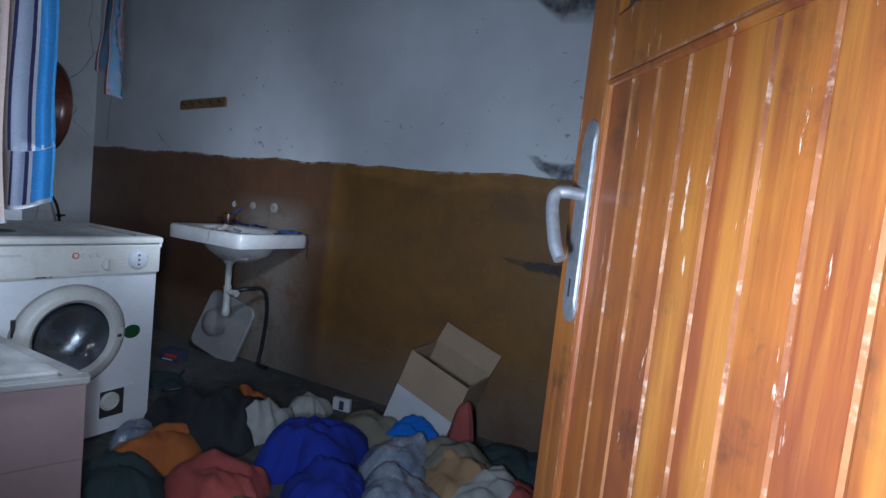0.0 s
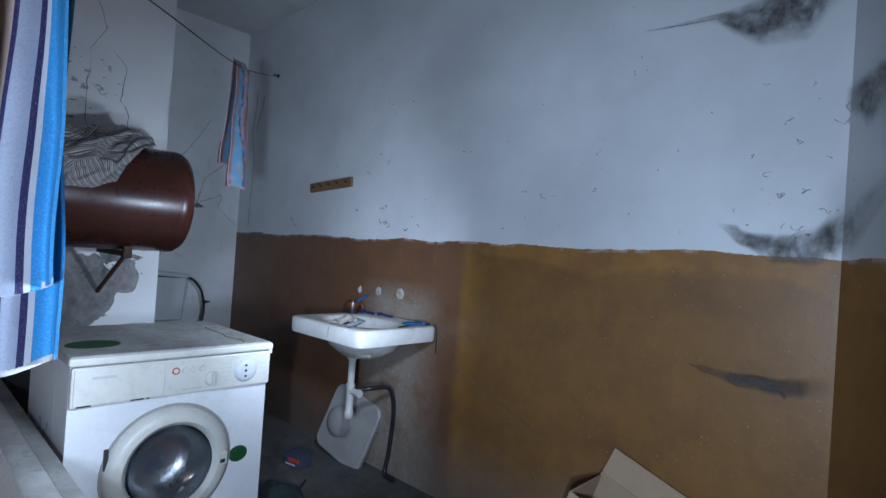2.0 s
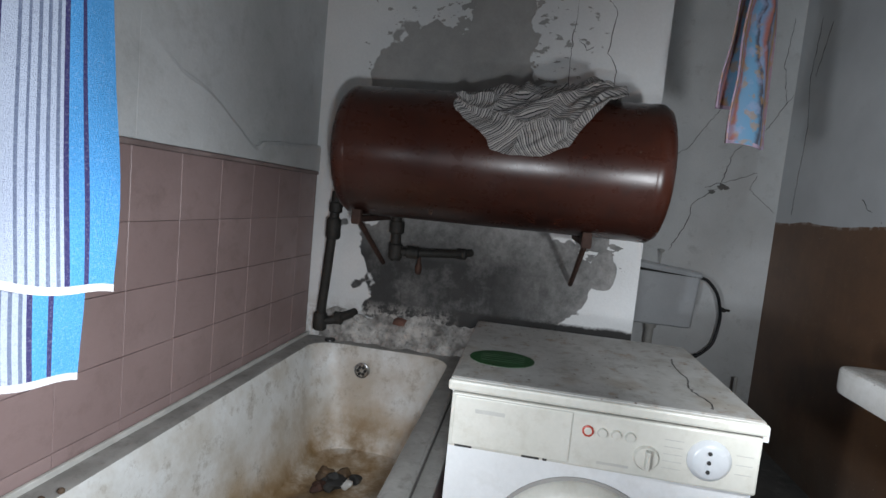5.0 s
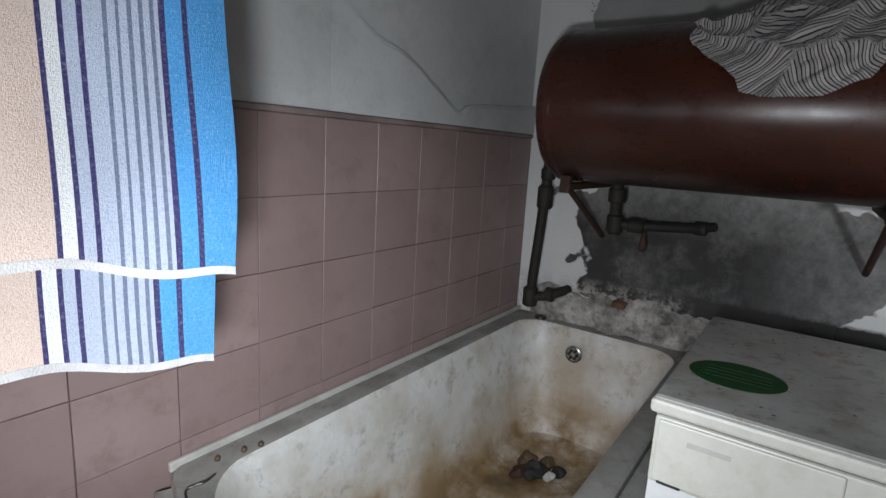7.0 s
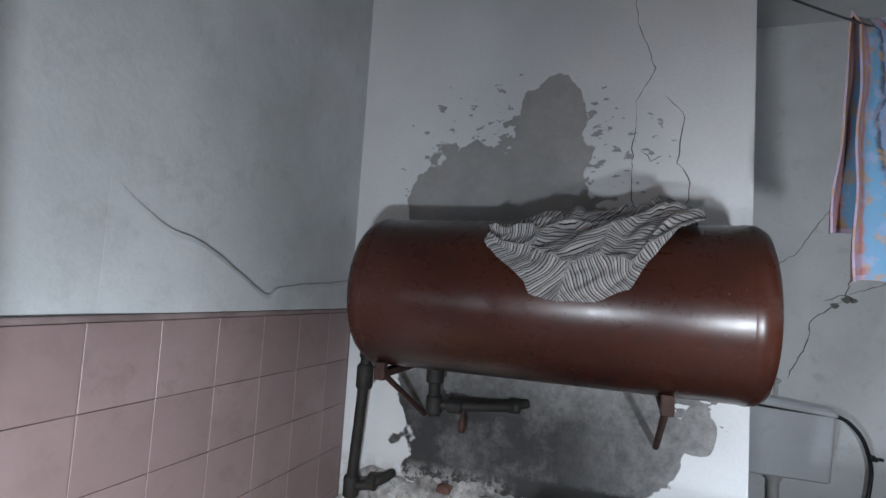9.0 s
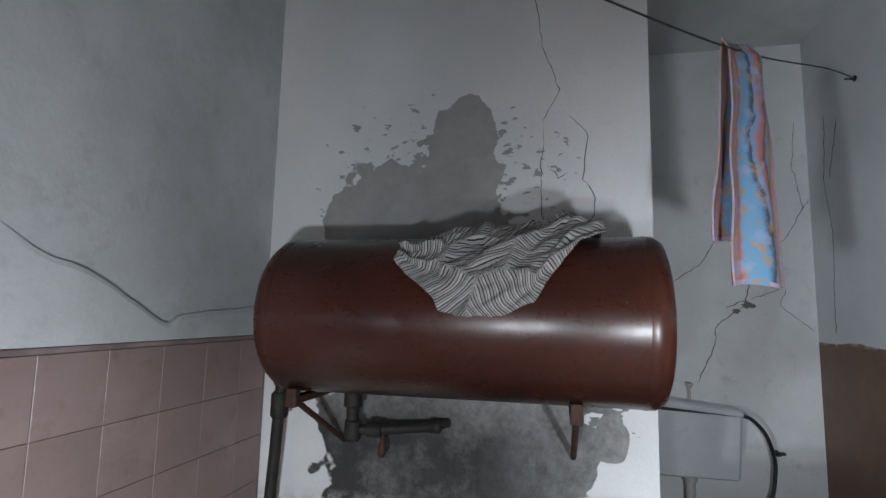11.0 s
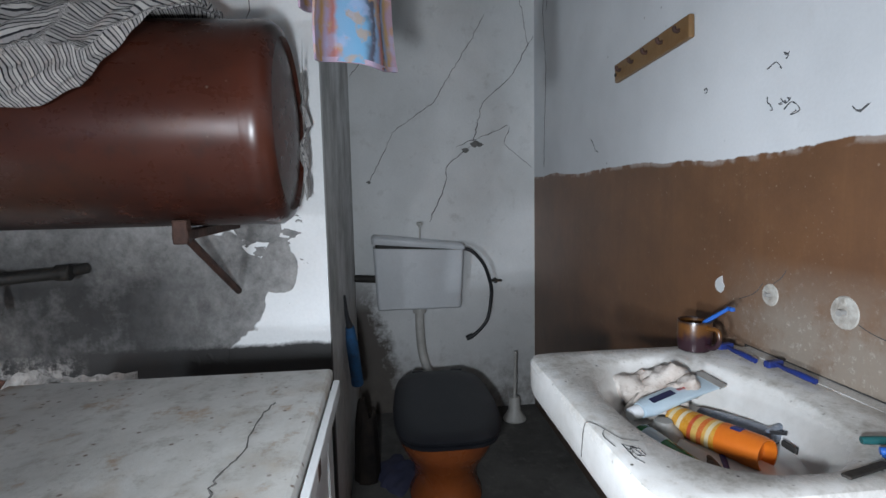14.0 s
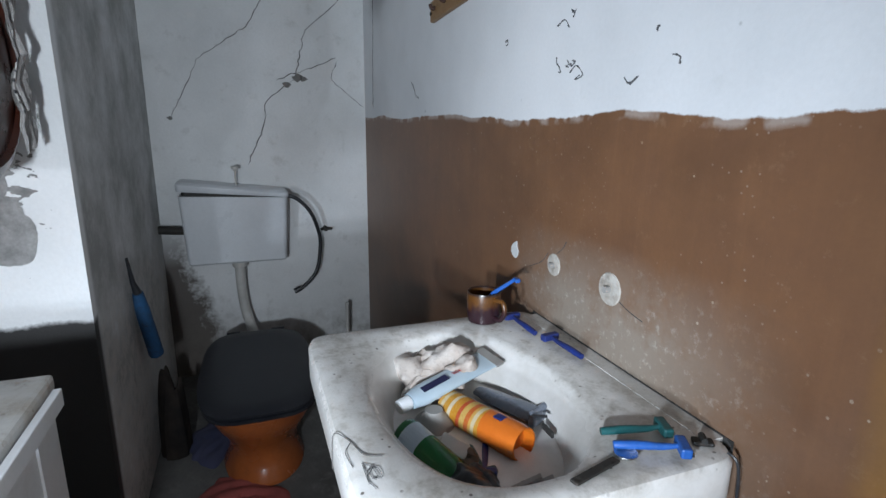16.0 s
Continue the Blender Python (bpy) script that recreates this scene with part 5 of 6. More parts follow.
def razor(name_label, x, y, turn, material, z=Z + 0.0, length=0.082, group="razors"):
    r = thing("razor", name_label, "razor", (x, y, z), turn, group)
    part("handle", tube(curve_path([(0.0, 0, 0.008), (length * 0.4, 0, 0.011), (length * 0.75, 0, 0.012), (length, 0, 0.016)], 5), [0.0062, 0.0064, 0.0068, 0.007, 0.007, 0.0068, 0.0066, 0.0064, 0.006, 0.0058, 0.0055, 0.005, 0.0045, 0.0042, 0.004, 0.004][:16], 10), material, r, smooth=True)
    head = part("head", box(length - 0.004, -0.021, 0.006, length + 0.010, 0.021, 0.022, 0.003), material, r)
    r.scale = (0.95, 0.8, 0.8)
    part("blade", box(length + 0.0102, -0.019, 0.010, length + 0.012, 0.019, 0.016), M_CHROME, head)
    return r


razor("dark blue disposable razor lying along the wall", 1.745, 2.935, 184, M_NAVY, length=0.085)
razor("blue disposable razor lying along the wall", 1.86, 2.958, 188, M_NAVY, length=0.085)
razor("dark teal disposable razor on the basin rim", 2.055, 2.852, 72, M_TEAL)
razor("blue disposable razor on the basin rim", 2.085, 2.848, 62, M_BLUE, z=Z + 0.001)
sp = thing("spoon", "small steel spoon with a dark handle", "spoon", (2.125, 2.765, Z), 105)
part("handle", box(0.0, -0.006, 0.001, 0.075, 0.006, 0.005, 0.002), M_IRON, sp)
part("bowl", turned([(0.002, 0.0), (0.010, 0.001), (0.0145, 0.005), (0.014, 0.006), (0.009, 0.003), (0.002, 0.002)], 16, "z", (0.092, 0, 0)), M_CHROME, sp, smooth=True)
corner_wire = curve_path([(2.138, 2.975, Z + 0.002), (2.149, 2.978, Z - 0.004), (2.152, 2.982, Z - 0.03), (2.151, 2.985, Z - 0.09), (2.148, 2.99, Z - 0.13)], 5)
tagged(part("wire", tube(corner_wire, 0.002, 8), M_BLACK, smooth=True), "short black wire hanging down the basin's corner", "wire")
clip = thing("metal_clip", "small dark metal clip at the basin's edge", "clip", (2.112, 2.962, Z), 60)
part("plate", box(-0.013, -0.008, 0.0, 0.013, 0.008, 0.006, 0.003), M_IRON, clip)
part("spring", turned([(0.004, -0.008), (0.004, 0.008)], 10, "y", (0.0, 0, 0.008)), M_IRON, clip)
pin = tagged(part("hair_clip", box(-0.012, -0.0025, 0, 0.012, 0.0025, 0.003, 0.001), M_BLACK), "tiny dark hair clip in the basin", "hair clip")
pin.location, pin.rotation_euler = (1.925, 2.842, Z - 0.045), (radians(35), 0, radians(70))


def crumple(name, label, category, x, y, z, rx, ry, h, material, seed, fold=9.0, group="", sharp=1.0):
    """A crumpled cloth or bag: a folded cap with a ragged outline, closed below."""
    rings, n, m = [], 64, 20
    c0, s0 = math.cos(seed * 1.3), math.sin(seed * 1.3)
    for j in range(m + 1):
        f = j / m
        ring = []
        for i in range(n):
            a = 2 * math.pi * i / n
            c, s = math.cos(a), math.sin(a)
            edge = 1 + 0.32 * noise.noise(Vector((c * 1.5, s * 1.5, seed))) + 0.12 * noise.noise(Vector((c * 4, s * 4, seed + 5)))
            q = f * edge
            px, py = rx * q * c, ry * q * s
            w = abs(noise.noise(Vector(((px * c0 + py * s0) * fold * 0.55, (py * c0 - px * s0) * fold * 1.25, seed * 1.7)))) + 0.2 * abs(noise.noise(Vector((px * fold * 1.9, py * fold * 1.9, seed))))
            up = h * (max(0.0, 1 - f ** 2.4) ** 0.6) * (0.72 + 0.28 * noise.noise(Vector((px * 4, py * 4, seed + 2)))) + h * 0.55 * sharp * (w - 0.2) * (1 - f ** 4) + h * 0.07 * sharp * (1 - f ** 4) * (1 - 3.2 * abs(noise.noise(Vector((px * fold * 0.8 + 7, py * fold * 1.5 + px * 6, seed * 0.7)))))
            ring.append((px, py, max(0.006 * (1 - f), up)))
        rings.append(ring)
    bm = bmesh.new()
    lay = bm.loops.layers.uv.new("uv")
    top = bm.verts.new((0, 0, rings[1][0][2]))
    rows = [[bm.verts.new(p) for p in r] for r in rings[1:]]
    for i in range(n):
        bm.faces.new((top, rows[0][i], rows[0][(i + 1) % n]))
    for a, b in zip(rows, rows[1:]):
        for i in range(n):
            k = (i + 1) % n
            bm.faces.new((a[i], b[i], b[k], a[k]))
    bm.faces.new(rows[-1])
    for f in bm.faces:
        for l in f.loops:
            l[lay].uv = (l.vert.co.x, l.vert.co.y)
    ob = part(name, bm, material, None, smooth=True)
    ob.location = (x, y, z)
    return tagged(ob, label, category, group)


M_DIRTYCLOTH = grimy("dirty_white_cloth", (0.64, 0.60, 0.56), (0.42, 0.35, 0.30), 0.95, 22, dirt=(0.14, 0.10, 0.08), dirt_amount=0.6, relief=0.4, fine=400)


def rolled_cloth(name, label, category, place, rolls, material):
    """A twisted heap of cloth: thick uneven rolls pressed together, as one mesh."""
    bm = bmesh.new()
    for k, (points, width) in enumerate(rolls):
        path = curve_path(points, 7)
        lump = tube(path, [width * (0.55 + 0.45 * math.sin(math.pi * (0.12 + 0.8 * i / (len(path) - 1)))) * (1 + 0.3 * noise.noise(Vector((i * 0.5, k, 2)))) for i in range(len(path))], 20)
        lump.normal_update()
        for v in lump.verts:
            v.co += v.normal * width * (0.30 * noise.noise(v.co * 48 + Vector((k, 0, 0))) - 0.55 * max(0.0, 0.16 - abs(noise.noise(v.co * 26 + Vector((0, k, 7))))) / 0.16 * 0.6)
        me = bpy.data.meshes.new("roll")
        lump.to_mesh(me)
        lump.free()
        bm.from_mesh(me)
        bpy.data.meshes.remove(me)
    ob = part(name, bm, material, None, smooth=True)
    ob.location = place
    return tagged(ob, label, category)


ROLLS = ((((-0.06, -0.02, 0.03), (-0.045, 0.035, 0.06), (0.0, 0.05, 0.07), (0.02, 0.015, 0.075), (-0.015, -0.01, 0.07)), 0.021),
         (((-0.065, -0.03, 0.02), (-0.03, -0.05, 0.05), (0.015, -0.035, 0.06), (0.03, 0.0, 0.05)), 0.022),
         (((0.0, 0.06, 0.075), (0.02, 0.03, 0.088), (0.03, -0.02, 0.06), (0.045, -0.06, 0.03)), 0.019),
         (((0.03, 0.065, 0.065), (0.055, 0.04, 0.075), (0.06, 0.0, 0.05), (0.055, -0.035, 0.02)), 0.02),
         (((-0.05, 0.0, 0.02), (0.0, 0.0, 0.03), (0.05, 0.0, 0.02)), 0.045))
rolled_cloth("cloth", "twisted dirty white cloth heaped in the basin", "cloth", (1.726, 2.74, Z - 0.098), ROLLS, M_DIRTYCLOTH)
# toothpaste tube
M_TUBE = grimy("pale_blue_toothpaste_tube", (0.50, 0.60, 0.66), (0.42, 0.52, 0.6), 0.35, 14, relief=0.05)
tp = thing("toothpaste_tube", "flattened pale blue toothpaste tube lying across the basin", "toothpaste tube", (1.835, 2.665, Z - 0.035), 0)
tp.rotation_euler = (radians(12), radians(-6), radians(112))
rings = []
for f, w, h in ((0.0, 0.014, 0.012), (0.02, 0.02, 0.013), (0.08, 0.021, 0.010), (0.14, 0.023, 0.006), (0.172, 0.025, 0.0018), (0.185, 0.025, 0.0015)):
    rings.append([(f, w * math.cos(a), h * math.sin(a)) for a in [2 * math.pi * k / 24 for k in range(24)]])
part("tube", loft(rings), M_TUBE, tp, smooth=True)
part("cap", turned([(0.010, -0.022), (0.011, -0.02), (0.0115, -0.002), (0.009, 0.0)], 16, "x"), M_CISTERN, tp, smooth=True)
part("seam", box(0.172, -0.026, -0.002, 0.19, 0.026, 0.002), M_GREYP, tp)
M_INK = grimy("navy_print", (0.01, 0.012, 0.05), (0.012, 0.014, 0.06), 0.5, 30)
M_INKRED = grimy("red_print", (0.4, 0.03, 0.03), (0.36, 0.03, 0.03), 0.5, 30)


def letters(text, size, material, parent, place, turn=(0, 0, 0), name="lettering"):
    cu = bpy.data.curves.new(name, "FONT")
    cu.body, cu.size, cu.extrude = text, size, 0.0002
    tmp = bpy.data.objects.new(name, cu)
    scene.collection.objects.link(tmp)
    me = bpy.data.meshes.new_from_object(tmp.evaluated_get(bpy.context.evaluated_depsgraph_get()))
    bpy.data.objects.remove(tmp)
    me.materials.clear()
    me.materials.append(material)
    ob = new(name, me)
    ob.parent, ob.location, ob.rotation_euler = parent, place, turn
    return ob


part("brand_bar", box(0.022, -0.009, 0.0125, 0.075, 0.003, 0.0135), M_INK, tp)
letters("WHITENING", 0.0095, M_INKRED, tp, (0.088, -0.005, 0.0112), (0, radians(3), 0))
# spray can
M_CAN = striped("yellow_orange_can_print", ((0.0, (0.55, 0.13, 0.02)), (0.12, (0.62, 0.36, 0.08)), (0.2, (0.65, 0.55, 0.35)), (0.3, (0.6, 0.3, 0.03)), (0.45, (0.7, 0.6, 0.42)), (0.55, (0.6, 0.28, 0.02)), (0.75, (0.5, 0.08, 0.02)), (0.85, (0.62, 0.4, 0.1))), 0.07, 1, 0.35)
M_CANO = grimy("orange_plastic_cap", (0.62, 0.16, 0.012), (0.55, 0.13, 0.012), 0.3, 20)
can = thing("spray_can", "orange and yellow aerosol can lying in the basin", "spray can", (1.82, 2.735, Z - 0.062))
can.rotation_euler = (0, radians(-2), radians(22))
lay_can = sheet(24, 10, lambda u, v: (0.09 * v, 0.0255 * math.cos(2 * math.pi * u), 0.0255 * math.sin(2 * math.pi * u)), 0, lambda u, v: (u, v * 0.09 + 0.02 * u))
part("body", lay_can, M_CAN, can, smooth=True)
part("shoulder", turned([(0.006, -0.004), (0.022, -0.003), (0.0255, 0.0)], 24, "x"), M_CHROME, can, smooth=True)
part("cap", turned([(0.0262, 0.09), (0.0262, 0.15), (0.0245, 0.158), (0.0225, 0.158), (0.0222, 0.14), (0.008, 0.138)], 28, "x"), M_CANO, can, "orange plastic cap", smooth=True)
part("badge", box(0.105, -0.009, 0.024, 0.122, 0.005, 0.0272, 0.002), M_NAVY, can)
# grey brush or comb, green bottle, bulb, box, pegs
gb = thing("hair_brush", "grey translucent plastic brush lying in the basin", "brush", (1.79, 2.80, Z - 0.075), 28)
M_GREYT = grimy("blue_grey_plastic", (0.24, 0.27, 0.33), (0.17, 0.2, 0.25), 0.25, 20, own=True)
part("back", loft([[(f, w * math.cos(a), 0.012 + h * math.sin(a)) for a in [2 * math.pi * k / 16 for k in range(16)]] for f, w, h in ((0.0, 0.012, 0.006), (0.03, 0.02, 0.008), (0.08, 0.024, 0.009), (0.115, 0.022, 0.009), (0.125, 0.015, 0.006))]), M_GREYT, gb, smooth=True)
part("end_bar", box(0.118, -0.026, 0.004, 0.13, 0.026, 0.03, 0.004), M_GREYT, gb)
M_BOTTLE = grimy("green_plastic_bottle", (0.012, 0.14, 0.03), (0.01, 0.10, 0.025), 0.2, 14, own=True)
bot = thing("bottle", "small green plastic bottle lying in the basin", "bottle", (1.872, 2.645, Z - 0.06))
bot.rotation_euler = (0, radians(12), radians(25))
part("body", turned([(0.008, -0.002), (0.021, 0.0), (0.0235, 0.006), (0.0235, 0.10), (0.018, 0.12), (0.010, 0.128), (0.010, 0.14)], 26, "x"), M_BOTTLE, bot, smooth=True)
part("label", turned([(0.0238, 0.012), (0.0238, 0.045)], 26, "x", cap=False), M_TUBE, bot, "pale worn paper label")
part("cap", turned([(0.0115, 0.138), (0.0115, 0.156), (0.009, 0.158)], 18, "x"), M_BLACK, bot, smooth=True)
bulb = thing("glass_jar", "dusty grey glass jar in the basin", "jar", (1.848, 2.70, Z - 0.118))
part("body", turned([(0.02, 0), (0.034, 0.012), (0.038, 0.03), (0.03, 0.052), (0.016, 0.064), (0.014, 0.07)], 26, "z"), M_GREYP, bulb, smooth=True)
sb = tagged(part("soap_box", box(-0.022, -0.014, 0, 0.022, 0.014, 0.02, 0.003), M_PVC), "small grey-white box in the basin", "box")
sb.location, sb.rotation_euler = (1.922, 2.70, Z - 0.078), (radians(10), radians(20), radians(50))
rnd = random.Random(91)
hair = bmesh.new()
for k in range(6):
    x0, y0 = 2.022 + rnd.uniform(-0.014, 0.014), 2.563 + rnd.uniform(-0.006, 0.006)
    strand = tube(curve_path([(x0 + 0.012 * i * rnd.uniform(-0.6, 1.0), y0 + rnd.uniform(-0.008, 0.008), Z + 0.0008) for i in range(4)], 5), 0.00035, 4)
    me = bpy.data.meshes.new("strand")
    strand.to_mesh(me)
    strand.free()
    hair.from_mesh(me)
    bpy.data.meshes.remove(me)
tagged(part("hair", hair, M_BLACK), "tangle of dark hair on the basin rim", "hair", kind="stuff")
crumple("scrap", "brown crumpled scrap in the basin", "scrap", 1.945, 2.718, Z - 0.09, 0.026, 0.024, 0.03, M_RUST, 7, fold=40)
razor("blue disposable razor in the bottom of the basin", 1.91, 2.76, -25, M_NAVY, z=Z - 0.085)
razor("teal disposable razor in the bottom of the basin", 1.90, 2.735, -5, M_TEAL, z=Z - 0.087)
crumple("paper", "crumpled stained paper in the bottom of the basin", "paper", 1.93, 2.722, Z - 0.146, 0.08, 0.05, 0.062, M_DIRTYCLOTH, 61, fold=24)
crumple("sponge", "black sponge in the basin", "sponge", 1.995, 2.705, Z - 0.09, 0.05, 0.04, 0.04, M_BLACK, 12, fold=30)
for dx in (0, 0.014):
    pg = thing("clothes_peg", "grey plastic clothes peg in the basin", "clothes peg", (2.035 + dx * 0.5, 2.755 + dx, Z - 0.07), 75, "clothes pegs")
    pg.rotation_euler = (0, radians(-25), radians(75))
    part("leg", box(-0.03, -0.0045, 0, 0.03, 0.0045, 0.004, 0.0012), M_GREYP, pg)
    part("leg", box(-0.03, -0.0045, 0.006, 0.03, 0.0045, 0.010, 0.0012), M_GREYP, pg)
    part("spring", turned([(0.004, -0.006), (0.004, 0.006)], 10, "y", (0.004, 0, 0.005)), M_CHROME, pg)

# ---- toilet corner ----
toilet = thing("toilet", "orange-brown ceramic toilet with closed black lid", "toilet", (0.74, 2.445, GROUND))
toilet.scale = (1.12, 1.18, 0.9)


def egg(cx, rx, ry, z, back=0.8, n=40):
    out = []
    for k in range(n):
        a = 2 * math.pi * k / n
        c, s = math.cos(a), math.sin(a)
        out.append((cx + (rx if c > 0 else rx * back) * c, ry * s, z))
    return out


part("pedestal", loft([egg(0.0, 0.17, 0.115, 0.0), egg(0.0, 0.17, 0.115, 0.015), egg(0.0, 0.145, 0.1, 0.05), egg(0.0, 0.135, 0.095, 0.10), egg(0.01, 0.15, 0.105, 0.16), egg(0.02, 0.19, 0.13, 0.22), egg(0.02, 0.225, 0.15, 0.28), egg(0.02, 0.235, 0.155, 0.325), egg(0.02, 0.225, 0.15, 0.332)]), M_ORANGE, toilet, smooth=True)


def lid_ring(grow, z):
    pts = []
    for k in range(44):
        a = 2 * math.pi * k / 44
        c, s = math.cos(a), math.sin(a)
        x = 0.02 + (0.235 + grow) * math.copysign(abs(c) ** 0.66, c) if c > 0 else 0.02 + (0.27 + grow) * math.copysign(abs(c) ** 0.38, c)
        w = 0.158 + grow - (0.022 * max(0.0, (-x) / 0.27) ** 1.2 if x < 0 else 0)
        pts.append((x, w * math.copysign(abs(s) ** 0.5, s), z))
    return pts


seat = part("seat", loft([lid_ring(-0.012, 0.0), lid_ring(0.0, 0.006), lid_ring(0.0, 0.018), lid_ring(-0.008, 0.022)]), M_SEAT, toilet, smooth=True)
seat.location, seat.rotation_euler = (0, 0, 0.345), (0, radians(5), 0)
lid = part("lid", loft([lid_ring(-0.008, 0.0), lid_ring(0.003, 0.005), lid_ring(0.003, 0.014), lid_ring(-0.006, 0.021), lid_ring(-0.05, 0.026), lid_ring(-0.13, 0.027)]), M_SEAT, toilet, smooth=True)
lid.location, lid.rotation_euler = (0, 0, 0.37), (0, radians(5.5), 0)
for y in (-0.07, 0.07):
    part("hinge", turned([(0.012, -0.02), (0.012, 0.02)], 12, "y", (-0.255, y, 0.40)), M_SEAT, toilet, smooth=True)

cis = thing("cistern", "white plastic toilet cistern with crooked lid on the wall", "cistern", (0.0, 2.398, 0.635))


def cring(w, d, z, tilt=0.0, r=0.02):
    return [(x + d / 2 + 0.003, y, z - tilt * y) for x, y in rounded(d, w, r, 5)]


part("tank", loft([cring(0.395, 0.13, 0.0), cring(0.405, 0.138, 0.008), cring(0.43, 0.15, 0.27, 0.035), cring(0.432, 0.151, 0.293, 0.04)]), M_CISTERN, cis, smooth=True)
# near-black filler added in place of the shade under the lid
part("gap_shade", loft([cring(0.41, 0.135, 0.285, 0.04), cring(0.41, 0.135, 0.31, 0.09)]), M_DARK, cis)
part("lid", loft([cring(0.44, 0.157, 0.304, 0.085), cring(0.444, 0.160, 0.309, 0.095), cring(0.444, 0.160, 0.326, 0.115), cring(0.43, 0.15, 0.336, 0.115)]), M_CISTERN, cis, smooth=True)
part("plunger", turned([(0.004, 0.32), (0.004, 0.395), (0.008, 0.40), (0.015, 0.405), (0.016, 0.414), (0.008, 0.418)], 16, "z", (0.08, 0.01, 0)), M_PVC, cis, smooth=True)
part("flush_pipe", tube(curve_path([(0.08, 0.0, 0.0), (0.08, 0.0, -0.12), (0.085, 0.008, -0.22), (0.12, 0.025, -0.29), (0.22, 0.04, -0.31), (0.42, 0.045, -0.32)], 6), 0.022, 16), M_PVC, cis, smooth=True)
part("pipe_nut", turned([(0.03, -0.02), (0.033, -0.015), (0.033, 0.002), (0.026, 0.008)], 20, "z", (0.08, 0, -0.008)), M_PVC, cis, smooth=True)
part("inlet_stub", tube([(0.075, -0.21, 0.145), (0.07, -0.25, 0.147), (0.06, -0.31, 0.15)], 0.018, 12), M_IRON, cis, smooth=True)
hs = curve_path([(0.13, 2.612, 0.925), (0.13, 2.66, 0.905), (0.12, 2.715, 0.84), (0.10, 2.75, 0.74), (0.095, 2.752, 0.66), (0.10, 2.73, 0.56), (0.11, 2.67, 0.495), (0.115, 2.63, 0.478)], 6)
hose_b = tagged(part("inlet_hose", tube(hs, 0.0085, 10), M_BLACK, smooth=True), "black inlet hose hanging loose from the cistern", "hose")
part("hose_nut", tube([(0.112, 2.655, 0.488), (0.116, 2.625, 0.476)], 0.013, 10), M_BLACK, hose_b)
tapw = thing("stop_tap", "small dark wall tap", "tap", (0.0, 2.79, 0.744))
part("spout", turned([(0.012, 0.0), (0.012, 0.03), (0.008, 0.05)], 12, "x"), M_IRON, tapw, smooth=True)
part("lever", box(0.03, -0.025, -0.004, 0.045, 0.03, 0.008, 0.003), M_IRON, tapw)
tbr = thing("toilet_brush", "grey plastic toilet brush standing in the corner", "toilet brush", (0.17, 2.85, GROUND))
part("stick", tube([(0.0, 0, 0.10), (-0.005, 0.005, 0.2), (-0.01, 0.008, 0.34)], [0.008, 0.007, 0.009], 10), M_PVC, tbr, smooth=True)
part("holder", turned([(0.055, 0.0), (0.058, 0.006), (0.03, 0.05), (0.026, 0.11), (0.022, 0.115)], 20, "z"), M_PVC, tbr, smooth=True)
M_DIRTBLUE = grimy("dirty_blue_plastic", (0.02, 0.085, 0.2), (0.02, 0.05, 0.10), 0.6, 18, dirt=(0.03, 0.025, 0.022), dirt_amount=0.8)
bt = thing("blue_tube", "blue plastic tube hanging on the chimney side", "tube", (0.69, 2.11, 0.60))
part("sleeve", tube([(0.06, 0.0, 0.12), (0.04, 0.003, 0.06), (-0.05, 0.012, -0.13)], [0.016, 0.022, 0.024], 14), M_DIRTBLUE, bt, smooth=True)
part("neck", tube([(0.09, -0.012, 0.24), (0.07, -0.008, 0.16), (0.06, 0.0, 0.12)], [0.004, 0.008, 0.013], 10), M_BLACK, bt, smooth=True)
M_WETRAG = grimy("sooty_wet_rag", (0.012, 0.011, 0.011), (0.03, 0.024, 0.02), 0.95, 14, relief=0.5, fine=260, shine=0.1)
crumple("dark_rag", "dark wet rag heaped against the chimney side", "rag", 0.62, 2.15, GROUND, 0.055, 0.045, 0.42, M_WETRAG, 21, fold=14)
M_REDRAG = grimy("faded_red_cloth", (0.28, 0.06, 0.05), (0.2, 0.045, 0.04), 0.95, 14, relief=0.4, fine=300)
M_NAVYC = grimy("navy_cloth", (0.03, 0.035, 0.08), (0.05, 0.05, 0.09), 0.95, 14, relief=0.4, fine=300)
crumple("rag", "faded red rag on the floor by the toilet", "rag", 0.98, 2.36, GROUND, 0.16, 0.13, 0.03, M_REDRAG, 23, fold=14)
crumple("rag", "dark blue rag on the floor by the toilet", "rag", 0.60, 2.26, GROUND, 0.14, 0.08, 0.03, M_NAVYC, 24, fold=14)

# ---- clothes lines and towels ----
M_LINE = grimy("dark_cord", (0.02, 0.02, 0.022), (0.04, 0.04, 0.04), 0.8, 60)
cord = curve_path([(0.475, 2.992, 2.35), (1.08, 2.62, 2.135), (1.645, 2.185, 1.945), (2.2, 1.70, 1.85), (2.66, 1.25, 1.80), (2.95, 1.265, 1.80), (3.15, 1.11, 1.83), (3.50, 0.80, 2.0)], 8)
line = tagged(part("clothes_line", tube(cord, 0.0021, 6), M_LINE), "thin dark clothes line strung across the room", "clothes line")
part("wall_hook", turned([(0.004, -0.03), (0.005, 0.0), (0.012, 0.004), (0.012, 0.01)], 10, "y", (0.475, 2.985, 2.35)), M_IRON, line)


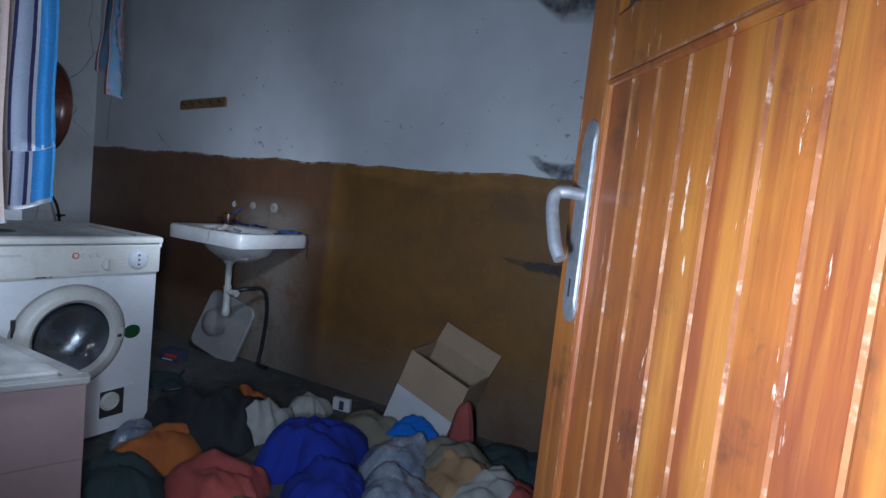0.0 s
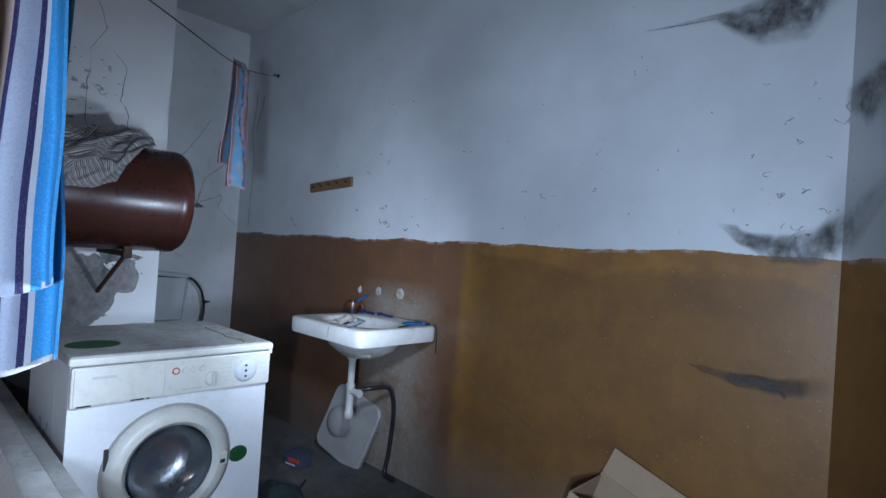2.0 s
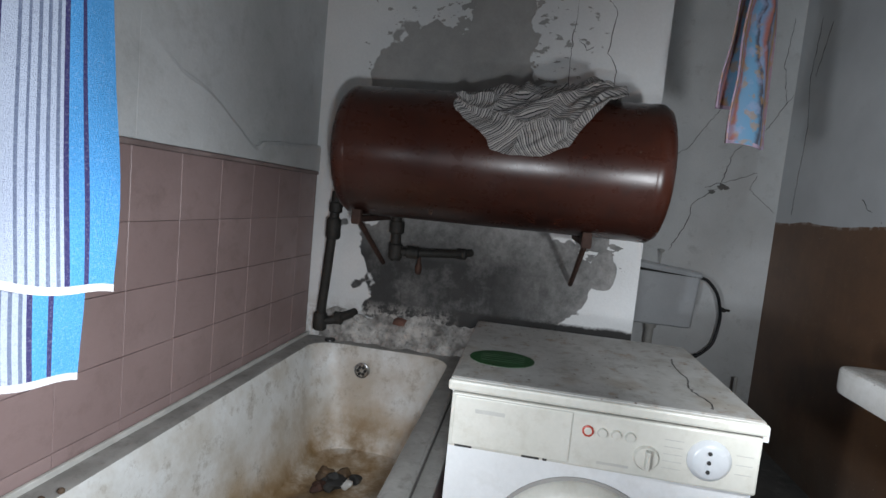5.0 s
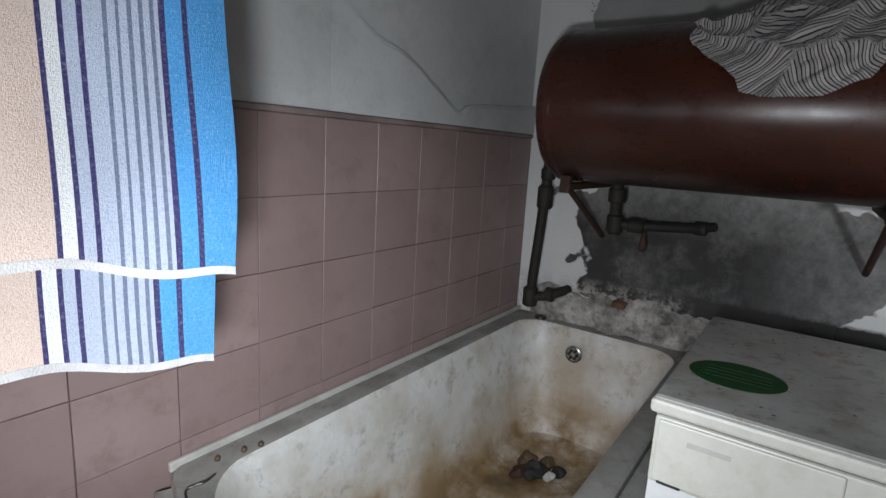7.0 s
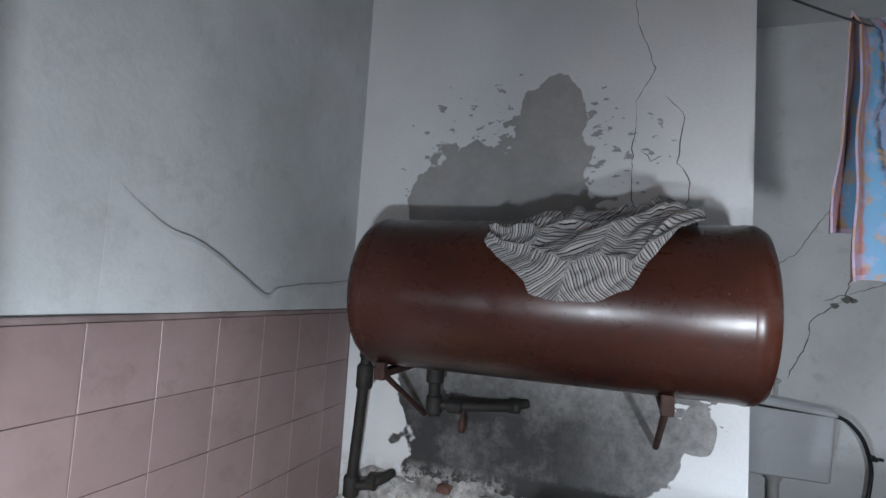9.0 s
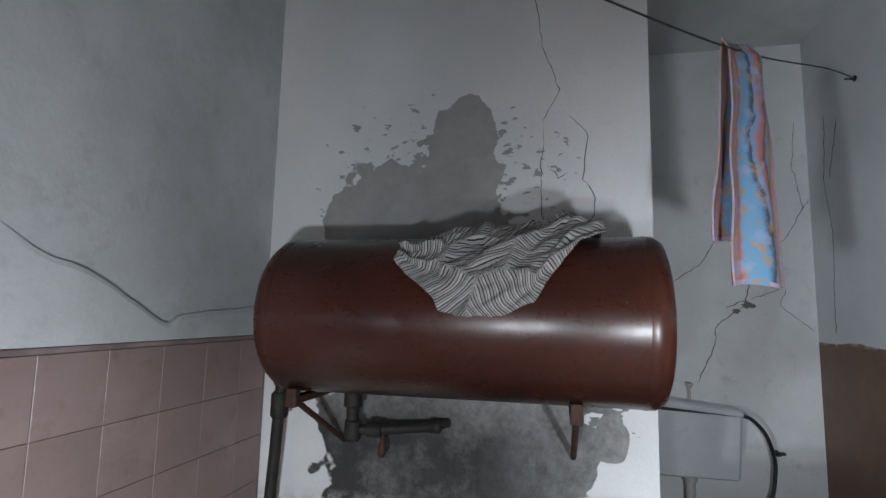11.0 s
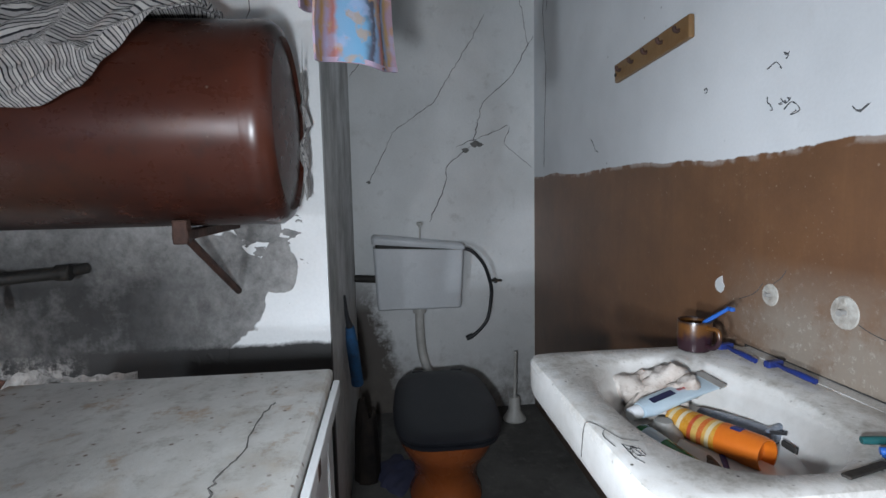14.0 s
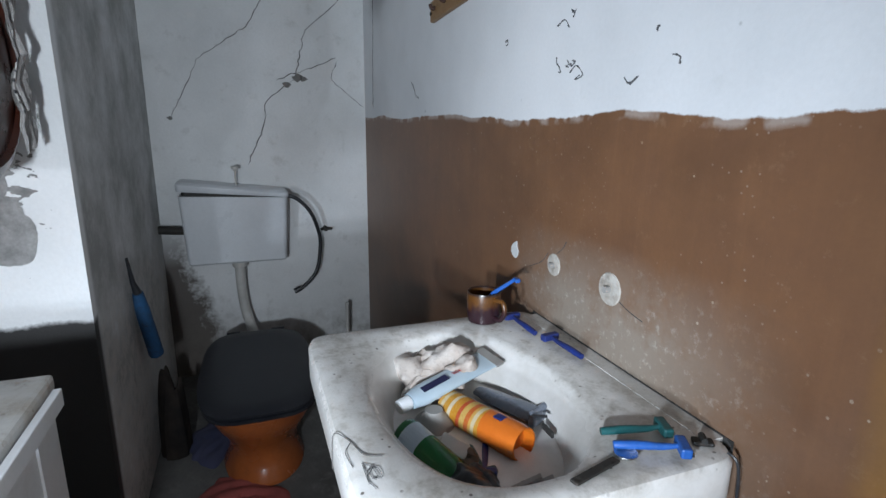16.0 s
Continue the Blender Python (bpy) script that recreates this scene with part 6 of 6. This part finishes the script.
def towel(name, label, place, turn, width, drop_a, drop_b, material, seed, waves=2.5, depth=0.018, taper=0.85, top=0.0, skew=0.0, border=None, lean=0.0):
    """A towel folded over the line: down the front, over, and down the back."""
    half = 0.5

    def where(u, v):
        s = (u - 0.5) * width
        if v < half:
            f = 1 - v / half
            side, drop = -1, drop_a
        else:
            f = (v - half) / half
            side, drop = 1, drop_b
        s *= taper + (1 - taper) * f
        wav = depth * math.sin(u * math.pi * 2 * waves + seed + f * 0.8) * (0.35 + 0.65 * f) + 0.012 * noise.noise(Vector((u * 3, f * 3, seed)))
        return (s + 0.012 * noise.noise(Vector((f * 3, seed, side))), side * (0.007 + 0.012 * f) + wav, top - drop * f * (1 - skew * (u - 0.5)) + 0.004 * math.sin(u * 9 + seed) * f + (0.012 * (1 - (2 * f - 0.2) ** 2) if f < 0.1 else 0))

    ob = part(name, sheet(60, 44, where, 0.004, lambda u, v: (min(0.999, u + lean * abs(v - 0.5) * 2 * (1 - u)), v)), material, smooth=True)
    ob.location, ob.rotation_euler = place, (0, 0, radians(turn))
    tagged(ob, label, "towel", "towels on the line")
    for side, drop, v in ((-1, drop_a, 0.0), (1, drop_b, 1.0)):
        hem = [where(u / 40, v) for u in range(41)]
        path = [Vector(p) + Vector((0, side * 0.002, 0.022)) for p in hem]
        rings = [[p + Vector((0, a, b)) for a, b in ((-0.0025, -0.023), (0.0025, -0.023), (0.0025, -0.014), (-0.0025, -0.014))] for p in path]
        part("hem", loft(rings), border or M_HEM, ob)
    return ob


M_HEM = grimy("off_white_hem", (0.48, 0.47, 0.46), (0.36, 0.35, 0.36), 0.95, 20, relief=0.5, fine=500)
CREAM, PALE, SKY, NAVYS, WHT = (0.58, 0.46, 0.40), (0.36, 0.40, 0.50), (0.07, 0.27, 0.56), (0.04, 0.035, 0.11), (0.62, 0.62, 0.63)
PIN = (0.13, 0.155, 0.23)
S1 = ((0.0, WHT), (0.045, SKY), (0.27, NAVYS), (0.295, SKY), (0.36, NAVYS), (0.385, PALE), (0.40, PIN), (0.415, PALE), (0.44, PIN), (0.455, PALE), (0.48, PIN), (0.495, PALE), (0.52, PIN), (0.535, PALE), (0.56, PIN), (0.575, PALE), (0.64, NAVYS), (0.66, PALE), (0.70, NAVYS), (0.72, WHT), (0.77, NAVYS), (0.79, CREAM), (0.97, WHT))
M_TOWELA = striped("blue_cream_striped_terry", S1, 1.0, 0)
M_TOWELB = striped("white_navy_striped_terry", ((0.0, SKY), (0.20, WHT), (0.23, NAVYS), (0.26, PALE), (0.36, NAVYS), (0.39, CREAM), (0.58, NAVYS), (0.62, PALE), (0.70, CREAM), (0.88, NAVYS), (0.92, CREAM)), 1.0, 0)
M_TOWELC = striped("sky_blue_terry", ((0.0, SKY), (0.35, WHT), (0.42, SKY), (0.80, (0.01, 0.17, 0.18))), 1.0, 0)
M_TOWELD = striped("pale_blue_cream_striped_terry", ((0.0, CREAM), (0.16, PALE), (0.26, NAVYS), (0.30, CREAM), (0.44, PALE), (0.58, NAVYS), (0.61, PALE), (0.82, NAVYS), (0.85, SKY)), 1.0, 0)
towel("towel", "sky blue and cream striped terry towel on the line", (2.752, 1.165, 1.80), 4, 0.215, 0.835, 0.725, M_TOWELA, 1.2, 0.6, 0.012, 0.95, 0.0, 0.055, lean=0.14)
towel("towel", "cream and navy striped terry towel on the line", (2.965, 1.27, 1.80), 240, 0.16, 0.80, 0.69, M_TOWELB, 2.4, 2.2, 0.026, skew=-0.05)
towel("towel", "pale blue and cream striped terry towel on the line", (3.05, 1.165, 1.805), 222, 0.17, 0.84, 0.665, M_TOWELD, 0.4, 2.2, 0.02, skew=-0.06)
towel("towel", "sky blue and teal terry towel on the line", (3.19, 1.055, 1.83), 215, 0.12, 0.82, 0.645, M_TOWELC, 3.1, 1.6, 0.022)
peg = thing("clothes_peg", "white plastic clothes peg on the line", "clothes peg", (3.10, 1.16, 1.83), 40)
part("leg", box(-0.006, -0.009, -0.04, 0.006, -0.004, 0.035, 0.002), M_CISTERN, peg)
part("leg", box(-0.006, 0.004, -0.04, 0.006, 0.009, 0.035, 0.002), M_CISTERN, peg)


def print_cloth():
    m, nt, p = nodes_of("bright_printed_cotton")
    c = nt.nodes.new("ShaderNodeTexCoord").outputs["UV"]
    s = nt.nodes.new("ShaderNodeSeparateXYZ")
    link(nt, c, s.inputs[0])
    r = nt.nodes.new("ShaderNodeValToRGB")
    r.color_ramp.interpolation = "EASE"
    els = r.color_ramp.elements
    els[0].position, els[0].color = 0.0, (0.30, 0.22, 0.28, 1)
    els.remove(els[1])
    for at, colour in ((0.08, (0.34, 0.19, 0.06)), (0.17, (0.26, 0.20, 0.28)), (0.25, (0.27, 0.11, 0.10)), (0.31, (0.12, 0.22, 0.33)), (0.45, (0.10, 0.22, 0.34)), (0.54, (0.05, 0.05, 0.07)), (0.57, (0.14, 0.21, 0.32)), (0.67, (0.28, 0.10, 0.08)), (0.72, (0.07, 0.06, 0.07)), (0.76, (0.15, 0.20, 0.31)), (0.86, (0.30, 0.19, 0.08)), (0.93, (0.27, 0.18, 0.22))):
        els.new(at).color = (*colour, 1)
    wob = noise_tex(nt, 7, 4, 0.6)
    link(nt, maths(nt, "ADD", s.outputs[0], maths(nt, "MULTIPLY", maths(nt, "SUBTRACT", wob, 0.5), 0.4)), r.inputs[0])
    patch = blend(nt, maths(nt, "MULTIPLY", ramp(nt, noise_tex(nt, 34, 3, 0.5), 0.54, 0.62), 0.6), r.outputs[0], (0.30, 0.17, 0.06))
    patch = blend(nt, maths(nt, "MULTIPLY", ramp(nt, noise_tex(nt, 27, 4, 0.5), 0.56, 0.66), 0.5), patch, (0.24, 0.26, 0.38))
    link(nt, patch, p.inputs["Base Color"])
    p.inputs["Roughness"].default_value = 0.95
    bump(nt, p, noise_tex(nt, 500, 2), 0.4, 0.002)
    return m


M_PRINT = print_cloth()
towel("towel", "narrow blue, orange and red printed cloth folded over the line", (1.62, 2.205, 1.952), 128, 0.195, 0.525, 0.43, M_PRINT, 5.0, 1.3, 0.014, 0.6, border=M_PRINT)

# ---- rack on the wall ----
rack = thing("hook_rack", "narrow varnished wooden hook rack screwed to the wall", "hook rack", (0.985, 3.0, 1.553))
rack.rotation_euler = (0, radians(-3.2), 0)
part("board", box(0.0, -0.016, -0.028, 0.42, -0.0005, 0.028, 0.004), M_RACK, rack)
for k in range(5):
    part("hook", tube(curve_path([(0.045 + 0.083 * k, -0.014, 0.004), (0.045 + 0.083 * k, -0.023, 0.0), (0.045 + 0.083 * k, -0.029, 0.004), (0.045 + 0.083 * k, -0.030, 0.012)], 4), 0.0048, 8), M_RUSTY, rack, smooth=True)
part("screw", turned([(0.006, 0), (0.004, 0.003)], 8, "y", (0.012, -0.019, -0.005)), M_DARK, rack)

# ---- under the basin and on the floor ----
board = thing("plastic_stool_top", "grey plastic stool top with a round dome leaning on the wall", "stool top", (1.545, 2.90, GROUND + 0.005))
board.rotation_euler = (radians(-14), radians(14), radians(4))
rr = rounded(0.36, 0.36, 0.05, 6)
part("slab", loft([[(x, y0, z + 0.18) for x, z in [(a * k, b * k) for a, b in rr]] for y0, k in ((0.02, 0.97), (0.012, 1.0), (-0.008, 1.0), (-0.016, 0.96))]), M_GREYP, board, smooth=True)
dm = part("dome", turned([(0.085, 0.0), (0.078, 0.02), (0.05, 0.04), (0.01, 0.046)], 28, "y", (-0.06, 0, 0)), M_GREYP, board, smooth=True)
dm.rotation_euler, dm.location = (0, 0, radians(180)), (-0.12, -0.014, 0.18)

pk = thing("carton", "small blue and red printed carton on the floor", "carton", (1.50, 2.70, GROUND), 12)
part("box", box(-0.06, -0.035, 0, 0.06, 0.035, 0.065, 0.002), M_NAVYC, pk)
part("red_print", box(-0.03, -0.0362, 0.025, 0.05, -0.0355, 0.045), M_RED, pk)
part("white_print", box(-0.05, -0.0362, 0.008, 0.02, -0.0355, 0.016), M_CARDW, pk)
cg = thing("cigarette_packet", "white and blue cigarette packet on the floor", "packet", (2.63, 2.80, GROUND), 10)
part("box", box(-0.045, -0.012, 0, 0.045, 0.012, 0.06, 0.002), M_CARDW, cg)
part("band", box(-0.01, -0.0132, 0.006, 0.015, -0.0125, 0.05), M_NAVYC, cg)

bx = thing("cardboard_box", "open brown cardboard box with white base tipped against the wall", "cardboard box", (2.905, 2.74, 0.128))
bx.rotation_euler = (0, radians(19), 0)
part("front", box(0.0, 0.0, 0.0, 0.30, 0.006, 0.36, 0.001), M_CARD, bx)
part("white_print", box(0.0, -0.0025, 0.0, 0.30, -0.001, 0.19), M_CARDW, bx)
part("back", box(0.0, 0.21, 0.0, 0.30, 0.216, 0.37, 0.001), M_CARD, bx)
part("side", box(0.0, 0.006, 0.0, 0.006, 0.21, 0.36, 0.001), M_CARD, bx)
part("side", box(0.294, 0.006, 0.0, 0.30, 0.21, 0.36, 0.001), M_CARD, bx)
part("base", box(0.006, 0.006, 0.0, 0.294, 0.21, 0.006, 0.001), M_CARD, bx)
fl = part("flap", box(0.0, 0.0, 0.0, 0.30, 0.006, 0.10, 0.001), M_CARD, bx)
fl.location, fl.rotation_euler = (0, 0.212, 0.365), (radians(-18), 0, 0)


def cloth(name, a, b, scale=9):
    return grimy(name, a, b, 0.95, scale, relief=0.5, fine=260)


M_BLUEC, M_ORC, M_BLKC, M_REDC = cloth("blue_cloth", (0.01, 0.025, 0.30), (0.01, 0.02, 0.20)), cloth("orange_cloth", (0.42, 0.13, 0.02), (0.32, 0.09, 0.02)), cloth("black_cloth", (0.016, 0.017, 0.02), (0.028, 0.028, 0.03)), cloth("coral_cloth", (0.38, 0.075, 0.06), (0.28, 0.055, 0.045))
M_KHAKI, M_GREYC, M_TANC, M_BRIGHT = cloth("khaki_cloth", (0.2, 0.175, 0.12), (0.14, 0.125, 0.09)), cloth("grey_white_cloth", (0.42, 0.41, 0.38), (0.3, 0.29, 0.27)), cloth("tan_cloth", (0.34, 0.21, 0.10), (0.25, 0.16, 0.09)), cloth("bright_blue_bag", (0.015, 0.14, 0.55), (0.012, 0.10, 0.42))
M_PLAST = grimy("cloudy_plastic_bag", (0.30, 0.32, 0.36), (0.12, 0.15, 0.22), 0.25, 9, dirt=(0.5, 0.46, 0.44), dirt_amount=0.7, relief=0.5)
M_TEALC = cloth("dark_green_cloth", (0.03, 0.05, 0.05), (0.02, 0.035, 0.04))
G0 = GROUND - 0.002
CLOTHES = (("jacket", "black crumpled jacket on the floor", "jacket", 2.38, 2.27, 0.25, 0.27, 0.2, M_BLKC, 31), ("cloth", "orange crumpled cloth on the floor", "cloth", 2.46, 1.98, 0.1, 0.22, 0.14, M_ORC, 32), ("cloth", "orange cloth end behind the jacket", "cloth", 2.31, 2.52, 0.14, 0.06, 0.12, M_ORC, 33),
           ("cloth", "coral red crumpled cloth on the floor", "cloth", 2.78, 1.98, 0.18, 0.15, 0.14, M_REDC, 34), ("cloth", "grey-white crumpled cloth on the floor", "cloth", 2.56, 2.38, 0.07, 0.16, 0.16, M_GREYC, 35), ("bag", "grey-white crumpled bag on the floor", "bag", 2.55, 2.66, 0.11, 0.09, 0.13, M_GREYC, 36),
           ("tarpaulin", "deep blue crumpled tarpaulin on the floor", "tarpaulin", 2.86, 2.36, 0.19, 0.24, 0.2, M_BLUEC, 37), ("tarpaulin", "deep blue bag on the floor", "bag", 3.08, 2.17, 0.15, 0.13, 0.15, M_BLUEC, 38), ("cloth", "khaki crumpled cloth on the floor", "cloth", 2.98, 2.66, 0.28, 0.11, 0.12, M_KHAKI, 39),
           ("plastic_bag", "cloudy plastic bag full of rubbish", "plastic bag", 3.16, 2.48, 0.15, 0.16, 0.16, M_PLAST, 40), ("plastic_bag", "bright blue plastic bag beside the cardboard box", "plastic bag", 3.12, 2.66, 0.14, 0.08, 0.17, M_BRIGHT, 41), ("cloth", "khaki cloth heap by the box", "cloth", 3.32, 2.60, 0.20, 0.14, 0.16, M_KHAKI, 42),
           ("sack", "tan cloth sack on the floor", "sack", 3.4, 2.52, 0.13, 0.13, 0.16, M_TANC, 43), ("cloth", "grey cloth heap on the floor", "cloth", 3.52, 2.5, 0.14, 0.15, 0.15, M_GREYC, 44), ("cloth", "dark cloth heap at the wall", "cloth", 3.56, 2.80, 0.20, 0.12, 0.10, M_TEALC, 45),
           ("cloth", "dark green cloth below the bath panel", "cloth", 2.56, 1.78, 0.16, 0.13, 0.13, M_TEALC, 46), ("cloth", "grey plastic sheet beside the machine", "sheet", 2.27, 2.02, 0.09, 0.10, 0.09, M_PLAST, 47), ("cloth", "brown cloth on the floor", "cloth", 2.98, 1.88, 0.2, 0.15, 0.09, M_TANC, 48),
           ("cloth", "coral cloth end by the door", "cloth", 3.62, 2.52, 0.12, 0.12, 0.12, M_REDC, 49), ("plastic_bag", "cloudy plastic sheet on the floor", "plastic bag", 3.3, 2.3, 0.16, 0.14, 0.13, M_PLAST, 50), ("cloth", "dark red cloth over the box corner", "cloth", 3.30, 2.72, 0.06, 0.05, 0.30, M_REDRAG, 51),
           ("cloth", "dark cloth on the floor under the basin", "cloth", 1.75, 2.45, 0.16, 0.1, 0.05, M_TEALC, 52))
for name, label, category, x, y, rx, ry, h, m, seed in CLOTHES:
    crumple(name, label, category, x, y, G0, rx, ry, h, m, seed, fold=8, group="clothes on the floor", sharp=0.85)
cable = curve_path([(2.05, 2.35, GROUND + 0.006), (1.95, 2.45, GROUND + 0.02), (1.88, 2.38, GROUND + 0.006), (1.80, 2.5, GROUND + 0.006), (1.70, 2.62, GROUND + 0.01)], 6)
tagged(part("cable", tube(cable, 0.006, 8), M_BLACK, smooth=True), "black cable lying on the floor", "cable")

# ---- door ----
door = thing("door_1", "open orange-varnished boarded door with a glazed top", "door", (3.96, 1.594, GROUND + 0.01), -52.0, kind="structure")
DW, DH = 0.72, 1.98
M_WORN = grimy("rubbed_wood_edge", (0.30, 0.125, 0.045), (0.14, 0.045, 0.018), 0.75, 9, dirt=(0.5, 0.38, 0.28), dirt_amount=0.9, relief=0.3, shine=0.2)


def worn(ob):
    """Rubbed varnish on the chamfers."""
    for f in ob.data.polygons:
        if max(abs(c) for c in f.normal) < 0.97:
            f.material_index = 1
    return ob


worn(part("stile", box(0.0, -0.02, 0, 0.075, 0.02, DH, 0.004), [M_WOOD, M_WORN], door))
part("stile", box(DW - 0.075, -0.02, 0, DW, 0.02, DH, 0.004), M_WOOD, door)
for z0, z1 in ((0.0, 0.14), (1.204, 1.288), (DH - 0.09, DH)):
    worn(part("rail", box(0.0755, -0.0185, z0, DW - 0.0755, 0.0185, z1, 0.004), [M_WOOD, M_WORN], door))
nb = 10
bw = (DW - 0.151) / nb
for k in range(nb):
    worn(part("board", box(0.0755 + k * bw + 0.0008, -0.013, 0.141, 0.0755 + (k + 1) * bw - 0.0008, 0.013, 1.203, 0.0028, 1), [M_WOOD, M_WORN], door))
for x in (0.0755, DW - 0.0755):
    part("bead", tube([(x, -0.014, 0.14), (x, -0.014, 1.204)], 0.006, 8), M_WOOD, door)
part("bead", tube([(0.076, -0.014, 1.2), (DW - 0.076, -0.014, 1.2)], 0.006, 8), M_WOOD, door)
part("glass", box(0.076, -0.003, 1.289, DW - 0.076, 0.003, DH - 0.091), M_PANE, door)
pl = [(x, z) for x, z in rounded(0.04, 0.28, 0.019, 6)]
M_ALU = grimy("worn_aluminium", (0.42, 0.43, 0.45), (0.28, 0.285, 0.3), 0.55, 40, metal=0.75, relief=0.2)
plate = part("lock_plate", loft([[(x * k + 0.05, y, z * k + 1.015) for x, z in pl] for y, k in ((-0.0195, 1.0), (-0.0225, 1.0), (-0.025, 0.9))]), M_ALU, door, "worn aluminium lock plate")
part("keyhole", box(0.047, -0.0256, 0.91, 0.053, -0.0245, 0.935), M_DARK, plate)
part("handle", tube(curve_path([(0.05, -0.024, 1.052), (0.05, -0.045, 1.054), (0.048, -0.06, 1.05), (0.056, -0.066, 1.03), (0.085, -0.068, 0.985), (0.10, -0.064, 0.965)], 5), 0.009, 12), M_ALU, door, "worn aluminium lever handle", smooth=True)
for z in (0.3, 1.6):
    part("hinge", turned([(0.008, -0.05), (0.008, 0.05)], 10, "z", (DW + 0.004, 0.0, z)), M_IRON, door)
tagged(part("door_frame", prism(((4.398, 1.022), (4.443, 1.034), (4.47, 0.84), (4.425, 0.828)), GROUND, 2.1), M_WOOD), "varnished wooden door post", "door frame", kind="structure")
